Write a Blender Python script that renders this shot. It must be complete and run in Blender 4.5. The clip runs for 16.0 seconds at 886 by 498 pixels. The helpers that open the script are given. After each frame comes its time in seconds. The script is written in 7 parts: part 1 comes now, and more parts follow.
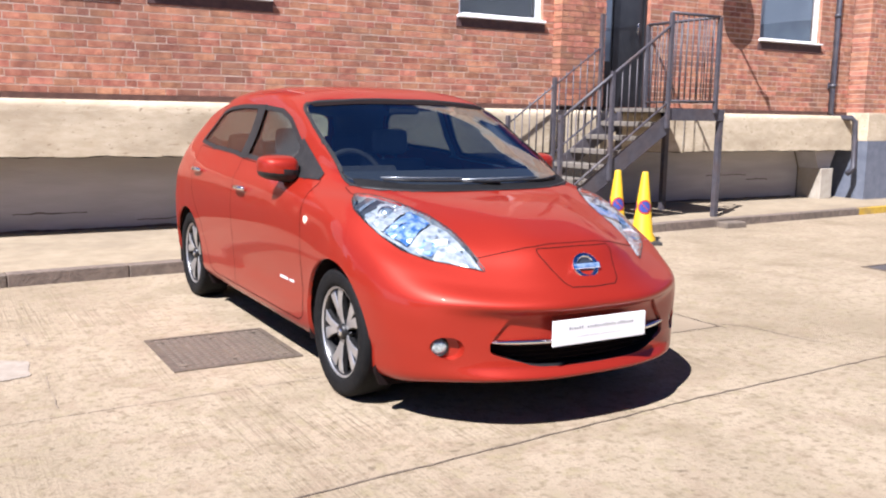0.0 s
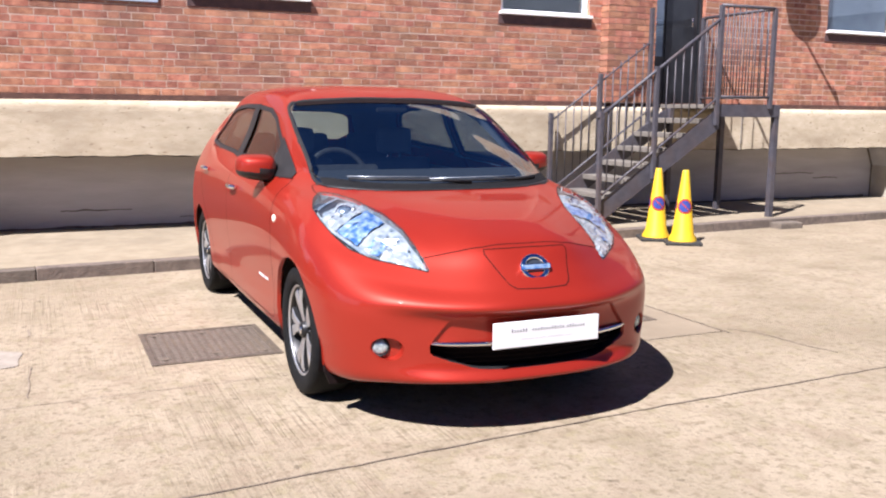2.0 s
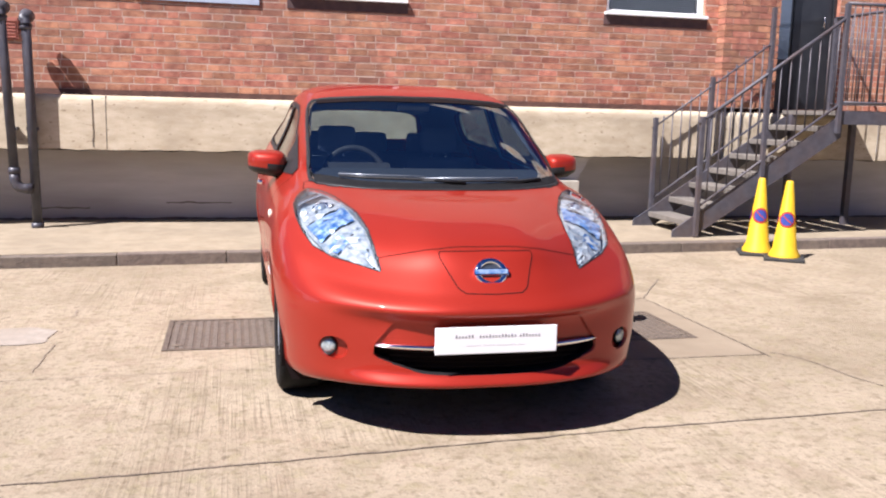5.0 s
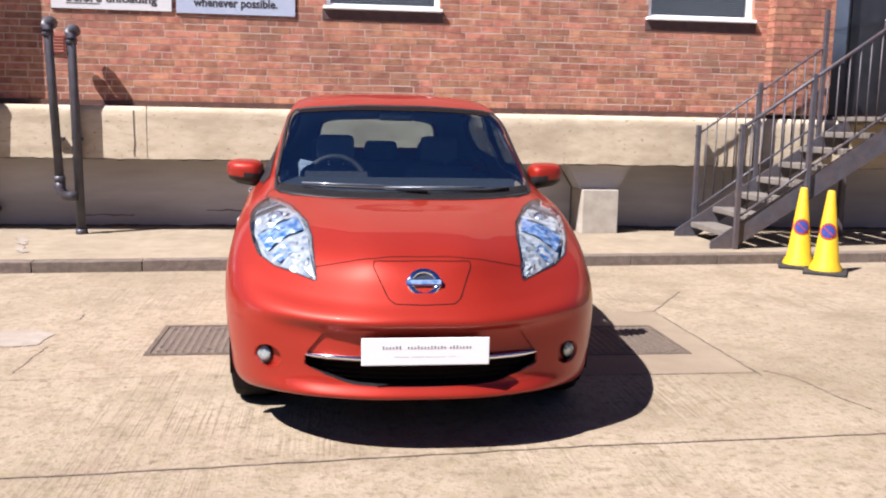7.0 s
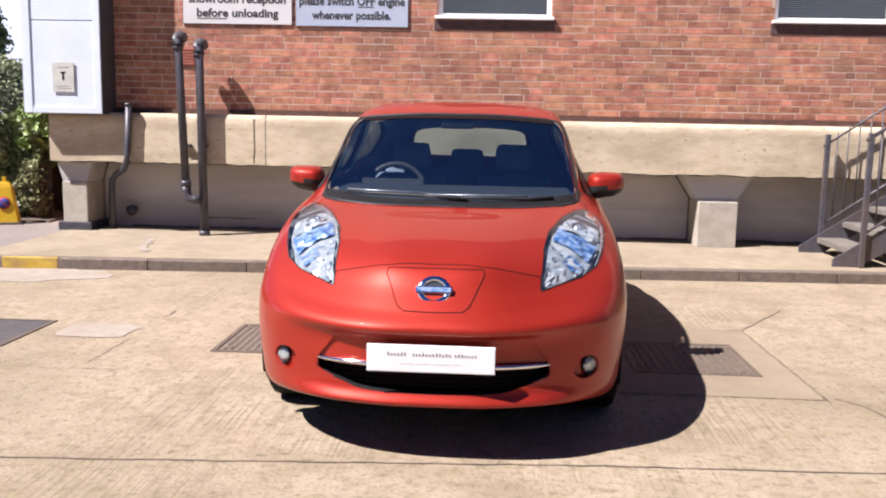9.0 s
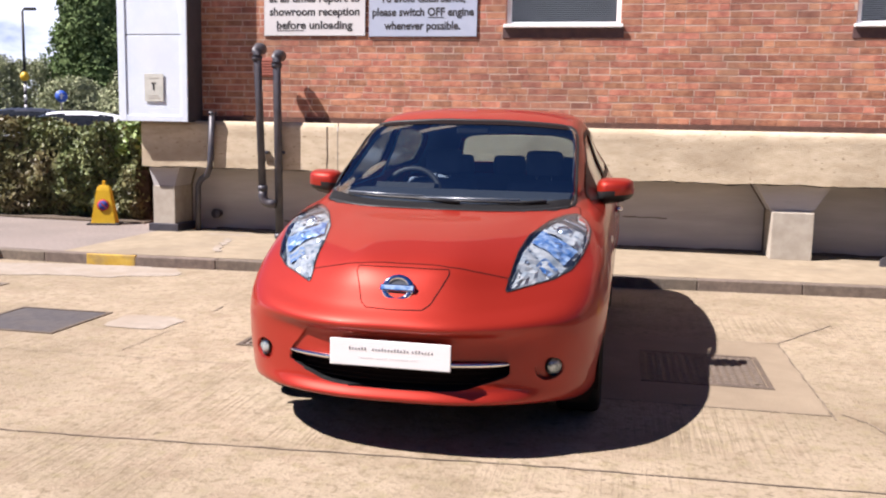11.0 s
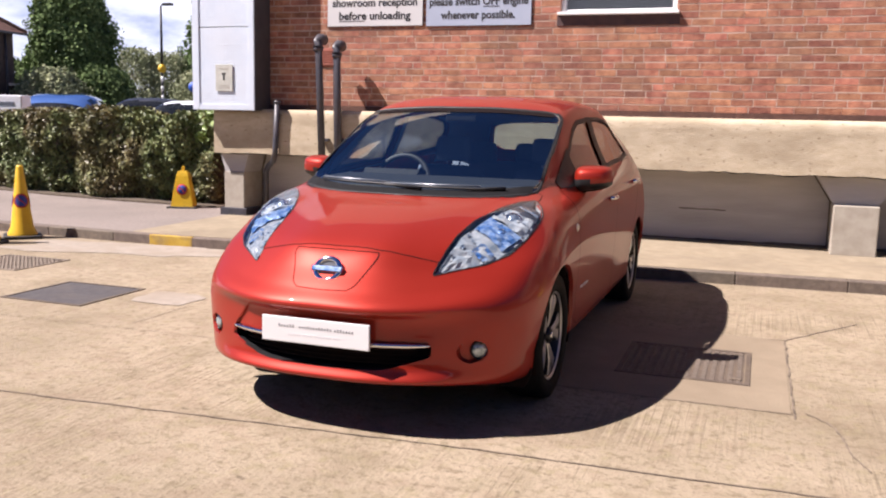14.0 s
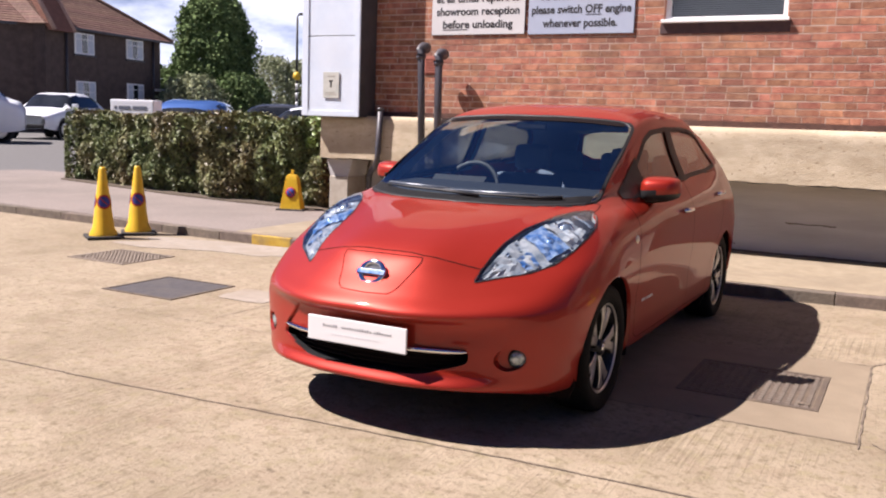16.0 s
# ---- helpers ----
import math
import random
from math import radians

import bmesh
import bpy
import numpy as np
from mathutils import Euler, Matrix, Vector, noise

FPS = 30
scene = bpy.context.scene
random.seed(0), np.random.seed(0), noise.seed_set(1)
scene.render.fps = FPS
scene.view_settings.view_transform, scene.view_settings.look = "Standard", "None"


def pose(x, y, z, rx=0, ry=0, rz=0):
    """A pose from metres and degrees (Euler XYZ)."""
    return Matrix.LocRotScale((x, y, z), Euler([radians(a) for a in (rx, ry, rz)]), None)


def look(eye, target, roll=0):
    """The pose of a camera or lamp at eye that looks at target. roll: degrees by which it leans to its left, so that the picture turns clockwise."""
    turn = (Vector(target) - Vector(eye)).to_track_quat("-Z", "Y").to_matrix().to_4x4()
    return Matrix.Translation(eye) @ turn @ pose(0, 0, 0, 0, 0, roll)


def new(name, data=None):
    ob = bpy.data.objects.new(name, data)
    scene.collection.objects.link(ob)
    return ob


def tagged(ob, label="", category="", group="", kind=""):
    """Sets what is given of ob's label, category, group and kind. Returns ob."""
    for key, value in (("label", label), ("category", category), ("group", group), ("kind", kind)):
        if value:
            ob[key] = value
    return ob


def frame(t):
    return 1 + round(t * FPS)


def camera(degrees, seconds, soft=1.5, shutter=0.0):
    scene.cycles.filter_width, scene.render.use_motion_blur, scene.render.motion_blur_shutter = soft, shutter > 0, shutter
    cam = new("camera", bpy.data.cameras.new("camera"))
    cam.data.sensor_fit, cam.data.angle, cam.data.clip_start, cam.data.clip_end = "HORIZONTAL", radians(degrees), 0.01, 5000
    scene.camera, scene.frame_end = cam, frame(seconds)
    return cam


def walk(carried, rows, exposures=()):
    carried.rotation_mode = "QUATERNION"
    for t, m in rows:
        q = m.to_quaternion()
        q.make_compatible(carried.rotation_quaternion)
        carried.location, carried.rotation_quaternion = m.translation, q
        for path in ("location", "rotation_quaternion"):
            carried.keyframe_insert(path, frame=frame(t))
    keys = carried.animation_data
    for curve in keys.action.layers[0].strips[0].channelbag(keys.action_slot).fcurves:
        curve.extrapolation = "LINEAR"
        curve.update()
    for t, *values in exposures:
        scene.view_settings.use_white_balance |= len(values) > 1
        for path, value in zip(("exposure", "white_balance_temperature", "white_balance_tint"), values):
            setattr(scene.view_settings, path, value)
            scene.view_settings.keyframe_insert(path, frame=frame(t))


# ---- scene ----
cam = camera(53.0, 16.0, 2.1)
PATH = [
    (0, (0.123, -0.03, 1.374), (1.128, 1.672, 1.073), 1.0),
    (0.5, (0.287, -0.122, 1.385), (1.237, 1.61, 1.073), -0.3),
    (1, (0.412, -0.21, 1.372), (1.302, 1.554, 1.063), 0.0),
    (1.5, (0.56, -0.219, 1.372), (1.397, 1.57, 1.056), 0.9),
    (2, (0.716, -0.295, 1.387), (1.534, 1.503, 1.078), 0.6),
    (2.5, (0.861, -0.386, 1.39), (1.611, 1.441, 1.075), 1.6),
    (3, (1.007, -0.334, 1.366), (1.703, 1.516, 1.057), 0.5),
    (3.5, (1.137, -0.403, 1.395), (1.797, 1.459, 1.082), 0.8),
    (4, (1.311, -0.497, 1.396), (1.904, 1.388, 1.09), 2.0),
    (4.2, (1.369, -0.498, 1.391), (1.93, 1.397, 1.084), 1.8),
    (6.3, (2.054, -0.521, 1.366), (2.386, 1.43, 1.076), 1.4),
    (6.5, (2.118, -0.53, 1.365), (2.429, 1.425, 1.079), 1.2),
    (7, (2.278, -0.571, 1.386), (2.532, 1.391, 1.095), 1.1),
    (7.5, (2.415, -0.557, 1.377), (2.576, 1.416, 1.092), 0.5),
    (8, (2.552, -0.499, 1.365), (2.639, 1.481, 1.097), 0.9),
    (8.5, (2.698, -0.543, 1.374), (2.698, 1.439, 1.108), 0.3),
    (8.7, (2.772, -0.566, 1.39), (2.728, 1.415, 1.116), 0.7),
    (10.8, (3.561, -0.593, 1.378), (3.188, 1.352, 1.103), 0.8),
    (11, (3.583, -0.596, 1.375), (3.194, 1.349, 1.114), 1.2),
    (11.5, (3.712, -0.557, 1.393), (3.24, 1.366, 1.113), 1.5),
    (12, (3.883, -0.58, 1.403), (3.357, 1.33, 1.128), 1.7),
    (12.5, (4.024, -0.594, 1.391), (3.457, 1.303, 1.107), 1.6),
    (13, (4.125, -0.479, 1.37), (3.512, 1.407, 1.113), 1.5),
    (13.5, (4.252, -0.484, 1.388), (3.625, 1.395, 1.112), 1.7),
    (14, (4.438, -0.454, 1.378), (3.776, 1.411, 1.089), 1.3),
    (14.5, (4.561, -0.42, 1.376), (3.816, 1.413, 1.086), 1.2),
    (15, (4.648, -0.37, 1.357), (3.814, 1.424, 1.065), 1.0),
    (15.5, (4.714, -0.334, 1.368), (3.829, 1.436, 1.078), 1.9),
    (16, (4.784, -0.321, 1.384), (3.861, 1.431, 1.105), 2.0),
]
walk(cam, [(t, look(eye, target, roll)) for t, eye, target, roll in PATH],
     [(0.0, 1.49, 5550, 17), (4.0, 1.43, 5600, 18), (8.5, 1.39, 5800, 19), (11.0, 1.38, 5960, 20), (12.5, 1.31, 6080, 21), (16.0, 1.26, 6060, 22)])


# ---- sun, sky ----
SUN = Vector((0.672, 0.375, -1.0)).normalized()          # the way the light travels
sun = new("sun", bpy.data.lights.new("sun", "SUN"))
sun.data.energy, sun.data.angle, sun.data.color = 5.0, radians(0.55), (1.0, 0.91, 0.78)
sun.matrix_world = look((0, 0, 30), Vector((0, 0, 30)) + SUN)
world = bpy.data.worlds.new("sky")
scene.world = world
world.use_nodes = True
wn = world.node_tree
sky = wn.nodes.new("ShaderNodeTexSky")
sky.sky_type, sky.sun_disc = "NISHITA", False
sky.sun_elevation = math.asin(-SUN.z)
sky.sun_rotation = math.atan2(-SUN.x, -SUN.y)
sky.air_density, sky.dust_density, sky.ozone_density = 0.8, 0.02, 5.0
wbg = wn.nodes["Background"]
# broken white cloud over the blue sky
wtc = wn.nodes.new("ShaderNodeTexCoord")
wmap = wn.nodes.new("ShaderNodeMapping")
wmap.inputs["Scale"].default_value = (1.0, 1.0, 2.6)
wnoise = wn.nodes.new("ShaderNodeTexNoise")
wnoise.inputs["Scale"].default_value, wnoise.inputs["Detail"].default_value, wnoise.inputs["Roughness"].default_value = 2.3, 7.0, 0.58
wramp = wn.nodes.new("ShaderNodeValToRGB")
wramp.color_ramp.elements[0].position, wramp.color_ramp.elements[1].position = 0.50, 0.62
wmix = wn.nodes.new("ShaderNodeMixRGB")
wmix.inputs[2].default_value = (20.0, 20.8, 22.5, 1)
wn.links.new(wtc.outputs["Generated"], wmap.inputs[0])
wn.links.new(wmap.outputs[0], wnoise.inputs["Vector"])
# cloud closes up towards the horizon, as seen along its layers
wsep = wn.nodes.new("ShaderNodeSeparateXYZ")
wn.links.new(wtc.outputs["Generated"], wsep.inputs[0])
whor = wn.nodes.new("ShaderNodeMapRange")
whor.inputs["From Min"].default_value, whor.inputs["From Max"].default_value = 0.17, 0.27
whor.inputs["To Min"].default_value, whor.inputs["To Max"].default_value = 0.155, -0.34
wn.links.new(wsep.outputs["Z"], whor.inputs[0])
wadd = wn.nodes.new("ShaderNodeMath")
wn.links.new(wnoise.outputs["Fac"], wadd.inputs[0])
wn.links.new(whor.outputs[0], wadd.inputs[1])
wn.links.new(wadd.outputs[0], wramp.inputs[0])
wn.links.new(wramp.outputs[0], wmix.inputs[0])
wblue = wn.nodes.new("ShaderNodeMixRGB")               # clear northern air: a deeper blue
wblue.blend_type = "MULTIPLY"
wblue.inputs[0].default_value, wblue.inputs[2].default_value = 1.0, (0.46, 0.66, 1.0, 1)
wn.links.new(sky.outputs[0], wblue.inputs[1])
wn.links.new(wblue.outputs[0], wmix.inputs[1])
wn.links.new(wmix.outputs[0], wbg.inputs[0])
wbg.inputs[1].default_value = 0.025

# ---- materials ----
def mat(name, a, b=None, scale=6.0, rough=0.7, metal=0.0, bump=0.0, bscale=None, spread=(0.35, 0.65),
        vary="", amount=0.25, stain=None, sscale=0.7, samount=0.4, coat=0.0, ior=1.5, trans=0.0, stretch=(1, 1, 1), spec=0.5, pits=None):
    """A grained surface: two colours mixed by fine noise, broad stains, bump; vary: 'piece' or 'island' shifts value per piece."""
    m = bpy.data.materials.new(name)
    m.use_nodes = True
    nt = m.node_tree
    bs = nt.nodes["Principled BSDF"]
    bs.inputs["Roughness"].default_value, bs.inputs["Metallic"].default_value = rough, metal
    bs.inputs["IOR"].default_value, bs.inputs["Coat Weight"].default_value = ior, coat
    bs.inputs["Transmission Weight"].default_value = trans
    bs.inputs["Specular IOR Level"].default_value = spec
    bs.inputs["Coat Roughness"].default_value = 0.02
    b = b or a
    tc = nt.nodes.new("ShaderNodeTexCoord")
    mp = nt.nodes.new("ShaderNodeMapping")
    mp.inputs["Scale"].default_value = stretch
    if vary == "piece":
        nt.links.new(nt.nodes.new("ShaderNodeNewGeometry").outputs["Position"], mp.inputs[0])
    else:
        nt.links.new(tc.outputs["Object"], mp.inputs[0])
    no = nt.nodes.new("ShaderNodeTexNoise")
    no.inputs["Scale"].default_value, no.inputs["Detail"].default_value, no.inputs["Roughness"].default_value = scale, 6.0, 0.6
    nt.links.new(mp.outputs[0], no.inputs["Vector"])
    rp = nt.nodes.new("ShaderNodeValToRGB")
    rp.color_ramp.elements[0].position, rp.color_ramp.elements[1].position = spread
    rp.color_ramp.elements[0].color, rp.color_ramp.elements[1].color = (*a, 1), (*b, 1)
    nt.links.new(no.outputs["Fac"], rp.inputs[0])
    out = rp.outputs[0]
    if stain:
        s = nt.nodes.new("ShaderNodeTexNoise")
        s.inputs["Scale"].default_value, s.inputs["Detail"].default_value = sscale, 5.0
        nt.links.new(mp.outputs[0], s.inputs["Vector"])
        sr = nt.nodes.new("ShaderNodeValToRGB")
        sr.color_ramp.elements[0].position, sr.color_ramp.elements[1].position = 0.45, 0.68
        sr.color_ramp.elements[0].color, sr.color_ramp.elements[1].color = (0, 0, 0, 1), (samount,) * 3 + (1,)
        nt.links.new(s.outputs["Fac"], sr.inputs[0])
        mx = nt.nodes.new("ShaderNodeMixRGB")
        mx.inputs[2].default_value = (*stain, 1)
        nt.links.new(sr.outputs[0], mx.inputs[0])
        nt.links.new(out, mx.inputs[1])
        out = mx.outputs[0]
    if pits:
        pn = nt.nodes.new("ShaderNodeTexNoise")
        pn.inputs["Scale"].default_value, pn.inputs["Detail"].default_value = pits[0], 2.0
        nt.links.new(mp.outputs[0], pn.inputs["Vector"])
        pr = nt.nodes.new("ShaderNodeMapRange")
        pr.inputs["From Min"].default_value, pr.inputs["From Max"].default_value = pits[1], pits[1] + 0.05
        nt.links.new(pn.outputs["Fac"], pr.inputs[0])
        px = nt.nodes.new("ShaderNodeMixRGB")
        px.inputs[2].default_value = (*pits[2], 1)
        nt.links.new(pr.outputs[0], px.inputs[0])
        nt.links.new(out, px.inputs[1])
        out = px.outputs[0]
    if vary:
        if vary == "piece":
            rnd = nt.nodes.new("ShaderNodeObjectInfo").outputs["Random"]
        else:
            rnd = nt.nodes.new("ShaderNodeNewGeometry").outputs["Random Per Island"]
        hs = nt.nodes.new("ShaderNodeHueSaturation")
        mr = nt.nodes.new("ShaderNodeMapRange")
        mr.inputs["To Min"].default_value, mr.inputs["To Max"].default_value = 1 - amount, 1 + amount
        nt.links.new(rnd, mr.inputs[0])
        nt.links.new(mr.outputs[0], hs.inputs["Value"])
        m2 = nt.nodes.new("ShaderNodeMath")
        m2.operation = "MULTIPLY"
        m2.inputs[1].default_value = 7.31
        nt.links.new(rnd, m2.inputs[0])
        m3 = nt.nodes.new("ShaderNodeMath")
        m3.operation = "FRACT"
        nt.links.new(m2.outputs[0], m3.inputs[0])
        mh = nt.nodes.new("ShaderNodeMapRange")
        mh.inputs["To Min"].default_value, mh.inputs["To Max"].default_value = 0.489, 0.509
        nt.links.new(m3.outputs[0], mh.inputs[0])
        nt.links.new(mh.outputs[0], hs.inputs["Hue"])
        nt.links.new(out, hs.inputs["Color"])
        out = hs.outputs[0]
    nt.links.new(out, bs.inputs["Base Color"])
    if bump:
        bn = nt.nodes.new("ShaderNodeTexNoise")
        bn.inputs["Scale"].default_value, bn.inputs["Detail"].default_value = bscale or scale * 3, 4.0
        nt.links.new(mp.outputs[0], bn.inputs["Vector"])
        bp = nt.nodes.new("ShaderNodeBump")
        bp.inputs["Strength"].default_value, bp.inputs["Distance"].default_value = bump, 0.01
        nt.links.new(bn.outputs["Fac"], bp.inputs["Height"])
        nt.links.new(bp.outputs[0], bs.inputs["Normal"])
    return m


def glass(name, tint, mirror=0.05, blur=0.02, sheen=(1, 1, 1)):
    """A thin clear sheet: tinted see-through with a reflection that grows at glancing angles."""
    m = bpy.data.materials.new(name)
    m.use_nodes = True
    nt = m.node_tree
    nt.nodes.remove(nt.nodes["Principled BSDF"])
    tr = nt.nodes.new("ShaderNodeBsdfTransparent")
    tr.inputs[0].default_value = (*tint, 1)
    gl = nt.nodes.new("ShaderNodeBsdfGlossy")
    gl.inputs["Roughness"].default_value = blur
    gl.inputs["Color"].default_value = (*sheen, 1)
    lw = nt.nodes.new("ShaderNodeLayerWeight")
    lw.inputs[0].default_value = 0.5
    pw = nt.nodes.new("ShaderNodeMath")
    pw.operation = "POWER"
    pw.inputs[1].default_value = 4.5
    mr = nt.nodes.new("ShaderNodeMapRange")
    mr.inputs["To Min"].default_value = mirror
    mx = nt.nodes.new("ShaderNodeMixShader")
    nt.links.new(lw.outputs["Facing"], pw.inputs[0])
    nt.links.new(pw.outputs[0], mr.inputs[0])
    nt.links.new(mr.outputs[0], mx.inputs[0])
    nt.links.new(tr.outputs[0], mx.inputs[1])
    nt.links.new(gl.outputs[0], mx.inputs[2])
    nt.links.new(mx.outputs[0], nt.nodes["Material Output"].inputs[0])
    return m


def yard_material():
    """Old brushed concrete: broad stains, blotches, fine grit and faint tined lines."""
    m = bpy.data.materials.new("yard_concrete")
    m.use_nodes = True
    nt = m.node_tree
    bs = nt.nodes["Principled BSDF"]
    bs.inputs["Roughness"].default_value = 0.9
    bs.inputs["Specular IOR Level"].default_value = 0.3
    tc = nt.nodes.new("ShaderNodeTexCoord")

    def field(scale, detail=5.0, stretch=(1, 1, 1), turn=0.0, rough=0.6):
        mp = nt.nodes.new("ShaderNodeMapping")
        mp.inputs["Scale"].default_value, mp.inputs["Rotation"].default_value = stretch, (0, 0, turn)
        no = nt.nodes.new("ShaderNodeTexNoise")
        no.inputs["Scale"].default_value, no.inputs["Detail"].default_value, no.inputs["Roughness"].default_value = scale, detail, rough
        nt.links.new(tc.outputs["Object"], mp.inputs[0])
        nt.links.new(mp.outputs[0], no.inputs["Vector"])
        return no.outputs["Fac"]

    def mixed(col, fac, lo, hi, to, top=1.0):
        mr = nt.nodes.new("ShaderNodeMapRange")
        mr.inputs["From Min"].default_value, mr.inputs["From Max"].default_value, mr.inputs["To Max"].default_value = lo, hi, top
        nt.links.new(fac, mr.inputs[0])
        mx = nt.nodes.new("ShaderNodeMixRGB")
        nt.links.new(mr.outputs[0], mx.inputs[0])
        nt.links.new(col, mx.inputs[1])
        mx.inputs[2].default_value = (*to, 1)
        return mx.outputs[0]

    base = nt.nodes.new("ShaderNodeRGB")
    base.outputs[0].default_value = (0.306, 0.250, 0.177, 1)
    col = base.outputs[0]
    grit = field(48, 3)
    tine_raw = field(1.0, 2, (40, 0.9, 1), 0.06)
    tlift = nt.nodes.new("ShaderNodeMapRange")
    tlift.inputs["From Min"].default_value, tlift.inputs["From Max"].default_value = 0.46, 0.64
    nt.links.new(tine_raw, tlift.inputs[0])
    patchy = field(0.9, 3)
    mul = nt.nodes.new("ShaderNodeMapRange")
    mul.inputs["From Min"].default_value, mul.inputs["From Max"].default_value = 0.45, 0.62
    nt.links.new(patchy, mul.inputs[0])
    tm = nt.nodes.new("ShaderNodeMath")
    tm.operation = "MULTIPLY"
    nt.links.new(tlift.outputs[0], tm.inputs[0])
    nt.links.new(mul.outputs[0], tm.inputs[1])
    tine = tm.outputs[0]
    col = mixed(col, field(0.40, 5), 0.45, 0.75, (0.157, 0.125, 0.079), 0.8)
    col = mixed(col, field(1.9, 6), 0.50, 0.72, (0.162, 0.126, 0.079), 0.8)
    col = mixed(col, field(7.0, 5), 0.49, 0.67, (0.233, 0.193, 0.126), 0.7)
    col = mixed(col, field(17.0, 4), 0.53, 0.69, (0.151, 0.117, 0.072), 0.8)
    col = mixed(col, field(4.3, 5, (1, 1, 1), 0.7), 0.52, 0.66, (0.217, 0.163, 0.112), 0.5)
    col = mixed(col, field(11.0, 4, (1, 1, 1), 1.9), 0.54, 0.66, (0.230, 0.193, 0.112), 0.6)
    col = mixed(col, field(24.0, 3, (1, 1, 1), 0.4), 0.54, 0.66, (0.143, 0.114, 0.072), 0.45)
    col = mixed(col, tine, 0.05, 1.0, (0.124, 0.093, 0.060), 0.30)
    col = mixed(col, grit, 0.58, 0.70, (0.114, 0.084, 0.053), 0.55)
    col = mixed(col, field(30, 2), 0.61, 0.71, (0.272, 0.228, 0.160), 0.5)
    col = mixed(col, field(13, 1.5), 0.70, 0.74, (0.070, 0.053, 0.034), 0.5)
    nt.links.new(col, bs.inputs["Base Color"])
    ad = nt.nodes.new("ShaderNodeMath")
    nt.links.new(grit, ad.inputs[0])
    th = nt.nodes.new("ShaderNodeMath")
    th.operation = "MULTIPLY"
    th.inputs[1].default_value = 0.35
    nt.links.new(tine, th.inputs[0])
    nt.links.new(th.outputs[0], ad.inputs[1])
    bp = nt.nodes.new("ShaderNodeBump")
    bp.inputs["Strength"].default_value, bp.inputs["Distance"].default_value = 0.55, 0.012
    nt.links.new(ad.outputs[0], bp.inputs["Height"])
    nt.links.new(bp.outputs[0], bs.inputs["Normal"])
    return m


YARD = yard_material()
JOINT = mat("joint_dirt", (0.081, 0.062, 0.046), (0.155, 0.122, 0.090), 9, 0.95, spread=(0.4, 0.6))
DIRT = mat("half_filled_joint", (0.092, 0.072, 0.052), (0.196, 0.155, 0.115), 9, 0.95, spread=(0.4, 0.6))
FAINT = mat("hairline_joint", (0.190, 0.151, 0.110), (0.245, 0.198, 0.144), 5, 0.95, spread=(0.42, 0.58))
PATCH = mat("pale_patch_mortar", (0.237, 0.203, 0.163), (0.305, 0.265, 0.217), 12, 0.9, bump=0.3, stain=(0.237, 0.195, 0.146), sscale=3, samount=0.9)
PAVE = mat("pavement_concrete", (0.227, 0.184, 0.122), (0.287, 0.237, 0.164), 7, 0.9, bump=0.4, bscale=40, stain=(0.181, 0.146, 0.100), sscale=1.3, samount=0.7)
TARMAC = mat("pavement_tarmac", (0.173, 0.144, 0.126), (0.242, 0.207, 0.184), 30, 0.92, bump=0.5, bscale=120, stain=(0.126, 0.110, 0.095), samount=0.5)
ROADM = mat("road_asphalt", (0.092, 0.090, 0.086), (0.126, 0.124, 0.121), 20, 0.9, bump=0.3)
KERB = mat("kerb_stone", (0.105, 0.083, 0.067), (0.168, 0.133, 0.105), 14, 0.9, bump=0.5, vary="piece", amount=0.07, stain=(0.108, 0.089, 0.069), sscale=1.6, samount=0.6)
YELLOW = mat("yellow_line_paint", (0.400, 0.250, 0.020), (0.480, 0.330, 0.045), 14, 0.8, stain=(0.190, 0.145, 0.090), sscale=5, samount=0.7)
BRICK = mat("clay_brick", (0.243, 0.092, 0.055), (0.426, 0.195, 0.115), 11, 0.9, bump=0.5, bscale=80, vary="piece", amount=0.27, stain=(0.181, 0.101, 0.071), sscale=2.6, samount=0.55)
BRICKI = mat("clay_brick_joined", (0.243, 0.092, 0.055), (0.426, 0.195, 0.115), 11, 0.9, bump=0.5, bscale=80, vary="island", amount=0.27, stain=(0.181, 0.101, 0.071), sscale=2.6, samount=0.55)
MORTAR = mat("mortar", (0.387, 0.277, 0.217), (0.507, 0.398, 0.329), 7, 0.95, bump=0.4, bscale=90)
SILLT = mat("dark_sill_tile", (0.058, 0.032, 0.032), (0.092, 0.049, 0.046), 12, 0.8, bump=0.2)
DPC = mat("dark_damp_course", (0.055, 0.026, 0.020), (0.095, 0.046, 0.034), 10, 0.9, bump=0.3)
BEAM = mat("rough_concrete", (0.444, 0.366, 0.251), (0.536, 0.458, 0.335), 10, 0.92, bump=0.45, bscale=90, stain=(0.324, 0.260, 0.176), sscale=2.2, samount=0.75, stretch=(0.6, 1, 1.5), pits=(24, 0.655, (0.282, 0.218, 0.142)))
STONE = mat("pale_render", (0.322, 0.288, 0.236), (0.392, 0.357, 0.299), 9, 0.9, bump=0.3, bscale=60, stain=(0.254, 0.219, 0.173), sscale=2.5, samount=0.5)
RECESS = mat("recess_concrete", (0.391, 0.377, 0.373), (0.456, 0.442, 0.442), 3.5, 0.92, bump=0.4, bscale=25, stain=(0.279, 0.266, 0.261), sscale=1.0, samount=0.7, stretch=(0.35, 1, 2.2))
WHITE = mat("white_paint", (0.80, 0.80, 0.80), (0.86, 0.86, 0.85), 5, 0.45, stain=(0.68, 0.67, 0.64), sscale=2, samount=0.3)
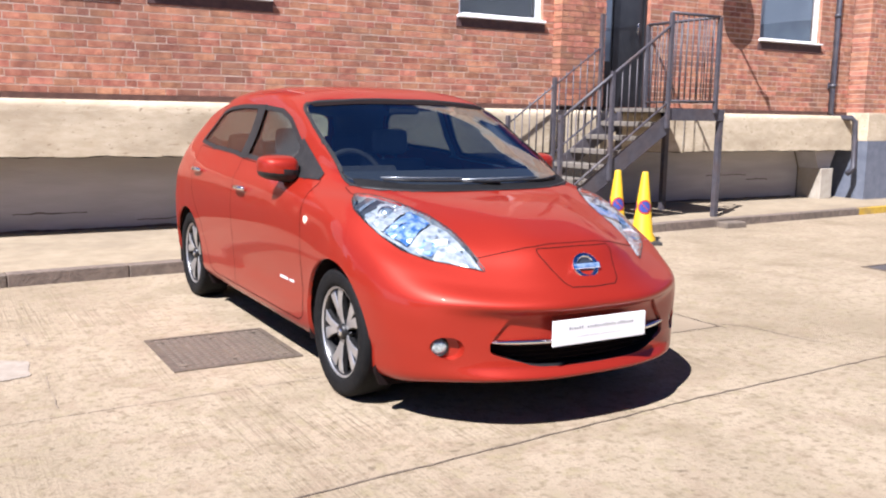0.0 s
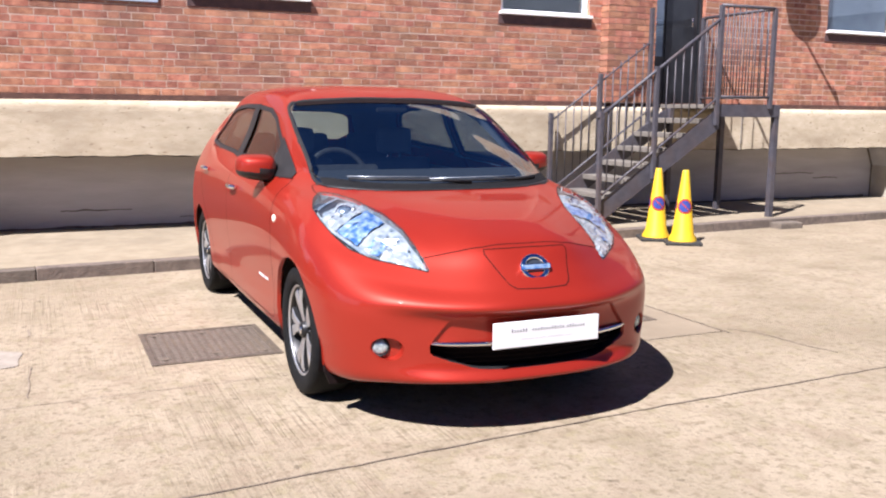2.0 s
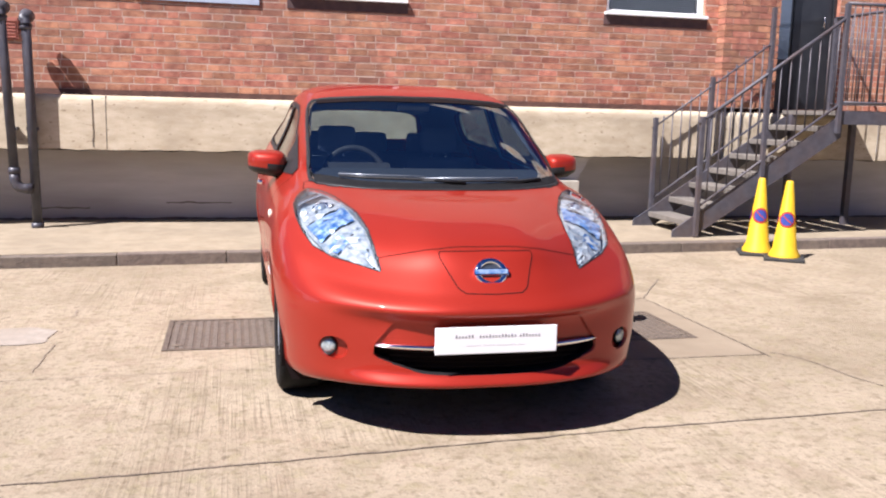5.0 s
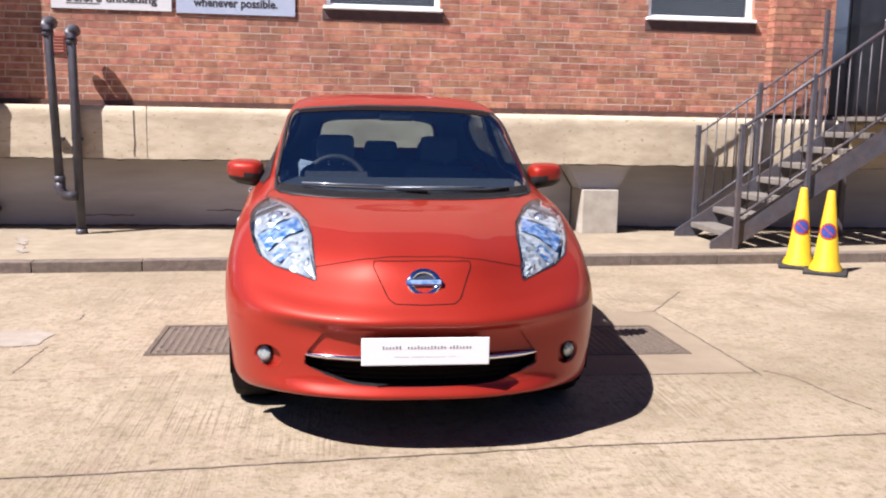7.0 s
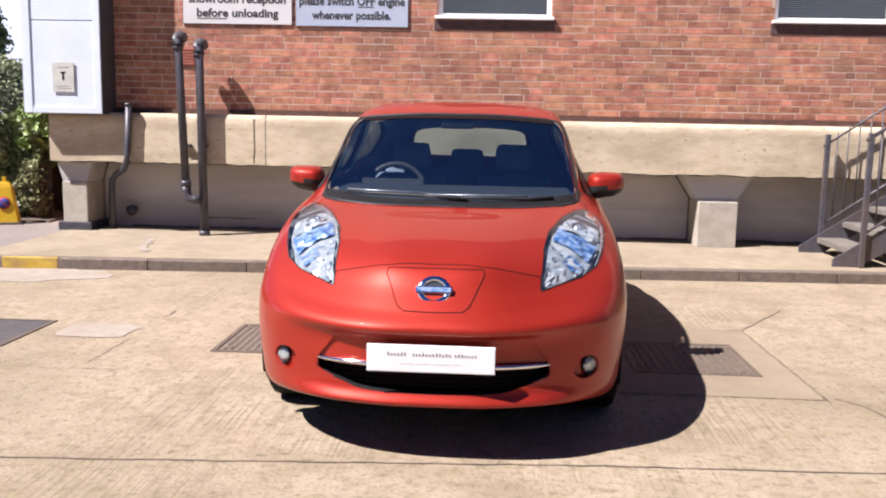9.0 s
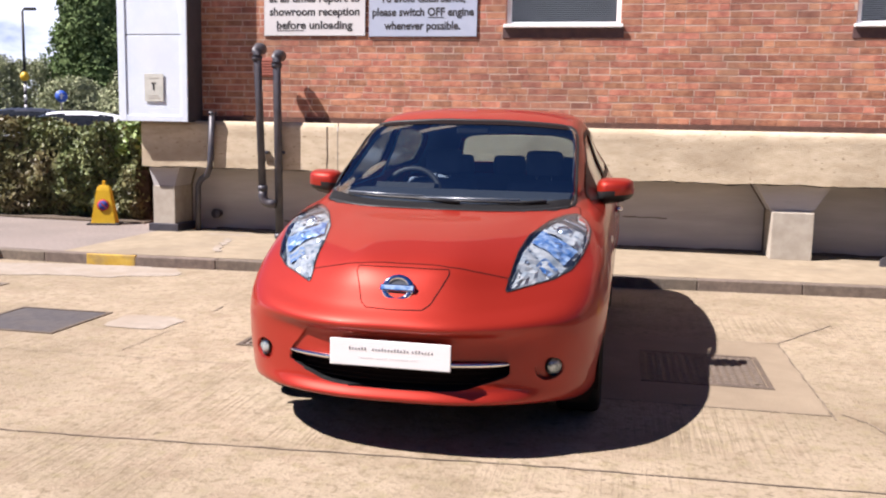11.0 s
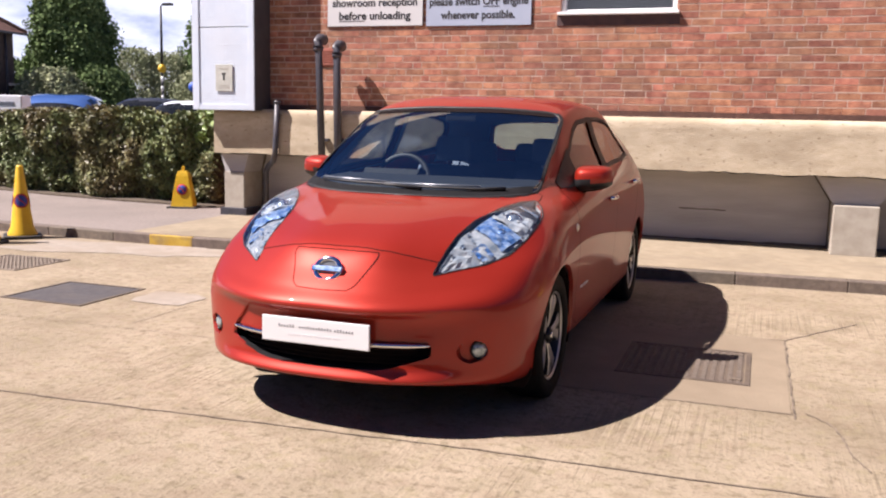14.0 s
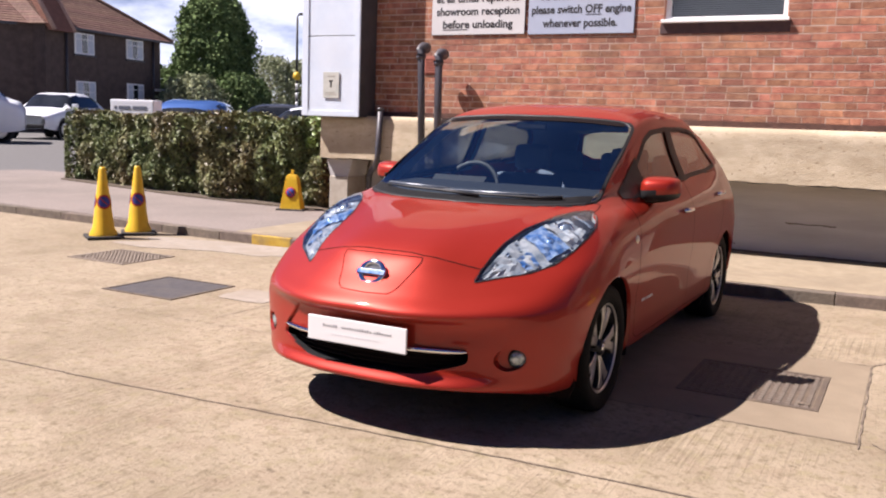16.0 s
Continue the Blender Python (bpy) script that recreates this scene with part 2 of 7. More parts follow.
WHITEB = mat("white_cladding", (0.532, 0.605, 0.701), (0.589, 0.653, 0.734), 4, 0.5, stain=(0.564, 0.572, 0.580), sscale=1.2, samount=0.3)
BLIND = mat("dark_slatted_blind", (0.022, 0.026, 0.03), (0.04, 0.046, 0.052), 3, 0.6)
BLINDB = mat("blue_grey_blind", (0.093, 0.124, 0.174), (0.136, 0.174, 0.223), 3, 0.6)
DARKIN = mat("dark_interior", (0.012, 0.012, 0.014), (0.02, 0.02, 0.022), 4, 0.8)
STEEL = mat("grey_painted_steel", (0.049, 0.046, 0.057), (0.073, 0.070, 0.082), 14, 0.5, bump=0.15, stain=(0.109, 0.068, 0.048), sscale=3, samount=0.35)
TREAD = mat("worn_step_concrete", (0.121, 0.108, 0.092), (0.178, 0.158, 0.135), 16, 0.85, bump=0.4, stain=(0.086, 0.075, 0.063), sscale=3)
PIPE = mat("dark_iron_pipe", (0.030, 0.030, 0.040), (0.056, 0.055, 0.068), 9, 0.45, bump=0.2, stain=(0.085, 0.065, 0.060), sscale=5, samount=0.3)
DOORM = mat("black_door_paint", (0.012, 0.013, 0.016), (0.022, 0.023, 0.026), 6, 0.3)
PLINTH = mat("blue_grey_plinth_paint", (0.10, 0.115, 0.15), (0.14, 0.155, 0.195), 7, 0.6, bump=0.2)
CONEY = mat("yellow_plastic", (0.600, 0.365, 0.006), (0.660, 0.430, 0.010), 5, 0.45, stain=(0.440, 0.270, 0.016), sscale=7, samount=0.45)
RUBBER = mat("black_rubber", (0.016, 0.016, 0.016), (0.032, 0.030, 0.029), 20, 0.75, bump=0.2)
RED = mat("red_print", (0.30, 0.028, 0.022), (0.36, 0.05, 0.03), 18, 0.75, spec=0.2)
BLUE = mat("blue_print", (0.022, 0.040, 0.200), (0.045, 0.060, 0.240), 18, 0.75, spec=0.2)
IRON = mat("drain_cast_iron", (0.076, 0.058, 0.045), (0.121, 0.094, 0.072), 22, 0.7, metal=0.1, bump=0.5, bscale=80, stain=(0.143, 0.108, 0.072), sscale=5, samount=0.6)
GLASSD = glass("window_glass", (0.86, 0.89, 0.90), 0.07)
DARKGL = mat("dark_vehicle_glass", (0.015, 0.017, 0.02), (0.025, 0.028, 0.032), 3, 0.05, spec=0.7)
SIGNP = mat("white_sign_board", (0.538, 0.538, 0.538), (0.571, 0.571, 0.571), 4, 0.4, stain=(0.470, 0.457, 0.430), sscale=2, samount=0.3)
SIGNB = mat("pale_blue_sign_board", (0.336, 0.383, 0.484), (0.370, 0.417, 0.511), 4, 0.4, stain=(0.336, 0.349, 0.390), sscale=2, samount=0.3)
INK = mat("black_print", (0.02, 0.02, 0.022), rough=0.6)
LEAF = mat("hedge_leaf", (0.062, 0.092, 0.030), (0.190, 0.215, 0.090), 5, 0.45, vary="island", amount=0.55, stain=(0.165, 0.096, 0.052), sscale=1.3, samount=0.6, spec=0.25)
LEAF2 = mat("bright_leaf", (0.100, 0.160, 0.030), (0.160, 0.220, 0.050), 5, 0.45, vary="island", amount=0.4)
DARKLEAF = mat("conifer_leaf", (0.075, 0.115, 0.044), (0.149, 0.205, 0.085), 2, 0.95, vary="island", amount=0.45, spec=0.05)
BUSHLEAF = mat("grey_green_leaf", (0.181, 0.212, 0.118), (0.340, 0.355, 0.223), 2, 0.95, vary="island", amount=0.45, spec=0.05)
BARK = mat("bark", (0.06, 0.045, 0.03), (0.12, 0.09, 0.06), 14, 0.9, bump=0.6)
# bed soil, and the dark sheets that imitate shade inside the hedge
SOILCORE = mat("soil", (0.06, 0.045, 0.03), (0.11, 0.085, 0.06), 16, 0.95, bump=0.5)


# ---- mesh helpers ----
def cube(bm, x0, x1, y0, y1, z0, z1, bevel=0.0):
    """A box, its edges bevelled."""
    r = bmesh.ops.create_cube(bm, size=1.0, matrix=Matrix.LocRotScale(((x0 + x1) / 2, (y0 + y1) / 2, (z0 + z1) / 2), None, (x1 - x0, y1 - y0, z1 - z0)))
    if bevel:
        ed = list({e for v in r["verts"] for e in v.link_edges})
        bmesh.ops.bevel(bm, geom=ed, offset=bevel, segments=2, affect="EDGES", profile=0.6)
    return bm


def box(x0, x1, y0, y1, z0, z1, bevel=0.0):
    return cube(bmesh.new(), x0, x1, y0, y1, z0, z1, bevel)


def prism(poly, axis, a, b, bm=None):
    """A polygon in the two other axes, extruded from a to b along axis (0, 1 or 2)."""
    bm = bm or bmesh.new()
    def pt(p, c):
        q = list(p)
        q.insert(axis, c)
        return q
    lo = [bm.verts.new(pt(p, a)) for p in poly]
    hi = [bm.verts.new(pt(p, b)) for p in poly]
    n = len(poly)
    bm.faces.new(lo)
    bm.faces.new(hi[::-1])
    for i in range(n):
        bm.faces.new((lo[i], hi[i], hi[(i + 1) % n], lo[(i + 1) % n]))
    bmesh.ops.recalc_face_normals(bm, faces=bm.faces)
    return bm


def tube(pts, r, n=10, bm=None, caps=True):
    """A round bar along points; r a number or one per point."""
    bm = bm or bmesh.new()
    pts = [Vector(p) for p in pts]
    rs = r if isinstance(r, (list, tuple)) else [r] * len(pts)
    up = Vector((0, 0, 1))
    rings = []
    for i, p in enumerate(pts):
        d = (pts[min(i + 1, len(pts) - 1)] - pts[max(i - 1, 0)]).normalized()
        s = d.cross(up if abs(d.z) < 0.9 else Vector((1, 0, 0))).normalized()
        if i and s.dot(last) < 0:
            s = -s
        last = s
        t = d.cross(s)
        rings.append([bm.verts.new(p + rs[i] * (math.cos(a) * s + math.sin(a) * t)) for a in [2 * math.pi * k / n for k in range(n)]])
    for a, b in zip(rings, rings[1:]):
        for k in range(n):
            bm.faces.new((a[k], a[(k + 1) % n], b[(k + 1) % n], b[k]))
    if caps:
        bm.faces.new(rings[0][::-1])
        bm.faces.new(rings[-1])
    bmesh.ops.recalc_face_normals(bm, faces=bm.faces)
    for f in bm.faces:
        f.smooth = True
    return bm


def lathe(profile, n=24, bm=None, m=None, caps=False):
    """Profile of (r, z) turned about z."""
    bm = bm or bmesh.new()
    rings = []
    for r, z in profile:
        rings.append([bm.verts.new(Vector((r * math.cos(2 * math.pi * k / n), r * math.sin(2 * math.pi * k / n), z))) for k in range(n)])
    for a, b in zip(rings, rings[1:]):
        for k in range(n):
            bm.faces.new((a[k], a[(k + 1) % n], b[(k + 1) % n], b[k]))
    if caps:
        bm.faces.new(rings[0][::-1])
        bm.faces.new(rings[-1])
    if m is not None:
        bmesh.ops.transform(bm, matrix=m, verts=bm.verts)
    for f in bm.faces:
        f.smooth = True
    return bm


def finish(name, bm, material, smooth=False):
    me = bpy.data.meshes.new(name)
    bm.to_mesh(me)
    bm.free()
    me.materials.append(material)
    if smooth:
        me.polygons.foreach_set("use_smooth", [True] * len(me.polygons))
    return new(name, me)


def part(name, bm, material, parent, label="", smooth=False):
    """One mesh under a thing or a part."""
    ob = finish(name, bm, material, smooth)
    ob.parent = parent
    if label:
        ob["label"] = label
    return ob


def thing(name, label, category, at=(0, 0, 0), rz=0, group="", kind=""):
    """An Empty at the base of a thing; its parts are built round (0, 0, 0)."""
    ob = new(name)
    ob.empty_display_size = 0.1
    ob.matrix_basis = pose(*at, 0, 0, rz)
    return tagged(ob, label, category, group, kind)


def raw(name, verts, faces, material, smooth=False):
    me = bpy.data.meshes.new(name)
    me.from_pydata([tuple(v) for v in verts], [], [tuple(f) for f in faces])
    me.materials.append(material)
    if smooth:
        me.polygons.foreach_set("use_smooth", [True] * len(me.polygons))
    me.update()
    return new(name, me)


# ---- ground ----
def kerb_y(x):
    """The kerb's front line along the yard."""
    return 7.36 + 0.062 * x if x > -1.5 else 7.267 - 0.035 * (x + 1.5)


def rise(x, y):
    """Beyond the hedge the ground climbs a little to the street."""
    d = max(0.0, math.hypot(min(x - 2, 0), max(y - 8, 0)) - 9)
    return 0.36 * min(1.0, d / 14.0) ** 1.3


def ground_sheet():
    xs = [-600, -300, -150, -90, -60, -50, -44, -38, -34, -30, -27, -24, -21, -18, -15, -12, -9, -6, -3, 0, 3, 6, 9, 12, 20, 40, 100, 300, 600]
    ys = [-600, -200, -60, -20, -8, -2, 0, 2, 4, 6, 8, 10, 12, 14, 16, 18, 20, 22, 25, 28, 32, 36, 42, 50, 70, 120, 300, 600]
    vs = [(x, y, rise(x, y)) for y in ys for x in xs]
    w = len(xs)
    fs = [(j * w + i, j * w + i + 1, (j + 1) * w + i + 1, (j + 1) * w + i) for j in range(len(ys) - 1) for i in range(w - 1)]
    ob = raw("ground", vs, fs, YARD, True)
    ob.data.materials.append(ROADM)
    for f in ob.data.polygons:
        c = f.center
        if c.y > 12.4 or c.x < -10.4:
            f.material_index = 1
    return tagged(ob, "sun-bleached worn concrete yard", "ground", kind="structure")


ground_sheet()
W = 9.43            # the brick face
PZ = 0.10           # pavement height


def strip(pts, width, z, material, name, label):
    """A thin flat strip along a line on the ground."""
    vs, fs = [], []
    for i, p in enumerate(pts):
        a, b = Vector(pts[max(i - 1, 0)]), Vector(pts[min(i + 1, len(pts) - 1)])
        d = (b - a).normalized()
        nrm = Vector((-d.y, d.x)) * width / 2 * random.uniform(0.75, 1.25)
        vs += [(p[0] - nrm.x, p[1] - nrm.y, z), (p[0] + nrm.x, p[1] + nrm.y, z)]
    fs = [(2 * i, 2 * i + 2, 2 * i + 3, 2 * i + 1) for i in range(len(pts) - 1)]
    return tagged(raw(name, vs, fs, material), label, "joint", kind="structure")


def wander(a, b, n=40, amp=0.005):
    return [(a[0] + (b[0] - a[0]) * i / n + random.uniform(-amp, amp), a[1] + (b[1] - a[1]) * i / n + random.uniform(-amp, amp)) for i in range(n + 1)]


def blob(cx, cy, rx, ry, z, material, name, label, rough_edge=0.12, n=40, spin=0.0):
    """A flat patch with an uneven outline."""
    vs = [(cx, cy, z)]
    for k in range(n):
        a = 2 * math.pi * k / n
        q = 1 + rough_edge * noise.noise(Vector((math.cos(a) * 2 + cx, math.sin(a) * 2 + cy, 1.7)))
        sx = math.copysign(abs(math.cos(a)) ** 0.6, math.cos(a)) * rx * q
        sy = math.copysign(abs(math.sin(a)) ** 0.6, math.sin(a)) * ry * q
        vs.append((cx + sx * math.cos(spin) - sy * math.sin(spin), cy + sx * math.sin(spin) + sy * math.cos(spin), z))
    fs = [(0, 1 + k, 1 + (k + 1) % n) for k in range(n)]
    return tagged(raw(name, vs, fs, material), label, "patch", kind="structure")


tagged(finish("drain_surround", box(3.12, 4.655, 4.03, 5.605, -0.05, 0.0028), mat("smooth_concrete", (0.208, 0.164, 0.111), (0.239, 0.191, 0.131), 6, 0.9, bump=0.3, bscale=60, stain=(0.176, 0.137, 0.092), sscale=1.3, samount=0.6)), "smoother concrete surround of the manhole", "concrete", kind="structure")
strip(wander((-8, 2.55), (0.3, 2.785)) + wander((0.3, 2.785), (1.2, 2.825), 10) + wander((1.2, 2.825), (2.2, 2.895), 10) + wander((2.2, 2.895), (3.4, 2.98), 12) + wander((3.4, 2.98), (4.9, 3.03), 14) + wander((4.9, 3.03), (14, 3.42)), 0.009, 0.004, JOINT, "slab_joint", "dirt-filled joint across the concrete yard")
strip(wander((4.72, 4.06), (4.81, 3.96), 4) + wander((4.83, 3.92), (4.86, 3.80), 4) + wander((4.865, 3.76), (4.88, 3.59), 6) + wander((4.885, 3.55), (4.94, 3.36), 6), 0.008, 0.004, DIRT, "slab_joint", "wandering crack in the concrete")
strip(wander((4.67, 3.95), (4.66, 5.62), 24, 0.004), 0.010, 0.004, DIRT, "slab_joint", "dirt-filled joint beside the drain cover")
strip(wander((3.1, 4.02), (4.67, 4.02), 20, 0.004), 0.009, 0.0045, DIRT, "slab_joint", "dirt-filled joint beside the drain cover")
strip(wander((4.66, 5.62), (5.15, 6.35), 14), 0.010, 0.004, DIRT, "slab_joint", "cracked joint running towards the kerb")
strip(wander((3.7, 5.58), (4.66, 5.62), 14), 0.014, 0.0045, FAINT, "slab_joint", "hairline joint beside the drain cover")
strip(wander((0.600, 5.70), (0.606, 5.52), 5, 0.004), 0.014, 0.0042, FAINT, "slab_joint", "short open length of a worn joint")
strip(wander((0.615, 4.80), (0.602, 4.25), 10, 0.006), 0.007, 0.0042, FAINT, "slab_joint", "short open length of a worn joint")
strip(wander((-0.4, 4.10), (2.1, 4.16), 24), 0.005, 0.004, FAINT, "slab_joint", "hairline joint in the concrete")
blob(0.32, 5.02, 0.25, 0.21, 0.004, PATCH, "pale_patch", "pale mortar patch in the concrete yard")
strip(wander((-0.84, 8.95), (-0.66, 8.3), 8, 0.05) + wander((-0.66, 8.3), (-0.50, 7.85), 6, 0.04), 0.07, PZ + 0.009, PATCH, "lime_stain", "white lime streak spilt on the pavement")
blob(-1.0, 9.22, 0.26, 0.06, PZ + 0.009, PATCH, "lime_stain", "white lime crust at the foot of the wall", 0.5)
blob(-1.60, 6.86, 1.12, 0.40, 0.004, PATCH, "pale_patch", "pale worn patch beside the kerb", 0.45, spin=0.16)


# ---- pavement and kerb ----
def pavement():
    vs, fs = [], []
    xs = [-1.95 + 0.5 * i for i in range(40)]
    for x in xs:
        vs += [(x, kerb_y(x) + 0.125, PZ), (x, 9.9, PZ + 0.012), (x, 9.9, -0.1), (x, kerb_y(x) + 0.125, -0.1)]
    for i in range(len(xs) - 1):
        for k in range(4):
            fs.append((4 * i + k, 4 * i + 4 + k, 4 * i + 4 + (k + 1) % 4, 4 * i + (k + 1) % 4))
    tagged(raw("pavement", vs, fs, PAVE), "sandy concrete pavement along the building", "pavement", kind="structure")
    # tarmac footway out to the street
    vs, fs = [], []
    xs = [-1.95 - 0.6 * i for i in range(24)]
    for i, x in enumerate(xs):
        far = 10.6 if x > -3.2 else 12.4
        vs += [(x, kerb_y(x) + 0.125, PZ), (x, 8.4, PZ + 0.003), (x, far, PZ + 0.01), (x, far, -0.1), (x, kerb_y(x) + 0.125, -0.1)]
    for i in range(len(xs) - 1):
        for k in range(5):
            fs.append((5 * i + k, 5 * i + (k + 1) % 5, 5 * i + 5 + (k + 1) % 5, 5 * i + 5 + k))
    tagged(raw("pavement", vs, fs, TARMAC), "grey-brown tarmac footway before the hedge", "pavement", kind="structure")


pavement()


def kerbs():
    ob = thing("kerb", "weathered stone kerb along the concrete yard", "kerb", kind="structure")
    x = -13.0
    shared = None
    while x < 16:
        L = 0.91
        y0, y1 = kerb_y(x), kerb_y(x + L)
        if shared is None:
            bm = box(0.002, L - 0.002, 0, 0.125, -0.12, PZ, 0.009)
            st = part("kerb_stone", bm, KERB, ob)
            shared = st.data
        else:
            st = new("kerb_stone", shared)
            st.parent = ob
        st.matrix_basis = pose(x, y0, random.uniform(-0.004, 0.004), 0, 0, math.degrees(math.atan2(y1 - y0, L)))
        x += L
    for x, L in ((-1.60, 0.52), (12.05, 2.35)):
        y0, y1 = kerb_y(x), kerb_y(x + L)
        m = pose(x, y0 - 0.003, 0, 0, 0, math.degrees(math.atan2(y1 - y0, L)))
        bm = box(0, L, 0, 0.05, -0.02, PZ + 0.007, 0.012)
        bmesh.ops.transform(bm, matrix=m, verts=bm.verts)
        part("yellow_paint", bm, YELLOW, ob, "worn yellow paint on the kerb")


kerbs()

# ---- the building ----
OPEN = [(2.233, 3.492, 2.548, 3.75), (5.867, 7.135, 2.548, 3.75), (11.2, 12.6, 2.548, 3.75), (8.07, 8.98, 1.49, 3.56)]
X0, X1, ZT, Z0 = -2.2, 18.0, 6.0, 1.50


def wall_blocks():
    """The wall's core round its openings, 0.3 m thick, just behind the brick faces."""
    bm = bmesh.new()
    zs = sorted({Z0, ZT, *[o[2] for o in OPEN], *[o[3] for o in OPEN]})
    xs = sorted({X0, X1, *[o[0] for o in OPEN], *[o[1] for o in OPEN]})
    for xa, xb in zip(xs, xs[1:]):
        for za, zb in zip(zs, zs[1:]):
            if not any(o[0] <= xa and xb <= o[1] and o[2] <= za and zb <= o[3] for o in OPEN):
                cube(bm, xa, xb, W, W + 0.33, za, zb)
    bmesh.ops.remove_doubles(bm, verts=bm.verts, dist=0.0005)
    return bm


wall = finish("wall_south", wall_blocks(), MORTAR)
tagged(wall, "weathered red brick wall in sunlight", "wall", kind="structure")


BH = 0.0625


def brick_rows():
    """Courses of stretchers with a header here and there: (x, z, length) of each brick."""
    rows = []
    rnd = random.Random(5)
    k = 0
    z = Z0 + 0.012
    while z < 3.62:
        x = X0 - rnd.uniform(0, 0.22)
        cuts = sorted(o[:2] for o in OPEN if o[2] - 0.055 < z + BH and z < o[3])
        while x < 14.2:
            L = 0.1025 if rnd.random() < 0.16 else 0.215
            stop = next((c for c in cuts if c[1] > x), None)
            if stop and x + L > stop[0] - 0.002:
                L = stop[0] - 0.002 - x                # cut to fit the jamb
                if L > 0.03:
                    rows.append((x, z, L))
                x = stop[1] + 0.002
                continue
            rows.append((x, z + rnd.uniform(-0.0022, 0.0022), L))
            x += L + rnd.uniform(0.006, 0.012)
        z += 0.075
        k += 1
    return rows


def brick_mesh(L):
    bm = box(0, L, 0, 0.03, 0, BH)
    me = bpy.data.meshes.new("brick")
    bm.to_mesh(me)
    bm.free()
    me.materials.append(BRICK)
    return me


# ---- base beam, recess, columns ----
# one dark colour for scrapes, cracks, joints, the foot line and painted gap shadows
DARKMARK = mat("dark_concrete_marks", (0.080, 0.066, 0.052), (0.152, 0.128, 0.104), 14, 0.95, bump=0.4)


def strip_bar(x):
    """A thin wandering crack down the beam's face."""
    bm = bmesh.new()
    pts = [(x + 0.012 * noise.noise(Vector((x, 5 * z, 2))), 0.93 + 0.48 * z) for z in [k / 12 for k in range(13)]]
    rows = [[bm.verts.new((a + d, yy, z)) for d, yy in ((-0.003, 9.235), (-0.003, 9.209), (0.003, 9.209), (0.003, 9.235))] for a, z in pts]
    for p, q in zip(rows, rows[1:]):
        for k in range(3):
            bm.faces.new((p[k], p[k + 1], q[k + 1], q[k]))
    bmesh.ops.recalc_face_normals(bm, faces=bm.faces)
    return bm


def base_beam():
    """Rough concrete beam below the bricks, its face uneven, in cast lengths."""
    ob = thing("base_beam", "rough sandy concrete base beam below the brickwork", "beam", kind="structure")
    x, drips = -2.10, []
    for L in (2.465, 9.155, 4.2):
        bm = bmesh.new()
        n, rows = max(12, int(L * 14)), 9
        grid = []
        for i in range(n + 1):
            col = []
            xx = x + 0.004 + (L - 0.008) * i / n
            for j in range(rows + 1):
                zz = 0.90 + 0.55 * j / rows
                e = 0.004 * noise.noise(Vector((xx * 2, zz * 3, 0))) + 0.003 * noise.noise(Vector((xx * 13, zz * 13, 3)))
                edge = 0.022 if j == rows else 0.0
                wob = 0.012 * noise.noise(Vector((xx * 3.1, 7.7, 1))) + 0.012 * noise.noise(Vector((xx * 17, 2.7, 1))) if j == 0 else 0
                col.append(bm.verts.new((xx, 9.215 + e + edge, zz + wob)))
            grid.append(col)
        for i in range(n):
            for j in range(rows):
                bm.faces.new((grid[i][j], grid[i + 1][j], grid[i + 1][j + 1], grid[i][j + 1]))
        top = [(bm.verts.new((c[-1].co.x, W + 0.2, 1.45)), c[-1]) for c in grid]
        bot = [(bm.verts.new((c[0].co.x, 9.80, 0.90)), bm.verts.new(c[0].co)) for c in grid]
        for a, b in zip(top, top[1:]):
            bm.faces.new((a[1], b[1], b[0], a[0]))
        for a, b in zip(bot, bot[1:]):
            bm.faces.new((a[0], b[0], b[1], a[1]))
        bmesh.ops.recalc_face_normals(bm, faces=bm.faces)
        vs = []
        for c in grid:
            p = c[0].co
            vs += [(p.x, 9.226, p.z + 0.012), (p.x, 9.226, p.z - 0.004 - 0.022 * abs(noise.noise(Vector((p.x * 6, 1.3, 4)))))]
        drips.append(vs)
        part("beam_length", bm, BEAM, ob, smooth=True)
        x += L
    # dark strip: drip dirt, with the gap shadow under the beam coloured in
    for vs in drips:
        eb = bmesh.new()
        ev = [eb.verts.new(v) for v in vs]
        for i in range(0, len(ev) - 2, 2):
            eb.faces.new((ev[i], ev[i + 1], ev[i + 3], ev[i + 2]))
        bmesh.ops.solidify(eb, geom=eb.faces[:], thickness=0.02)
        part("drip_shade_edge", eb, DARKMARK, ob, "drip dirt and gap shadow along the beam's ragged lower edge")
    for xj in (0.365, 9.52):
        part("dark_gap", box(xj - 0.0045, xj + 0.0045, 9.224, 9.6, 0.905, 1.447), DARKMARK, ob, "dirt-filled joint between the cast lengths")
    part("hairline_crack", strip_bar(0.235), DARKMARK, ob, "hairline crack down the beam")
    cube_ob = box(-2.1, 13.4, W - 0.024, W + 0.3, 1.45, Z0 + 0.010)
    part("damp_course", cube_ob, DPC, ob, "dark damp-proof course")


base_beam()
rec = finish("wall_recess", box(-2.0, 13.4, 9.76, 10.0, -0.1, 0.95), RECESS)
tagged(rec, "stained grey concrete wall set back under the beam", "wall", kind="structure")


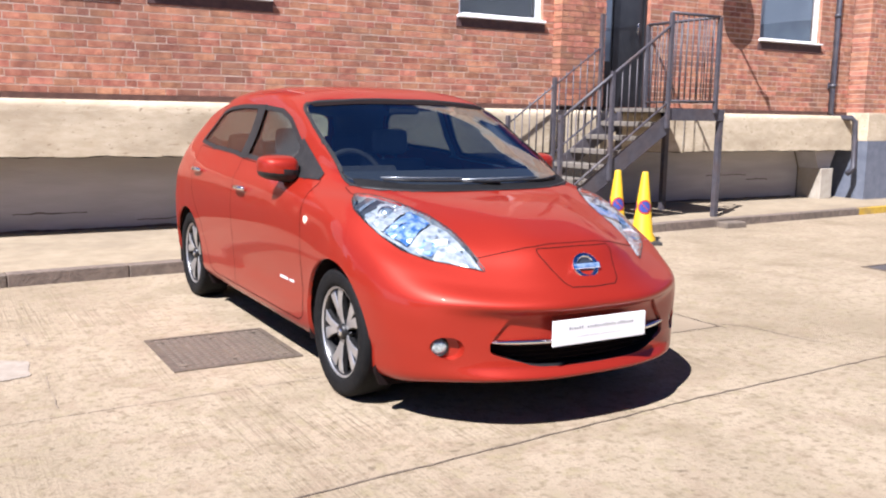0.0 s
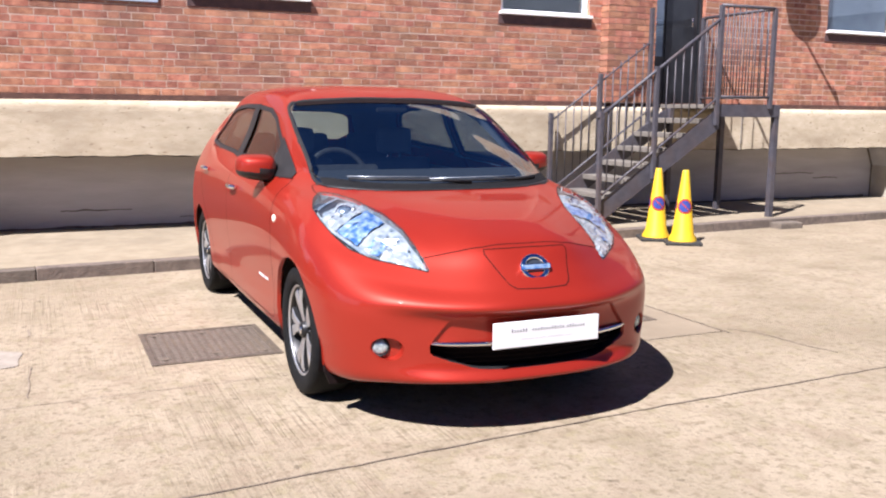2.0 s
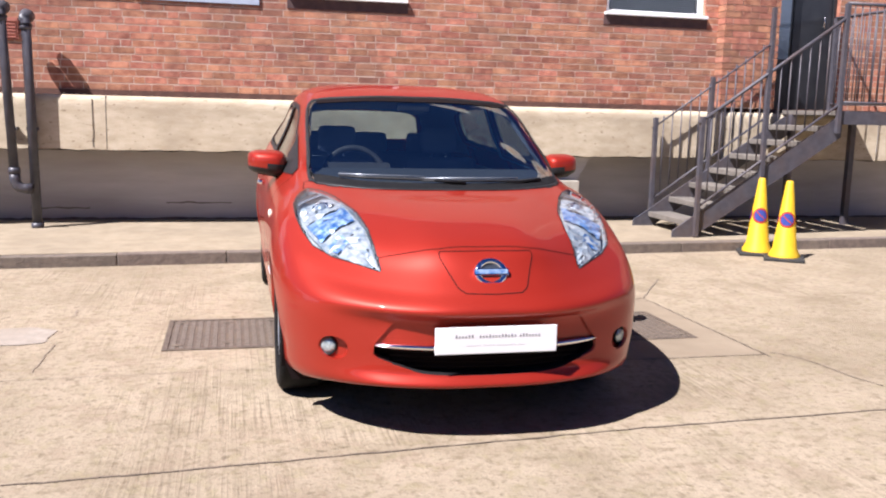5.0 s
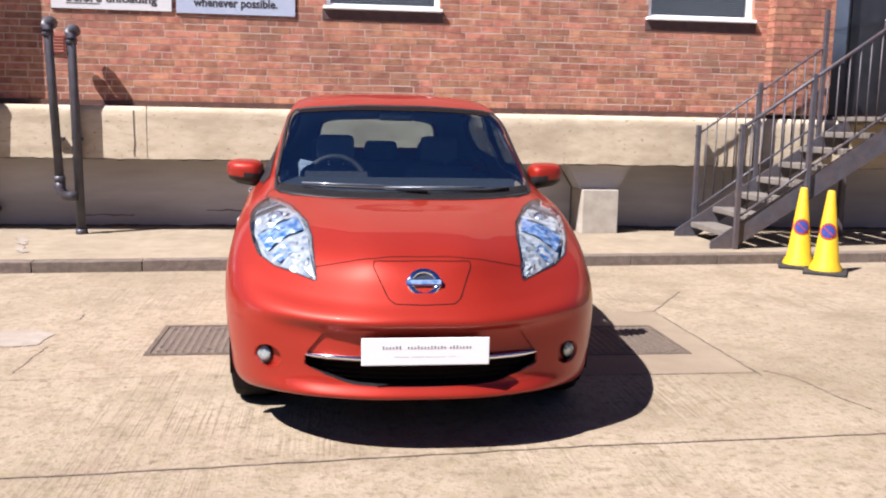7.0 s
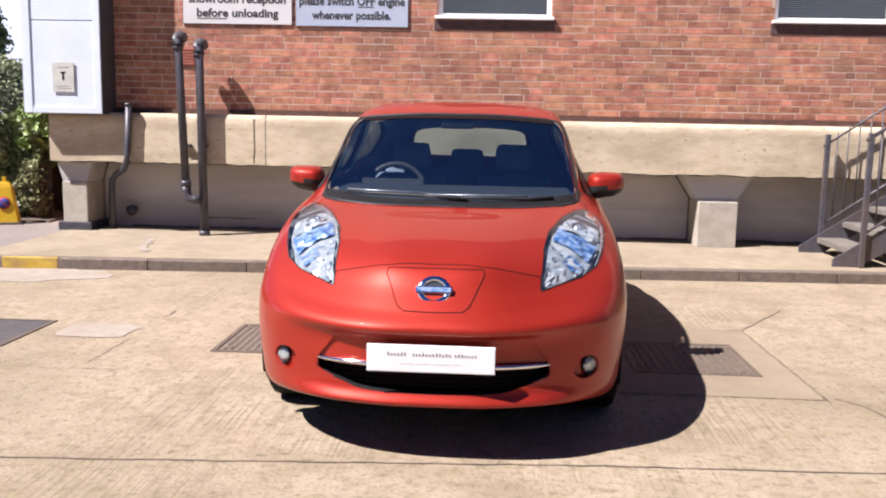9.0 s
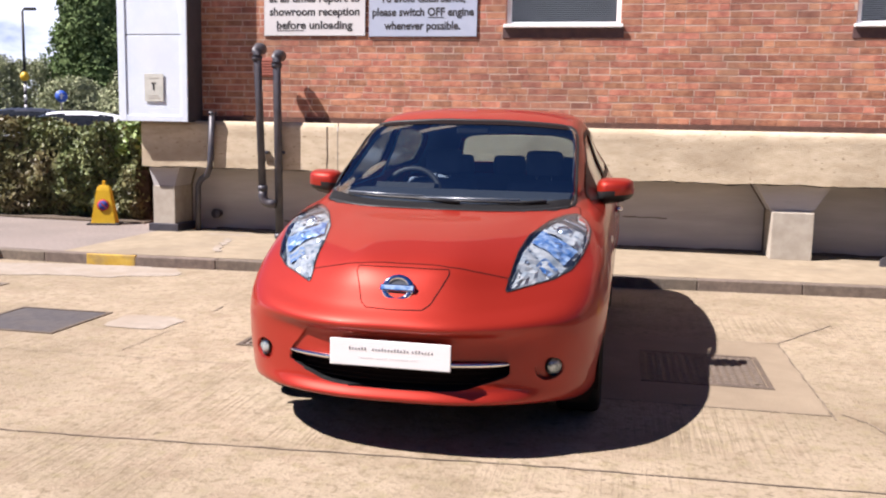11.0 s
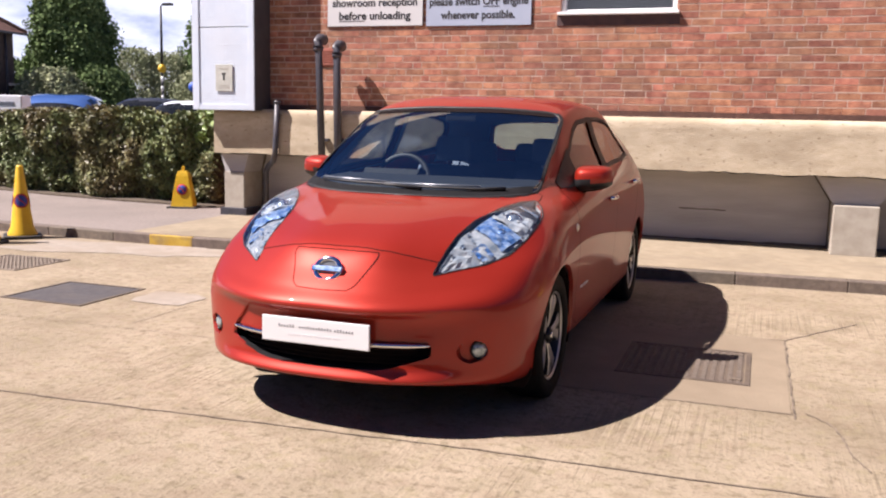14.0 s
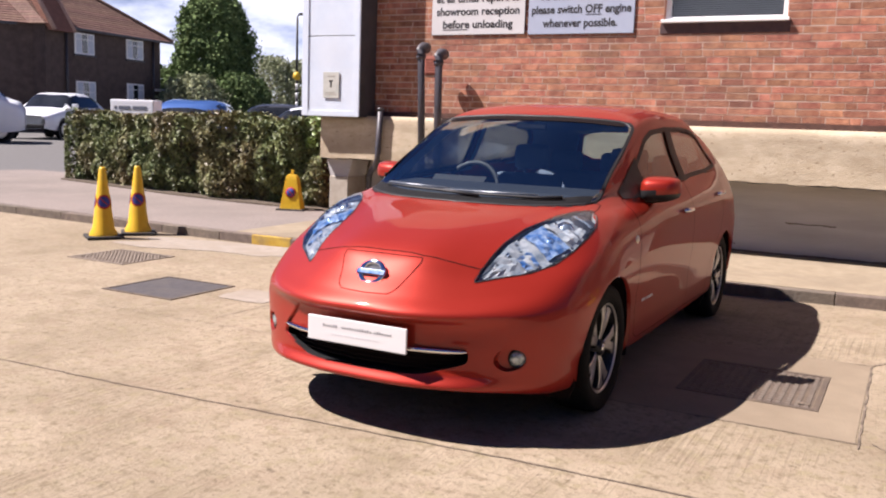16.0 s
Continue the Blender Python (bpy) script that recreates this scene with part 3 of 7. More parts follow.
def wall_scars():
    rnd = random.Random(31)
    for x, z, L in ((0.9, 0.30, 0.7), (2.1, 0.20, 1.0), (3.6, 0.46, 0.5), (-0.5, 0.24, 0.6), (7.4, 0.52, 0.6), (10.6, 0.50, 0.9), (11.5, 0.42, 0.5)):
        bm = bmesh.new()
        n = int(L / 0.05)
        rows = []
        for k in range(n + 1):
            zz = z + 0.02 * noise.noise(Vector((x * 3 + k * 0.4, 5.1, 0)))
            w = 0.004 + 0.008 * abs(noise.noise(Vector((k * 0.9, x, 2))))
            rows.append([bm.verts.new((x + L * k / n, 9.757, zz - w)), bm.verts.new((x + L * k / n, 9.757, zz + w))])
        for a, b in zip(rows, rows[1:]):
            bm.faces.new((a[0], b[0], b[1], a[1]))
        ob = part("scrape", bm, DARKMARK, rec, "dark scrape on the concrete")
    # dark band of uneven height where the wall meets the pavement
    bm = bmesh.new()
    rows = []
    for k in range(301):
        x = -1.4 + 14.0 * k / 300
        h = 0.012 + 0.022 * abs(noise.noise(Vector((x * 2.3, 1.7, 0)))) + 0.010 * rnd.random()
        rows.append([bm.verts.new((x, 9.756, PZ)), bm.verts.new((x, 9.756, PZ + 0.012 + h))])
    for a, b in zip(rows, rows[1:]):
        bm.faces.new((a[0], b[0], b[1], a[1]))
    part("foot_line", bm, DARKMARK, rec, "ragged dark line along the foot of the wall")


wall_scars()


def column(x0, x1, zneck, flare, name_label, face=9.27, head=9.37):
    """Short concrete column under the beam: a pale shaft and, set back in the shade, its flared head."""
    ob = thing("column", name_label, "column", kind="structure")
    shaft = box(x0, x1, face, 9.755, PZ, zneck, 0.012)
    for v in shaft.verts:
        v.co.y += 0.006 * noise.noise(v.co * 3)
    part("shaft", shaft, STONE, ob, "pale rendered shaft")
    part("flared_head", prism([(x0 + 0.01, zneck - 0.01), (x1 - 0.01, zneck - 0.01), (x1 + flare, 0.93), (x0 - flare, 0.93)], 1, head, 9.757), RECESS, ob, "grey flared head under the beam")
    # slightly larger dark outline: the shadow gap round the column, put in as colour
    part("dark_gap", prism([(x0 - 0.014, PZ), (x1 + 0.014, PZ), (x1 + 0.014, zneck), (x1 + flare + 0.02, 0.93), (x0 - flare - 0.02, 0.93), (x0 - 0.014, zneck)], 1, 9.745, 9.758), DARKMARK, ob, "dark rim in place of the gap shadow round the column")
    return ob


column(5.15, 5.575, 0.61, 0.20, "pale concrete column with flared head under the beam")
column(12.73, 13.02, 0.60, 0.14, "concrete column with flared head beside the downpipe", 9.30, 9.37)
column(-2.02, -1.73, 0.66, 0.07, "pale concrete column under the white cabinet", 9.32, 9.335)
tagged(finish("plinth", box(-2.07, -1.68, 9.29, 9.76, PZ, 0.2, 0.01), PIPE), "dark plinth round a concrete column", "plinth", kind="structure")

# brick pier beside the steps, and the far corner of the building
tagged(finish("wall_end", box(-2.2, -2.0, W + 0.34, 16, 0.0, 6.0), BRICKI), "brick end wall of the building", "wall", kind="structure")
tagged(finish("wall_east", box(13.4, 18.0, 9.0, 9.8, 1.05, 1.5, 0.01), BEAM), "sandy concrete band of the building", "wall", kind="structure")
tagged(finish("plinth", box(13.4, 18.0, 8.98, 9.82, -0.1, 1.05), PLINTH), "blue-grey painted plinth of the building", "plinth", kind="structure")
east = tagged(finish("wall_east", box(13.4, 18.0, 9.104, 9.4, 1.5, 6.0), MORTAR), "projecting brick wall of the building", "wall", kind="structure")


def east_bricks():
    rnd = random.Random(21)
    vs, fs = [], []
    z, row = 1.512, 0
    while z < 3.6:
        x = 13.4
        while x < 15.2:
            L = 0.1025 if (row % 2 and x < 13.41) or rnd.random() < 0.12 else 0.215
            y, k = 9.104 - rnd.uniform(0.001, 0.003), len(vs)
            xa, yb = (x - 0.003, 9.42) if x < 13.41 else (x, 9.12)
            vs += [(xa, y, z), (x + L, y, z), (x + L, y, z + 0.0625), (xa, y, z + 0.0625), (xa, yb, z), (x + L, yb, z), (x + L, yb, z + 0.0625), (xa, yb, z + 0.0625)]
            fs += [(k, k + 1, k + 2, k + 3), (k, k + 4, k + 5, k + 1), (k + 3, k + 2, k + 6, k + 7), (k, k + 3, k + 7, k + 4), (k + 1, k + 5, k + 6, k + 2)]
            x += L + 0.0125
        z += 0.075
        row += 1
    br = raw("brickwork", vs, fs, BRICKI)
    br.parent = east
    tagged(br, "red clay bricks", kind="stuff")


east_bricks()
# unseen plain walls, added to close the yard and darken the car's reflections
FARW = mat("far_dark_brick", (0.052, 0.034, 0.027), (0.081, 0.052, 0.041), 3, 0.9, stain=(0.041, 0.028, 0.024), sscale=0.3, samount=0.6)
tagged(finish("wall_far_south", box(-36, 17.6, -16.3, -16, 0, 5.2), FARW), "unseen plain wall added to close the yard", "wall", kind="structure")
tagged(finish("wall_far_west", box(-36.3, -36, -16, 3.0, 0, 6.5), FARW), "unseen plain wall added to close the yard", "wall", kind="structure")
tagged(finish("wall_far_east", box(17.6, 17.9, -24, 9.0, 0, 3.6), FARW), "unseen plain wall added to close the yard", "wall", kind="structure")
tagged(finish("ceiling", box(-2.2, 18, W, 16, 6.0, 6.25), RECESS), "flat concrete roof of the building", "roof", kind="structure")


def window(x0, x1, z0, z1, idx):
    ob = thing("window_%d" % idx, "white-framed window with a dark blind in brickwork", "window", kind="structure")
    yf = W + 0.05
    f = bmesh.new()
    cube(f, x0, x0 + 0.055, yf, yf + 0.06, z0, z1, 0.004)
    cube(f, x1 - 0.055, x1, yf, yf + 0.06, z0, z1, 0.004)
    cube(f, x0 + 0.055, x1 - 0.055, yf, yf + 0.06, z1 - 0.055, z1, 0.004)
    cube(f, x0 + 0.055, x1 - 0.055, yf, yf + 0.06, z0 + 0.0, z0 + 0.055, 0.004)
    part("window_frame", f, WHITE, ob)
    part("window_sill", box(x0 - 0.02, x1 + 0.02, W - 0.055, W + 0.06, z0 - (0.012 if idx < 3 else 0.002), z0 + 0.022, 0.006), WHITE, ob, "white plastic sill")
    part("sill_brick", box(x0 - 0.03, x1 + 0.03, W - 0.012, W + 0.1, z0 - 0.125, z0 - 0.012, 0.004), SILLT, ob, "dark tile sill")
    pane = bmesh.new()
    pane.faces.new([pane.verts.new(q) for q in ((x0 + 0.05, yf + 0.03, z0 + 0.05), (x1 - 0.05, yf + 0.03, z0 + 0.05), (x1 - 0.05, yf + 0.03, z1 - 0.05), (x0 + 0.05, yf + 0.03, z1 - 0.05))])
    part("pane", pane, GLASSD, ob)
    for xa in (x0 + 0.0005, x1 - 0.0065):
        part("reveal", box(xa, xa + 0.006, W + 0.002, yf, z0, z1), BRICKI, ob, "brick reveal")
    b = bmesh.new()
    z = z0 + 0.06
    if idx == 3:
        cube(b, x0 + 0.06, x1 - 0.06, yf + 0.085, yf + 0.09, z0 + 0.06, z1 - 0.06)
        z = z1
    while z < z1 - 0.06:
        prism([(yf + 0.085, z), (yf + 0.11, z + 0.018), (yf + 0.112, z + 0.016), (yf + 0.087, z - 0.002)], 0, x0 + 0.06, x1 - 0.06, b)
        z += 0.022
    part("blind", b, BLIND if idx < 3 else BLINDB, ob, "dark slatted blind" if idx < 3 else "blue-grey slatted blind")
    part("backing", box(x0, x1, yf + 0.2, yf + 0.22, z0, z1), DARKIN, ob)
    return ob


for i, o in enumerate(OPEN[:3]):
    window(*o, i + 1)


# opaque blue that imitates the sky mirrored in the door's glazing
PANEB = mat("painted_sky_pane", (0.16, 0.25, 0.34), (0.24, 0.34, 0.44), 2, 0.08, spec=0.8, stain=(0.10, 0.15, 0.2), sscale=1.5, samount=0.6)


def door():
    ob = thing("door_1", "black painted double door at the head of the steps", "door", kind="structure")
    f = bmesh.new()
    cube(f, 8.07, 8.115, W + 0.06, W + 0.14, 1.49, 3.56, 0.004)
    cube(f, 8.935, 8.98, W + 0.06, W + 0.14, 1.49, 3.56, 0.004)
    cube(f, 8.115, 8.935, W + 0.06, W + 0.14, 3.51, 3.56, 0.004)
    part("door_frame", f, DOORM, ob)
    part("reveal", box(8.9735, 8.9795, W + 0.002, W + 0.06, 1.49, 3.56), BRICKI, ob, "brick reveal")
    leaf = part("door_leaf", box(8.40, 8.933, W + 0.09, W + 0.135, 1.50, 3.51, 0.004), DOORM, ob)
    part("door_handle", tube([(8.80, W + 0.075, 2.52), (8.80, W + 0.045, 2.52), (8.80, W + 0.045, 2.64), (8.80, W + 0.075, 2.64)], 0.009, 8), STEELB, leaf, "bright metal pull handle")
    side = part("side_leaf", box(8.117, 8.392, W + 0.10, W + 0.135, 1.50, 3.51, 0.004), DOORM, ob)
    part("pane", box(8.16, 8.36, W + 0.094, W + 0.099, 2.12, 3.4), PANEB, side, "glazed panel with the sky's reflection as its colour")


STEELB = mat("bright_steel", (0.62, 0.62, 0.64), (0.72, 0.72, 0.74), 8, 0.25, metal=1.0)
door()
def brick_pier():
    ob = thing("pier", "brick pier beside the doorway", "pier", kind="structure")
    x0, x1, d = 7.31, 8.04, 0.17
    part("mortar_core", box(x0 + 0.008, x1 - 0.008, W - d + 0.005, W + 0.003, Z0, 6), MORTAR, ob)
    rnd = random.Random(8)
    vs, fs = [], []
    def blk(xa, xb, ya, yb, z):
        k = len(vs)
        vs.extend([(xa, ya, z), (xb, ya, z), (xb, yb, z), (xa, yb, z), (xa, ya, z + 0.065), (xb, ya, z + 0.065), (xb, yb, z + 0.065), (xa, yb, z + 0.065)])
        fs.extend([(k, k + 3, k + 2, k + 1), (k + 4, k + 5, k + 6, k + 7), (k, k + 1, k + 5, k + 4), (k + 1, k + 2, k + 6, k + 5), (k + 2, k + 3, k + 7, k + 6), (k + 3, k, k + 4, k + 7)])
    z, row = Z0 + 0.012, 0
    while z < 3.62:
        x = x0
        first = True
        while x < x1 - 0.03:
            L = 0.1025 if (row % 2 and first) else 0.215
            xb = min(x + L, x1)
            blk(x, xb, W - d + rnd.uniform(-0.003, 0.002), W - 0.002, z)
            x, first = xb + 0.010, False
        z += 0.075
        row += 1
    br = raw("brickwork", vs, fs, BRICKI)
    br.parent = ob
    tagged(br, "red clay bricks of the pier", kind="stuff")


brick_pier()


# ---- the steps ----
def steps():
    ob = thing("staircase", "grey steel outdoor staircase with worn concrete treads and railings", "staircase")
    yn, yf = 8.12, 9.08
    n, going, riser = 8, 0.250, 0.174
    xt, zt = 8.15, 1.49
    foot_x = xt - going * n + 0.02
    # treads
    for k in range(1, n):
        x1 = xt - going * (k - 1) + 0.02
        z = zt - riser * k
        bm = box(x1 - going - 0.045, x1 - 0.006, yn - 0.005, yf + 0.005, z - 0.06, z, 0.008)
        for v in bm.verts:
            v.co.z += 0.006 * noise.noise(v.co * 6)
        part("tread", bm, TREAD, ob, "worn concrete tread")
    # stringers
    for y in (yn, yf):
        poly = [(foot_x + 0.02, PZ - 0.0), (foot_x + 0.26, PZ - 0.0), (xt, zt - 0.29), (xt, zt - 0.07), (xt - 0.06, zt - 0.07), (foot_x + 0.02, PZ + 0.075)]
        part("stringer", prism(poly, 1, y - 0.012, y + 0.012), STEEL, ob, "grey steel stringer")
    # landing
    ld = part("landing", box(8.15, 9.07, yn, W - 0.01, zt - 0.05, zt, 0.004), TREAD, ob, "concrete landing")
    fr = bmesh.new()
    cube(fr, 8.13, 9.09, yn - 0.02, yn - 0.001, zt - 0.15, zt - 0.004, 0.003)
    cube(fr, 9.072, 9.09, yn, W - 0.01, zt - 0.15, zt - 0.004, 0.003)
    part("landing_frame", fr, STEEL, ob)
    # legs
    part("leg", box(9.02, 9.09, yn - 0.012, yn + 0.058, -0.01, zt - 0.15, 0.004), STEEL, ob)
    part("leg", box(8.98, 9.05, 9.02, 9.09, PZ, zt - 0.05, 0.004), STEEL, ob)
    part("leg", box(8.14, 8.20, 9.02, 9.09, PZ, zt - 0.05, 0.004), STEEL, ob)
    part("foot_pad", box(8.86, 9.22, 7.73, 7.915, -0.06, 0.075, 0.02), KERB, ob, "rough concrete foot pad")
    slope = riser / going

    def nose(x):
        return zt - (xt - x) * slope

    def post(x, y, z0, z1):
        part("post", box(x - 0.024, x + 0.024, y - 0.024, y + 0.024, z0, z1, 0.004), STEEL, ob)

    def rail(a, b, r=0.019):
        part("rail", tube([a, b], r, 8), STEEL, ob)

    def bars(xs, y, lo, hi):
        for x in xs:
            part("baluster", tube([(x, y, lo(x)), (x, y, hi(x))], 0.0075, 6), STEEL, ob)

    H = 0.98
    for y, xs in ((yn - 0.03, (6.45, 7.19, 8.08)), (yf + 0.03, (6.42, 7.12, 7.86))):
        for x in xs:
            if x != 8.08:
                post(x, y, nose(x) - 0.20, 2.68 if x == 7.86 else nose(x) + H + 0.10)
        hi = 0.06 if y < 8.5 else 0.0
        rail((xs[0] - 0.04, y, nose(xs[0] - 0.04) + H + hi), (xs[-1], y, nose(xs[-1]) + H + hi), 0.019 if y < 8.5 else 0.011)
        rail((xs[0], y, nose(xs[0]) + 0.12), (xs[-1], y, nose(xs[-1]) + 0.12), 0.014)
        x = xs[0] + 0.10
        pts = []
        while x < xs[-1] - 0.05:
            if all(abs(x - p) > 0.04 for p in xs):
                pts.append(x)
            x += 0.112
        bars(pts, y, lambda x: nose(x) + 0.12, lambda x: nose(x) + H + 0.05)
    top = 2.63
    # landing rails, front and end
    post(8.08, yn - 0.03, zt - 0.25, top)
    xe = 8.90
    post(xe, yn - 0.03, zt - 0.05, top)
    post(xe, W - 0.06, zt, top)
    rail((8.08, yn - 0.03, top), (xe, yn - 0.03, top))
    rail((8.08, yn - 0.03, zt + 0.09), (xe, yn - 0.03, zt + 0.09), 0.014)
    rail((xe, yn - 0.03, top), (xe, W - 0.06, top))
    rail((xe, yn - 0.03, zt + 0.09), (xe, W - 0.06, zt + 0.09), 0.014)
    bars([8.08 + 0.091 * k for k in range(1, 9)], yn - 0.03, lambda x: zt + 0.09, lambda x: top)
    for k in range(1, 12):
        y = yn - 0.03 + 0.11 * k
        part("baluster", tube([(xe, y, zt + 0.09), (xe, y, top)], 0.0075, 6), STEEL, ob)


steps()


def wall_dish():
    """A dish on a bracket high on the wall, known by the shadow that it throws on the bricks."""
    ob = thing("satellite_dish", "grey dish on a wall bracket above the steps", "dish")
    c = Vector((9.74, W - 0.55, 4.32))
    m = Matrix.Translation(c) @ Euler((radians(90 - 7), 0, 0)).to_matrix().to_4x4()
    part("reflector", lathe([(0.0005, -0.05), (0.12, -0.043), (0.23, -0.025), (0.33, 0.0), (0.335, 0.006), (0.32, 0.004), (0.22, -0.018), (0.0005, -0.042)], 36, m=m), STEEL, ob)
    part("bracket", tube([c + Vector((0, 0.04, 0)), c + Vector((0, 0.25, -0.06)), Vector((c.x, W + 0.01, c.z - 0.08))], 0.022, 8), STEEL, ob)
    part("feed_arm", tube([(9.74, W - 0.59, 3.995), (9.90, W - 0.92, 3.99)], 0.02, 8), STEEL, ob)
    part("receiver", tube([(9.89, W - 0.90, 3.985), (9.87, W - 0.90, 4.08)], 0.03, 10), WHITE, ob)


wall_dish()


# ---- pipes and fittings on the wall ----
def pipes():
    ob = thing("vent_pipe", "pair of dark iron vent pipes rising up the wall", "pipe")
    y = 9.07
    a = [(-0.49, y, 0.62), (-0.55, y, 2.24)] + [(-0.55, y + 0.06 * (1 - math.cos(radians(t))), 2.22 + 0.06 * math.sin(radians(t))) for t in (20, 40, 60, 80, 90)] + [(-0.55, y + 0.15, 2.275)]
    p = part("pipe", tube(a, 0.044, 14), PIPE, ob, "dark iron pipe with hooked top")
    part("elbow", tube([(-0.49, y, 0.66)] + [(-0.49 + 0.09 * (1 - math.cos(radians(t))), y, 0.60 - 0.09 * math.sin(radians(t))) for t in (0, 30, 60, 90)] + [(-0.33, y, 0.51)], 0.052, 14), PIPE, ob, "iron elbow joint")
    part("collar", tube([(-0.49, y, 0.66), (-0.4925, y, 0.72)], 0.056, 14), PIPE, ob)
    y = 9.13
    b = [(-0.31, y, PZ), (-0.34, y, 2.17)] + [(-0.34, y + 0.06 * (1 - math.cos(radians(t))), 2.15 + 0.06 * math.sin(radians(t))) for t in (20, 40, 60, 80, 90)] + [(-0.34, y + 0.15, 2.205)]
    part("pipe", tube(b, 0.046, 14), PIPE, ob, "dark iron pipe with hooked top")
    for x, y, z in ((-0.55, 9.07, 2.275), (-0.34, 9.13, 2.205)):
        part("elbow_collar", tube([(x, y, z - 0.14), (x, y, z - 0.09)], 0.057, 14), PIPE, ob)
        part("elbow_body", tube([(x, y, z - 0.10), (x, y + 0.01, z - 0.035), (x, y + 0.05, z), (x, y + 0.13, z)], 0.066, 14), PIPE, ob, "iron elbow joint")
    part("foot_collar", tube([(-0.31, y, PZ), (-0.311, y, 0.16)], 0.06, 14), PIPE, ob)
    for z in (1.1,):
        for x in (-0.52, -0.33):
            part("bracket", box(x - 0.055, x + 0.055, y + 0.03, 9.24 if z < 1.4 else W, z - 0.018, z + 0.018, 0.004), PIPE, ob)
    # waste pipe beside the cabinet
    w = thing("waste_pipe", "dark waste pipe bending under the concrete beam", "pipe")
    part("pipe", tube([(-1.155, 9.165, 1.54), (-1.185, 9.165, 1.0), (-1.20, 9.175, 0.90), (-1.28, 9.27, 0.81), (-1.41, 9.38, 0.75), (-1.49, 9.46, 0.68), (-1.52, 9.50, 0.55), (-1.52, 9.50, PZ)], 0.036, 12), PIPE, w)
    part("cap", tube([(-1.155, 9.165, 1.52), (-1.155, 9.165, 1.555)], 0.042, 12), PIPE, w)
    s = thing("pipe_stub", "dark capped pipe stub in the recessed wall", "pipe")
    part("pipe", tube([(-1.36, 9.78, 0.31), (-1.36, 9.66, 0.31)], 0.045, 16), PIPE, s)
    part("flange", tube([(-1.36, 9.68, 0.31), (-1.36, 9.65, 0.31)], 0.060, 16), PIPE, s)
    d = thing("downpipe", "dark cast downpipe with offset bend", "pipe")
    part("pipe", tube([(12.92, W - 0.07, 6.0), (12.92, W - 0.07, 1.50), (12.96, W - 0.10, 1.42), (13.16, 9.14, 1.42), (13.2, 9.10, 1.36), (13.2, 9.06, 0.62), (13.10, 9.1, 0.52)], 0.045, 12), PIPE, d)
    for z in (1.9, 3.0):
        part("bracket", tube([(12.92, W - 0.07, z), (12.92, W - 0.07, z + 0.05)], 0.056, 12), PIPE, d)
    part("wall_bracket", box(12.88, 12.96, W - 0.03, W + 0.005, 1.88, 1.98, 0.004), PIPE, d)
    # terracotta air brick
    v = thing("air_vent", "red terracotta air vent in the brickwork", "vent")
    TERRA = mat("terracotta", (0.30, 0.10, 0.07), (0.38, 0.14, 0.10), 20, 0.8)
    part("frame", box(-0.70, -0.47, W - 0.016, W + 0.004, 1.98, 2.20, 0.004), TERRA, v)
    for k in range(6):
        part("slat", box(-0.68, -0.49, W - 0.026, W - 0.017, 2.0 + 0.032 * k, 2.016 + 0.032 * k, 0.002), TERRA, v)


pipes()


def cabinet():
    ob = thing("wall_cabinet", "white ribbed metal cabinet mounted on the wall corner", "cabinet")
    x0, x1, y0, y1 = -2.27, -1.405, 9.05, W + 0.0
    # the body takes a far darker colour than the white front panels
    body = part("body", box(x0, x1, y0 + 0.02, y1, 1.43, 4.2, 0.006), PLINTH2, ob, "cabinet body in a much darker colour than its front")
    f = bmesh.new()
    for z0, z1 in ((1.44, 2.42), (2.43, 3.42), (3.43, 4.19)):
        cube(f, x0, x1, y0 + 0.002, y0 + 0.019, z0, z1, 0.004)
    fr = part("front_panel", f, WHITEB, ob, "white cabinet front")
    z = 1.56
    while z < 4.1:
        if abs(z - 2.425) > 0.05 and abs(z - 3.425) > 0.05:
            part("rib", box(x0 + 0.13, x1 - 0.11, y0 + 0.0014, y0 + 0.003, z, z + 0.018, 0.0005), WHITEB, fr)
        z += 0.034
    part("edge_strip", box(x0 - 0.004, x0 + 0.09, y0 - 0.012, y0 + 0.003, 1.43, 4.2, 0.004), WHITEB, ob)
    part("edge_strip", box(x1 - 0.07, x1 + 0.004, y0 - 0.012, y0 + 0.003, 1.43, 4.2, 0.004), WHITEB, ob)
    part("bottom_rail", box(x0 + 0.091, x1 - 0.071, y0 - 0.010, y0 + 0.003, 1.43, 1.50, 0.004), WHITEB, ob)
    n = part("notice", box(-1.94, -1.70, y0 - 0.016, y0 - 0.008, 1.66, 1.98, 0.003), mat("yellowed_notice", (0.40, 0.41, 0.37), (0.50, 0.50, 0.45), 9, 0.6, stain=(0.45, 0.45, 0.40), sscale=7, samount=0.6), ob, "yellowed notice with a dark letter")
    bars = bmesh.new()
    cube(bars, -1.832, -1.810, y0 - 0.019, y0 - 0.0165, 1.79, 1.87)
    cube(bars, -1.848, -1.794, y0 - 0.019, y0 - 0.0165, 1.86, 1.878)
    part("print_bar", bars, INK, n)
    faded = mat("faded_print", (0.42, 0.41, 0.36), rough=0.6)
    for xa, xb, za, zb in ((-1.88, -1.76, 1.925, 1.940), (-1.90, -1.74, 1.70, 1.708), (-1.90, -1.76, 1.725, 1.733)):
        part("small_print_bar", box(xa, xb, y0 - 0.019, y0 - 0.0165, za, zb), faded, n)


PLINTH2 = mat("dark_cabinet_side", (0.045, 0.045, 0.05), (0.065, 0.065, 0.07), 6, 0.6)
cabinet()


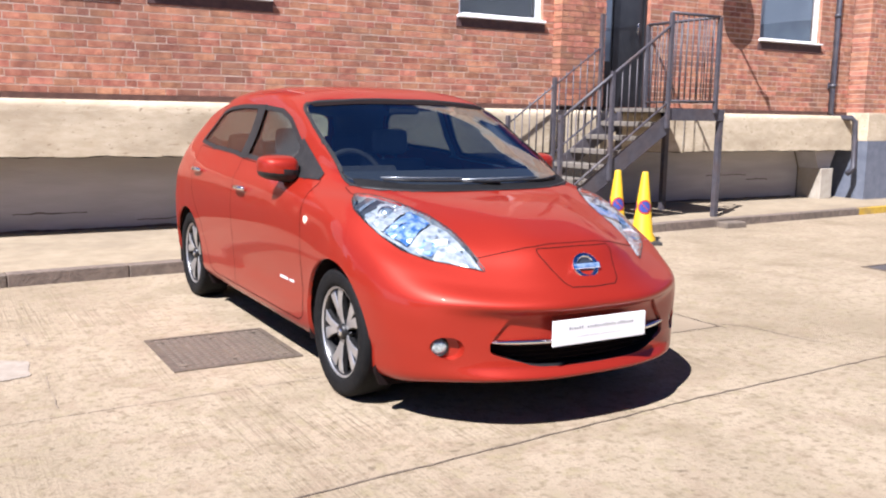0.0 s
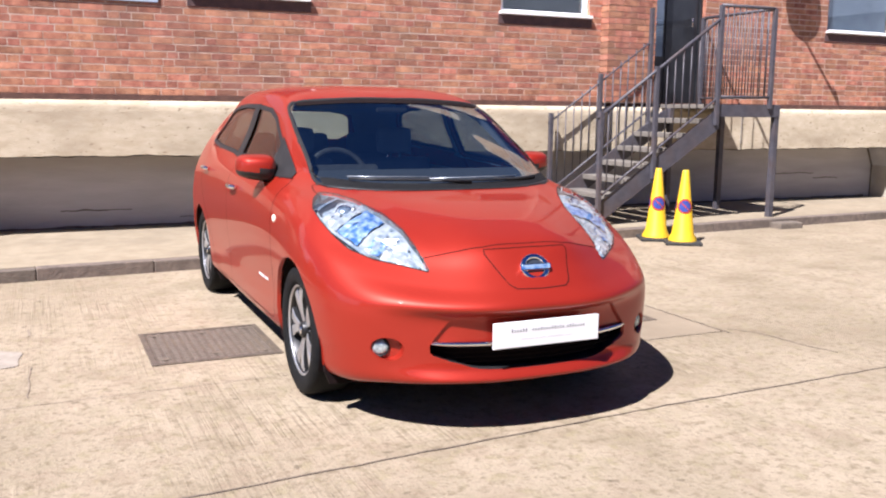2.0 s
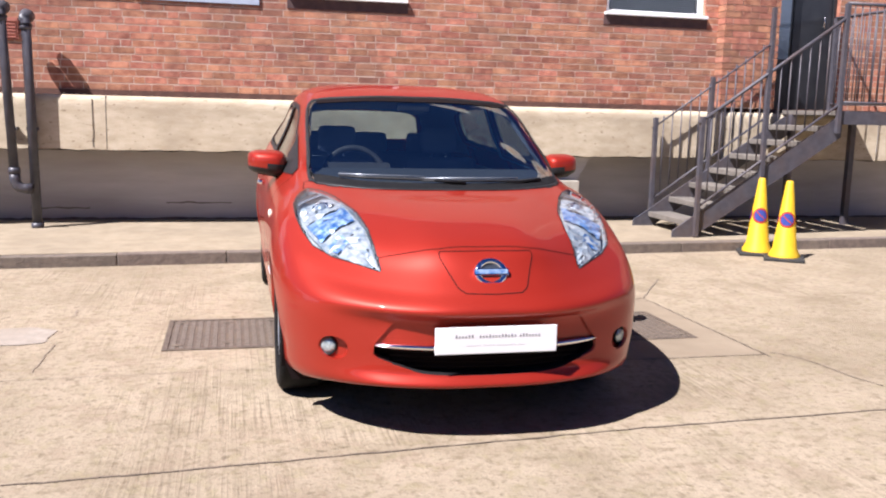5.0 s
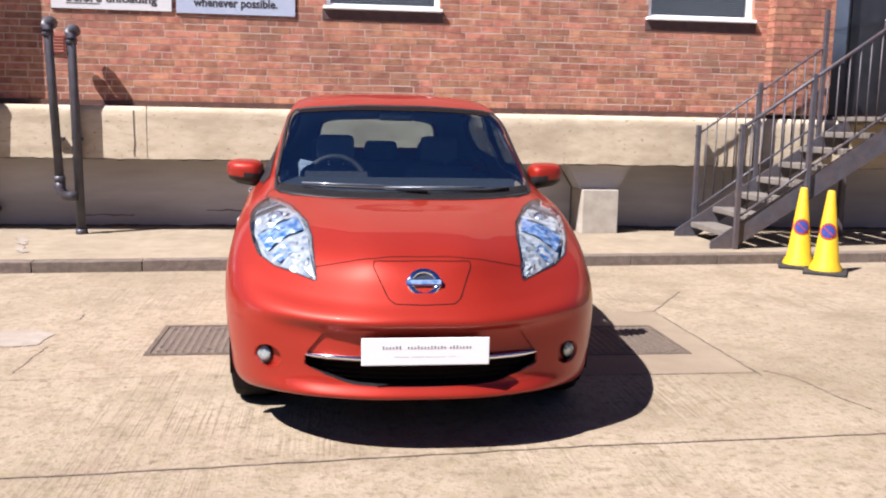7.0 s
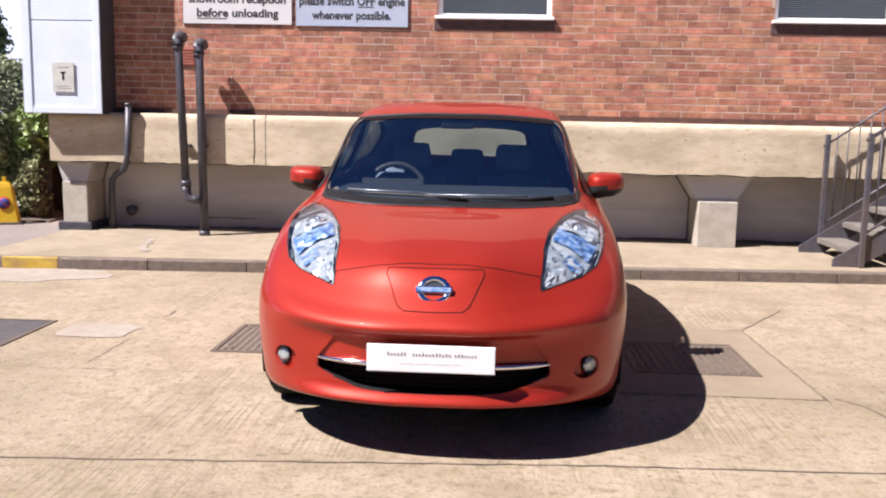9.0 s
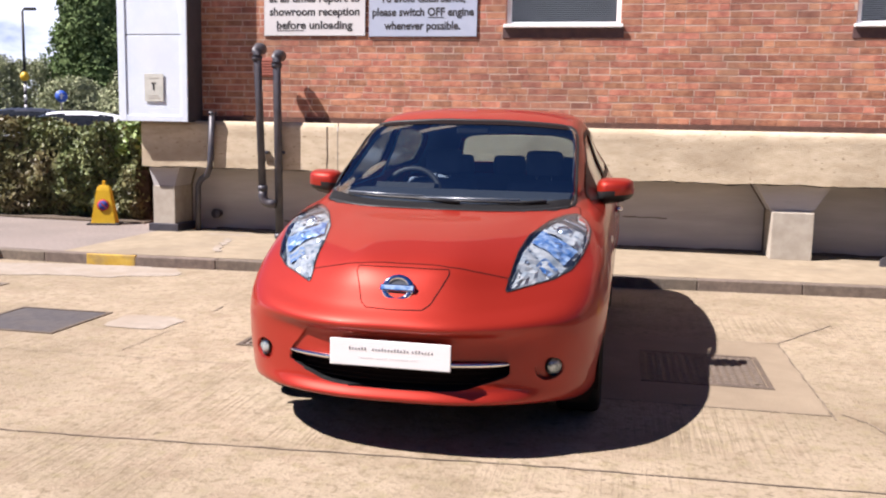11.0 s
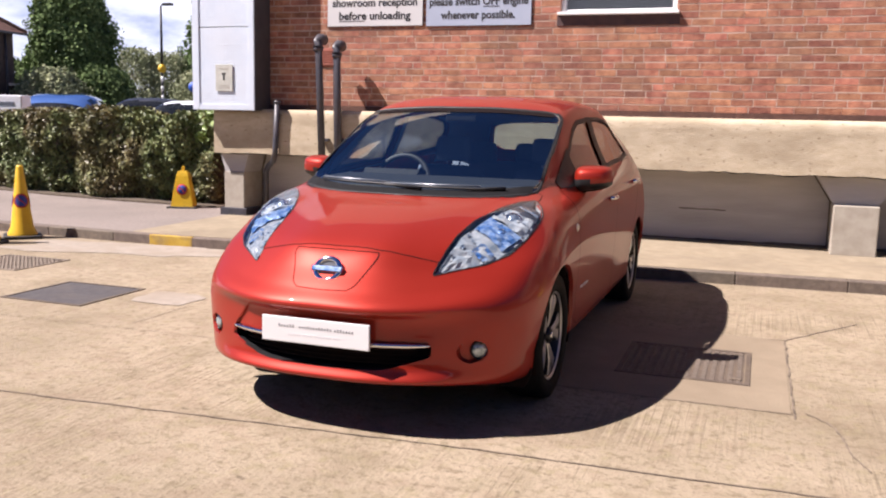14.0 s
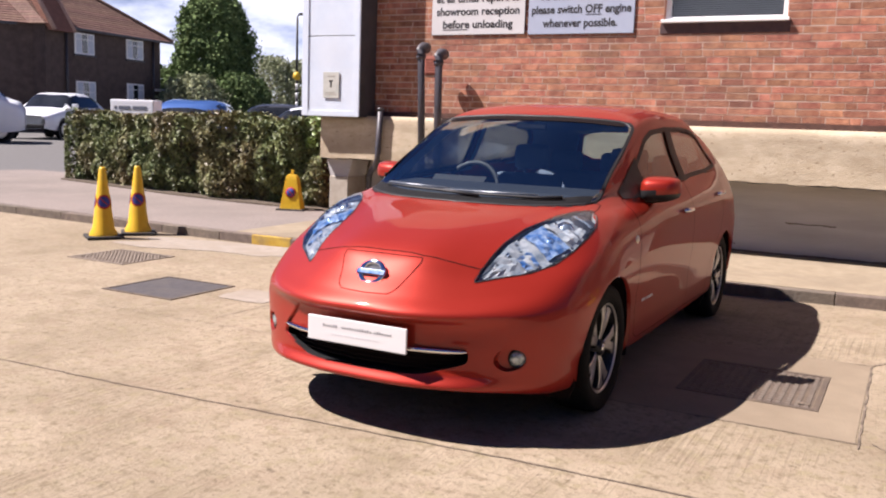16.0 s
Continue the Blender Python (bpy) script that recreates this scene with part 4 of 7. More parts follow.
# ---- signs ----
def lettering(text, cx, z, height, y, parent, material, bold=0.0035, fit=None):
    """Raised print in the built-in font, centred on cx with its baseline at z."""
    cu = bpy.data.curves.new("print", "FONT")
    cu.body, cu.size, cu.align_x, cu.offset, cu.extrude = text, height, "CENTER", bold, 0.0008
    cu.resolution_u = 3
    tmp = bpy.data.objects.new("print", cu)
    scene.collection.objects.link(tmp)
    bpy.context.view_layer.update()
    me = bpy.data.meshes.new_from_object(tmp.evaluated_get(bpy.context.evaluated_depsgraph_get()))
    bpy.data.objects.remove(tmp)
    xs = [v.co.x for v in me.vertices]
    k = fit / (max(xs) - min(xs)) if fit else 1.0
    for v in me.vertices:
        v.co = Vector((cx + v.co.x * k, y - v.co.z, z + v.co.y))
    me.materials.clear()
    me.materials.append(material)
    ob = tagged(new("print", me), kind="stuff")
    ob.parent = parent
    return ob


def sign(x0, x1, z0, z1, board, label, lines, underline):
    ob = thing("wall_sign", label, "sign")
    y = W - 0.022
    part("board", box(x0, x1, y, y + 0.018, z0, z1, 0.002), board, ob)
    part("edging", box(x0 - 0.004, x1 + 0.004, y + 0.006, y + 0.021, z0 - 0.004, z1 + 0.004), PIPE, ob)
    cx = (x0 + x1) / 2
    for k, (text, wide) in enumerate(lines):
        lettering(text, cx, z0 + 0.078 + 0.151 * k, 0.125, y - 0.0015, ob, INK, fit=wide)
    for ux, uw, uz in underline:
        part("underline", box(ux, ux + uw, y - 0.003, y - 0.0008, uz, uz + 0.007), INK, ob)


sign(-0.602, 0.620, 2.45, 3.15, SIGNP, "white wall sign with black printed delivery instructions", [("before unloading", 0.92), ("showroom reception", 1.09), ("at all times report to", 1.10)], [(-0.45, 0.335, 2.45 + 0.055)])
sign(0.667, 1.912, 2.44, 3.15, SIGNB, "pale blue wall sign asking drivers to switch off engines", [("whenever possible.", 0.88), ("please switch OFF engine", 1.17), ("To avoid disturbance,", 0.98)], [(1.355, 0.185, 2.44 + 0.206)])


# ---- cones ----
def cone(x, y, z, rz=0, h=0.785):
    ob = thing("traffic_cone", "yellow plastic no-waiting cone on a black base", "cone", (x, y, z), rz, group="no-waiting cones")
    part("base", box(-0.19, 0.19, -0.19, 0.19, 0, 0.035, 0.012), RUBBER, ob, "black rubber base")
    body = part("cone_body", lathe([(0.150, 0.035), (0.146, 0.06), (0.115, 0.12), (0.036, h - 0.02), (0.028, h), (0.0005, h)], 28), CONEY, ob, "yellow cone")
    # round no-waiting roundels facing out
    for a in (-90, 30, 150):
        zc, r = h * 0.52, 0.078
        rc = 0.115 + (0.036 - 0.115) * (zc - 0.12) / (h - 0.14)
        for nm, q, m, lift in (("roundel_ring", 1.0, RED, 0.004), ("roundel_field", 0.76, BLUE, 0.006)):
            bm = bmesh.new()
            rows = []
            for j in range(7):
                v = -1 + 2 * j / 6
                row = []
                for i in range(7):
                    u = -1 + 2 * i / 6
                    uu, vv = u * math.sqrt(1 - v * v / 2), v * math.sqrt(1 - u * u / 2)
                    zz = zc + vv * r * q
                    rr = 0.115 + (0.036 - 0.115) * (zz - 0.12) / (h - 0.14) + lift
                    aa = radians(a) + uu * r * q / rc
                    row.append(bm.verts.new((rr * math.cos(aa), rr * math.sin(aa), zz)))
                rows.append(row)
            for j in range(6):
                for i in range(6):
                    bm.faces.new((rows[j][i], rows[j][i + 1], rows[j + 1][i + 1], rows[j + 1][i]))
            ring = part(nm, bm, m, body, smooth=True)
        bm = bmesh.new()
        rows = []
        for j in range(9):
            v = -0.66 + 1.32 * j / 8
            zz = zc - v * r * 0.76
            rr = 0.115 + (0.036 - 0.115) * (zz - 0.12) / (h - 0.14) + 0.008
            rows.append([bm.verts.new((rr * math.cos(radians(a) + (v * r * 0.76 + w) / rc), rr * math.sin(radians(a) + (v * r * 0.76 + w) / rc), zz)) for w in (-0.007, 0.007)])
        for p, q2 in zip(rows, rows[1:]):
            bm.faces.new((p[0], p[1], q2[1], q2[0]))
        part("roundel_bar", bm, RED, body)
    return ob


cone(6.87, 7.57, 0, -26)
cone(6.95, 7.22, 0, -33)
cone(-3.10, 6.56, 0, 58)
cone(-3.09, 7.05, 0, 46)


def small_cone():
    ob = thing("traffic_cone", "short yellow no-waiting cone beside the hedge", "cone", (-2.93, 9.72, PZ), 20, group="no-waiting cones")
    part("base", box(-0.20, 0.20, -0.14, 0.14, 0, 0.03, 0.01), RUBBER, ob, "black rubber base")
    bm = bmesh.new()
    secs = [[bm.verts.new((sx * w, sy * d, z)) for sx, sy in ((-1, -1), (1, -1), (1, 1), (-1, 1))] for w, d, z in ((0.155, 0.10, 0.03), (0.15, 0.095, 0.06), (0.085, 0.06, 0.46), (0.06, 0.045, 0.51))]
    for a, b in zip(secs, secs[1:]):
        for k in range(4):
            bm.faces.new((a[k], a[(k + 1) % 4], b[(k + 1) % 4], b[k]))
    bm.faces.new(secs[-1])
    bmesh.ops.bevel(bm, geom=list(bm.edges), offset=0.012, segments=2, affect="EDGES")
    b = part("cone_body", bm, CONEY, ob, "yellow four-sided cone")
    part("top_lug", box(-0.02, 0.02, -0.012, 0.012, 0.50, 0.57, 0.006), CONEY, b)
    for nm, r, m, y in (("roundel_ring", 0.075, RED, -0.082), ("roundel_field", 0.056, BLUE, -0.084)):
        bm = lathe([(r, 0), (r, 0.006), (0.0005, 0.006)], 24, m=Matrix.Translation((0, y, 0.26)) @ Euler((radians(94 - 10), 0, 0)).to_matrix().to_4x4())
        part(nm, bm, m, b)
    bm = box(-0.05, 0.05, -0.003, 0.003, -0.007, 0.007)
    bmesh.ops.transform(bm, matrix=Matrix.Translation((0, -0.0925, 0.26)) @ Euler((radians(-6), radians(45), 0)).to_matrix().to_4x4(), verts=bm.verts)
    part("roundel_bar", bm, RED, b)


small_cone()


# ---- covers in the ground ----
COVER = mat("dark_smooth_cover", (0.046, 0.042, 0.044), (0.070, 0.064, 0.066), 14, 0.8, bump=0.3, stain=(0.090, 0.076, 0.066), sscale=4, samount=0.5)
WORNIRON = mat("sandy_worn_iron", (0.150, 0.120, 0.092), (0.205, 0.168, 0.130), 22, 0.8, metal=0.05, bump=0.4)
def drain(x0, x1, y0, y1, label, studs=True, iron=None):
    ob = thing("manhole_cover", label, "manhole cover", ((x0 + x1) / 2, (y0 + y1) / 2, 0))
    a, b = (x1 - x0) / 2, (y1 - y0) / 2
    f = bmesh.new()
    for xa, xb, ya, yb in ((-a, a, -b, -b + 0.03), (-a, a, b - 0.03, b), (-a, -a + 0.03, -b + 0.03, b - 0.03), (a - 0.03, a, -b + 0.03, b - 0.03)):
        cube(f, xa, xb, ya, yb, -0.02, 0.007)
    part("frame", f, iron or IRON, ob)
    part("plate", box(-a + 0.034, a - 0.034, -b + 0.034, b - 0.034, -0.02, 0.0035), (iron or IRON) if studs else COVER, ob)
    if studs:
        vs, fs = [], []
        nx, ny = int((2 * a - 0.08) / 0.043), int((2 * b - 0.08) / 0.043)
        for i in range(nx):
            for j in range(ny):
                cx, cy = -a + 0.06 + i * (2 * a - 0.12) / (nx - 1), -b + 0.06 + j * (2 * b - 0.12) / (ny - 1)
                k = len(vs)
                for z, w in ((0.003, 0.014), (0.0085, 0.011)):
                    vs += [(cx - w, cy - w, z), (cx + w, cy - w, z), (cx + w, cy + w, z), (cx - w, cy + w, z)]
                fs += [(k + 4, k + 5, k + 6, k + 7)] + [(k + q, k + (q + 1) % 4, k + 4 + (q + 1) % 4, k + 4 + q) for q in range(4)]
        st = raw("stud", vs, fs, iron or IRONT)
        st.parent = ob
        tagged(st, "worn raised studs", kind="stuff")
        for ux, uy in ((-0.78, -0.74), (0.78, -0.74), (-0.78, 0.74), (0.78, 0.74), (0, 0.66), (0, -0.66)):
            part("key_hole", box(ux * a - 0.032, ux * a + 0.032, uy * b - 0.017, uy * b + 0.017, 0.0085, 0.0095), JOINT, ob, "dirty key hole")
    return ob


IRONT = mat("worn_iron_studs", (0.104, 0.082, 0.063), (0.155, 0.124, 0.097), 26, 0.6, metal=0.1, bump=0.3)
drain(1.215, 1.935, 4.575, 5.31, "rusty cast-iron studded manhole cover")
drain(3.74, 4.46, 4.43, 5.17, "rusty cast-iron studded manhole cover")
drain(-2.30, -1.56, 5.42, 6.08, "sandy worn studded manhole cover", iron=WORNIRON)
drain(-0.80, -0.06, 4.52, 5.24, "dark smooth manhole cover", False)
drain(7.78, 8.22, 4.87, 5.13, "small dark gully cover in the yard", False)


# ---- leaves ----
def leaf_cloud(points, normals, size, rnd, squash=0.55):
    """Bent leaves, two quads each, at points, tilted round their normals."""
    n = len(points)
    r = rnd.normal(size=(n, 3))
    nn = normals + 0.75 * r
    nn /= np.linalg.norm(nn, axis=1, keepdims=True)
    t = np.cross(nn, rnd.normal(size=(n, 3)))
    t /= np.linalg.norm(t, axis=1, keepdims=True)
    s = np.cross(nn, t)
    L = size * rnd.uniform(0.6, 1.3, size=(n, 1))
    a, b = points - t * L, points + t * L
    m1, m2 = points + s * L * squash + nn * L * 0.15, points - s * L * squash + nn * L * 0.15
    V = np.stack([a, m2, b, m1], 1).reshape(-1, 3)
    F = np.arange(4 * n).reshape(n, 4)
    return V, F


def hedge():
    rnd = np.random.default_rng(4)
    line = [(-2.66, 10.05), (-4.2, 10.12), (-5.7, 10.32), (-7.5, 10.72), (-9.15, 11.12)]
    deep = 1.25
    P, N = [], []
    for (ax, ay), (bx, by) in zip(line, line[1:]):
        L = math.hypot(bx - ax, by - ay)
        nx, ny = (by - ay) / L, -(bx - ax) / L
        if ny > 0:
            nx, ny = -nx, -ny
        k = int(L * 5200)
        t = rnd.uniform(size=k)
        kind = rnd.uniform(size=k)
        z = np.where(kind < 0.62, rnd.uniform(0.10, 1.30, k), 1.30)
        dep = np.where(kind < 0.62, rnd.exponential(0.07, k), rnd.uniform(0, deep, k))
        x, y = ax + (bx - ax) * t, ay + (by - ay) * t
        wob = np.array([0.22 * noise.noise(Vector((a * 1.7, b * 1.7, c * 1.9))) + 0.13 * noise.noise(Vector((a * 4.5, b * 4.5, c * 4.5))) for a, b, c in zip(x, y, z)])
        taper = np.where(z < 0.3, (0.3 - z) * 0.6, 0)
        off = -(dep) + wob - taper
        px, py = x + nx * off, y + ny * off
        pz = z + np.where(kind < 0.62, 0, wob * 0.9 - rnd.exponential(0.05, k))
        P.append(np.stack([px, py, pz + 0.04], 1))
        nv = np.where((kind < 0.62)[:, None], np.array([[nx, ny, 0.25]]), np.array([[0, 0, 1.0]]))
        N.append(nv)
    # rounded far end
    k = 2600
    a = rnd.uniform(0, math.pi, k)
    z = rnd.uniform(0.12, 1.3, k)
    R = deep / 2 * (1 - 0.25 * (z > 1.1))
    P.append(np.stack([-9.15 - R * np.sin(a) * 0.8, 11.12 + deep / 2 - R * np.cos(a), z], 1))
    N.append(np.stack([-np.sin(a), -np.cos(a), 0.2 + 0 * a], 1))
    V, F = leaf_cloud(np.concatenate(P), np.concatenate(N), 0.039, rnd)
    ob = raw("hedge", V, F, LEAF)
    tagged(ob, "clipped mixed green and bronze hedge", "hedge", kind="stuff")
    # plain dark sheets behind the leaves, standing for the shade among the twigs
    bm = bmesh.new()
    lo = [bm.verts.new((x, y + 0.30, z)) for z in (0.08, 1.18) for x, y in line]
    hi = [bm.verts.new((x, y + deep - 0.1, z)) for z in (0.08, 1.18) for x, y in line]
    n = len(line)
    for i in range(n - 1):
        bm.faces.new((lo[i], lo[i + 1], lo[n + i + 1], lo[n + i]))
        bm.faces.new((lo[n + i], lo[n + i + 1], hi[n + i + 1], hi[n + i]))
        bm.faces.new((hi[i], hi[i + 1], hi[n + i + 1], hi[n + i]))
    core = part("shade_core", bm, SOILCORE, ob, "dark sheets in place of the shade inside the hedge")
    # brighter shrub at the wall end
    k = 1500
    u = rnd.normal(size=(k, 3))
    u /= np.linalg.norm(u, axis=1, keepdims=True)
    pts = np.array([-2.75, 10.45, 1.20]) + u * np.array([0.42, 0.40, 0.40]) * rnd.uniform(0.6, 1.1, (k, 1))
    V, F = leaf_cloud(pts, u, 0.055, rnd)
    sh = raw("shrub", V, F, LEAF2)
    tagged(sh, "bright green leafy shrub at the hedge's end", "shrub", kind="stuff")
    st = part("stem", tube([(-2.75, 10.45, 0.08), (-2.74, 10.44, 0.7), (-2.70, 10.45, 1.2)], [0.03, 0.02, 0.01], 6), BARK, sh)
    tagged(finish("planting_bed", prism([(-2.5, 9.92), (-4.2, 9.99), (-5.7, 10.19), (-9.3, 11.0), (-9.9, 12.4), (-2.5, 12.4)], 2, PZ - 0.05, PZ + 0.03), SOILCORE), "dark soil bed under the hedge", "soil", kind="structure")


hedge()


def tree(name, x, y, z, h, w, material, label, shape, n, size, seed):
    """A tapered trunk with limbs and a crown of small leaf sprays."""
    rnd = np.random.default_rng(seed)
    ob = thing(name, label, "tree" if name == "tree" else "bush", (x, y, z))
    part("trunk", tube([(0, 0, -0.1), (0.03 * h / 4, 0, h * 0.3), (0, 0.02 * h / 4, h * 0.7)], [0.035 * h, 0.026 * h, 0.008 * h], 8), BARK, ob)
    limbs = bmesh.new()
    for k in range(7):
        a, zz = k * 2.4, h * (0.2 + 0.08 * k)
        tube([(0, 0, zz), (math.cos(a) * w * 0.3, math.sin(a) * w * 0.3, zz + h * 0.10)], [0.010 * h, 0.004 * h], 5, limbs)
    part("limb", limbs, BARK, ob)
    clumps, pts, nrm = 170, [], []
    for c in range(clumps):
        zz = rnd.uniform(0.06, 1.0)
        r = shape(zz) * w / 2
        a = rnd.uniform(0, 2 * math.pi)
        q = r * math.sqrt(rnd.uniform(0.35, 1.0))
        cr = (0.11 + 0.10 * rnd.uniform()) * w * (0.45 + 0.55 * shape(zz))
        ctr = np.array([q * math.cos(a) * 0.9, q * math.sin(a) * 0.9, zz * h * 0.97])
        u = rnd.normal(size=(n // clumps, 3))
        u /= np.linalg.norm(u, axis=1, keepdims=True)
        pts.append(ctr + u * cr * rnd.uniform(0.55, 1.05, (len(u), 1)) * np.array([1, 1, 1.05]))
        nrm.append(u)
    V, F = leaf_cloud(np.concatenate(pts), np.concatenate(nrm), size, rnd, 0.6)
    cr = raw("crown", V, F, material)
    cr.parent = ob
    return ob


def polar(az, d, from_x=4.78, from_y=-0.32):
    a = radians(az)
    return from_x + d * math.sin(a), from_y + d * math.cos(a)


x, y = polar(-42.3, 58)
tree("tree", x, y, 0.3, 8.9, 5.7, DARKLEAF, "tall dark clipped conifer behind the street", lambda z: max(0.0, 1 - z ** 2.4) ** 0.55 * (0.75 + 0.25 * min(z * 3, 1)), 64000, 0.115, 1)
x, y = polar(-33.2, 75)
tree("tree", x, y, 0.3, 11.9, 8.0, DARKLEAF, "dark broad conifer behind the street", lambda z: max(0.0, 1 - z ** 2.4) ** 0.5 * (0.75 + 0.25 * min(z * 3, 1)), 60000, 0.16, 2)
for az, d, h, w, s in ((-43.6, 50, 3.0, 4.2, 3), (-40.9, 52, 3.3, 4.2, 4), (-39.0, 74, 5.9, 6.1, 5), (-36.8, 74, 5.5, 6.0, 11), (-34.6, 70, 4.2, 5.9, 7), (-46.0, 60, 4.0, 4.0, 8), (-31.5, 48, 3.6, 4.6, 9)):
    x, y = polar(az, d)
    tree("bush", x, y, 0.3, h, w, BUSHLEAF if s % 2 else DARKLEAF, "grey-green bush along the street", lambda z: (1 - z * z) ** 0.5 * 0.9 + 0.1, 14000, 0.10, s)


# ---- across the street ----
HOUSEB = mat("dark_brown_brick", (0.066, 0.046, 0.040), (0.099, 0.071, 0.060), 3, 0.9, bump=0.3)
TILE = mat("roof_tile", (0.128, 0.067, 0.049), (0.185, 0.105, 0.076), 4, 0.85, bump=0.4, vary="island", amount=0.2)
TILER = mat("red_ridge_tile", (0.191, 0.083, 0.054), (0.254, 0.115, 0.076), 4, 0.85)
RIDGEP = mat("pale_edge_tile", (0.314, 0.202, 0.157), (0.389, 0.270, 0.218), 4, 0.85)
CURT = mat("pale_curtain", (0.45, 0.50, 0.58), (0.62, 0.66, 0.72), 14, 0.8, stretch=(6, 1, 1))


def house():
    ob = thing("house", "two-storey dark brick house with a tiled hipped roof", "house", (-31.9, 36.0, 0.33), 0)
    ob.matrix_basis = Matrix.Translation((-31.9, 36.0, 0.33)) @ Matrix(((0.15, -0.989, 0, 0), (-0.989, -0.15, 0, 0), (0, 0, 1, 0), (0, 0, 0, 1)))
    Lh, D, E = 8.6, 8.0, 4.90
    part("wall", box(0.95, Lh, 0.0, D, 0, E), HOUSEB, ob)
    part("wall", box(0.0, 0.95, 0.25, D, 0, E), HOUSEB, ob, "set-back brick bay")
    # the second wing turns back from the street
    turn = Matrix.Translation((8.33, 0.45, 0)) @ Euler((0, 0, radians(45))).to_matrix().to_4x4()
    bm = box(0.0, 11.0, 0.0, D, 0, E)
    bmesh.ops.transform(bm, matrix=turn, verts=bm.verts)
    part("wall", bm, HOUSEB, ob, "wing of dark brick")
    # roofs with rows of tiles
    ov, rh = 0.35, 3.1
    vs, fs = [], []
    def slope(p0, p1, q0, q1, rows=26, m=None):
        for k in range(rows):
            t0, t1 = k / rows, (k + 1) / rows
            lift = 0.035
            P = [[a[0] + (b[0] - a[0]) * t, a[1] + (b[1] - a[1]) * t] for a, b, t in ((p0, q0, t0), (p1, q1, t0), (p1, q1, t1), (p0, q0, t1))]
            z0, z1 = E + rh * t0, E + rh * t1
            i = len(vs)
            ring = [(*P[0], z0 + lift), (*P[1], z0 + lift), (*P[2], z1), (*P[3], z1), (*P[0], z0 - 0.01), (*P[1], z0 - 0.01)]
            vs.extend([tuple(m @ Vector(v)) for v in ring] if m is not None else ring)
            fs.extend([(i, i + 1, i + 2, i + 3), (i + 4, i + 5, i + 1, i)])
    a = [(-ov, -ov), (Lh + ov, -ov), (Lh + ov, D + ov), (-ov, D + ov)]
    r0, r1 = (D / 2 + 0.2, D / 2), (Lh - 1.0, D / 2)
    slope(a[0], a[1], r0, r1)
    slope(a[1], a[2], r1, r1)
    slope(a[2], a[3], r1, r0)
    slope(a[3], a[0], r0, r0)
    b = [(-ov, -ov), (11.35, -ov), (11.35, D + ov), (-ov, D + ov)]
    slope(b[0], b[1], (0.6, D / 2), (7.0, D / 2), m=turn)
    slope(b[1], b[2], (7.0, D / 2), (7.0, D / 2), m=turn)
    slope(b[2], b[3], (7.0, D / 2), (0.6, D / 2), m=turn)
    rf = tagged(raw("roof", vs, fs, TILE), kind="stuff")
    rf.parent = ob
    hips = bmesh.new()
    for p, q in ((a[0], r0), (a[3], r0), (r0, r1)):
        zz = E + 0.06 if p in a else E + rh + 0.04
        tube([(p[0], p[1], zz), (q[0], q[1], E + rh + 0.04)], 0.10, 8, hips)
    part("ridge_tile", hips, TILE, rf)
    part("gutter", box(-ov, 7.5, -ov - 0.08, -ov + 0.02, E - 0.10, E + 0.01, 0.01), PIPE, ob)
    part("soffit", box(-ov, 7.5, -ov + 0.02, 0.0, E - 0.04, E - 0.012), PIPE, ob)
    bm = box(1.0, 11.3, -ov - 0.08, -ov + 0.02, E - 0.10, E + 0.01, 0.01)
    bmesh.ops.transform(bm, matrix=turn, verts=bm.verts)
    part("gutter", bm, PIPE, ob)
    # tiled valley between the wings, edged with pale ridge tiles
    bay = prism([(-0.75, 4.62), (-0.35, 4.62), (1.9, 7.7), (1.2, 7.7)], 0, 7.55, 8.75)
    part("tiled_bay", bay, TILER, ob, "red tile-hung slope between the wings")
    for u in (7.52, 8.78):
        part("edge_tile", tube([(u, -0.72, 4.66), (u, 1.25, 7.74)], 0.10, 8), RIDGEP, ob, "pale edge tiles")
    for u in (1.02, 7.36):
        part("downpipe", tube([(u, -0.08, 0), (u, -0.08, E - 0.1)], 0.06, 8), PIPE, ob)

    def win(u, z, w, h, cols, m=None):
        def bx(*q):
            bm = box(*q)
            if m is not None:
                bmesh.ops.transform(bm, matrix=m, verts=bm.verts)
            return bm
        wn_ = part("window", bx(u - w / 2, u + w / 2, -0.05, 0.02, z, z + h, 0.01), WHITE, ob, "white casement window with curtains")
        step = (w - 0.10) / cols
        for c in range(cols):
            part("pane", bx(u - w / 2 + 0.05 + c * step + 0.028, u - w / 2 + 0.05 + (c + 1) * step - 0.028, -0.058, -0.051, z + 0.07, z + h - 0.07), CURT if c % 2 == 0 else DARKGL, wn_)
        part("glazing_bar", bx(u - w / 2 + 0.06, u + w / 2 - 0.06, -0.066, -0.059, z + h * 0.68, z + h * 0.68 + 0.035), WHITE, wn_)
        part("sill", bx(u - w / 2 - 0.06, u + w / 2 + 0.06, -0.12, 0.0, z - 0.09, z - 0.002, 0.01), PIPE, wn_)
    win(2.45, 3.78, 1.32, 1.0, 3)
    win(6.12, 3.74, 1.32, 1.0, 3)
    win(2.43, 1.55, 1.32, 1.0, 3)
    win(6.07, 0.85, 1.32, 1.63, 3)
    win(2.55, 3.75, 0.62, 0.75, 1, turn)
    win(6.5, 3.6, 1.3, 1.0, 3, turn)
    # porch at the set-back end, canopy over the other door
    part("porch_canopy", box(0.02, 0.93, -0.4, 0.25, 2.25, 2.36, 0.02), WHITE, ob, "pale porch canopy")
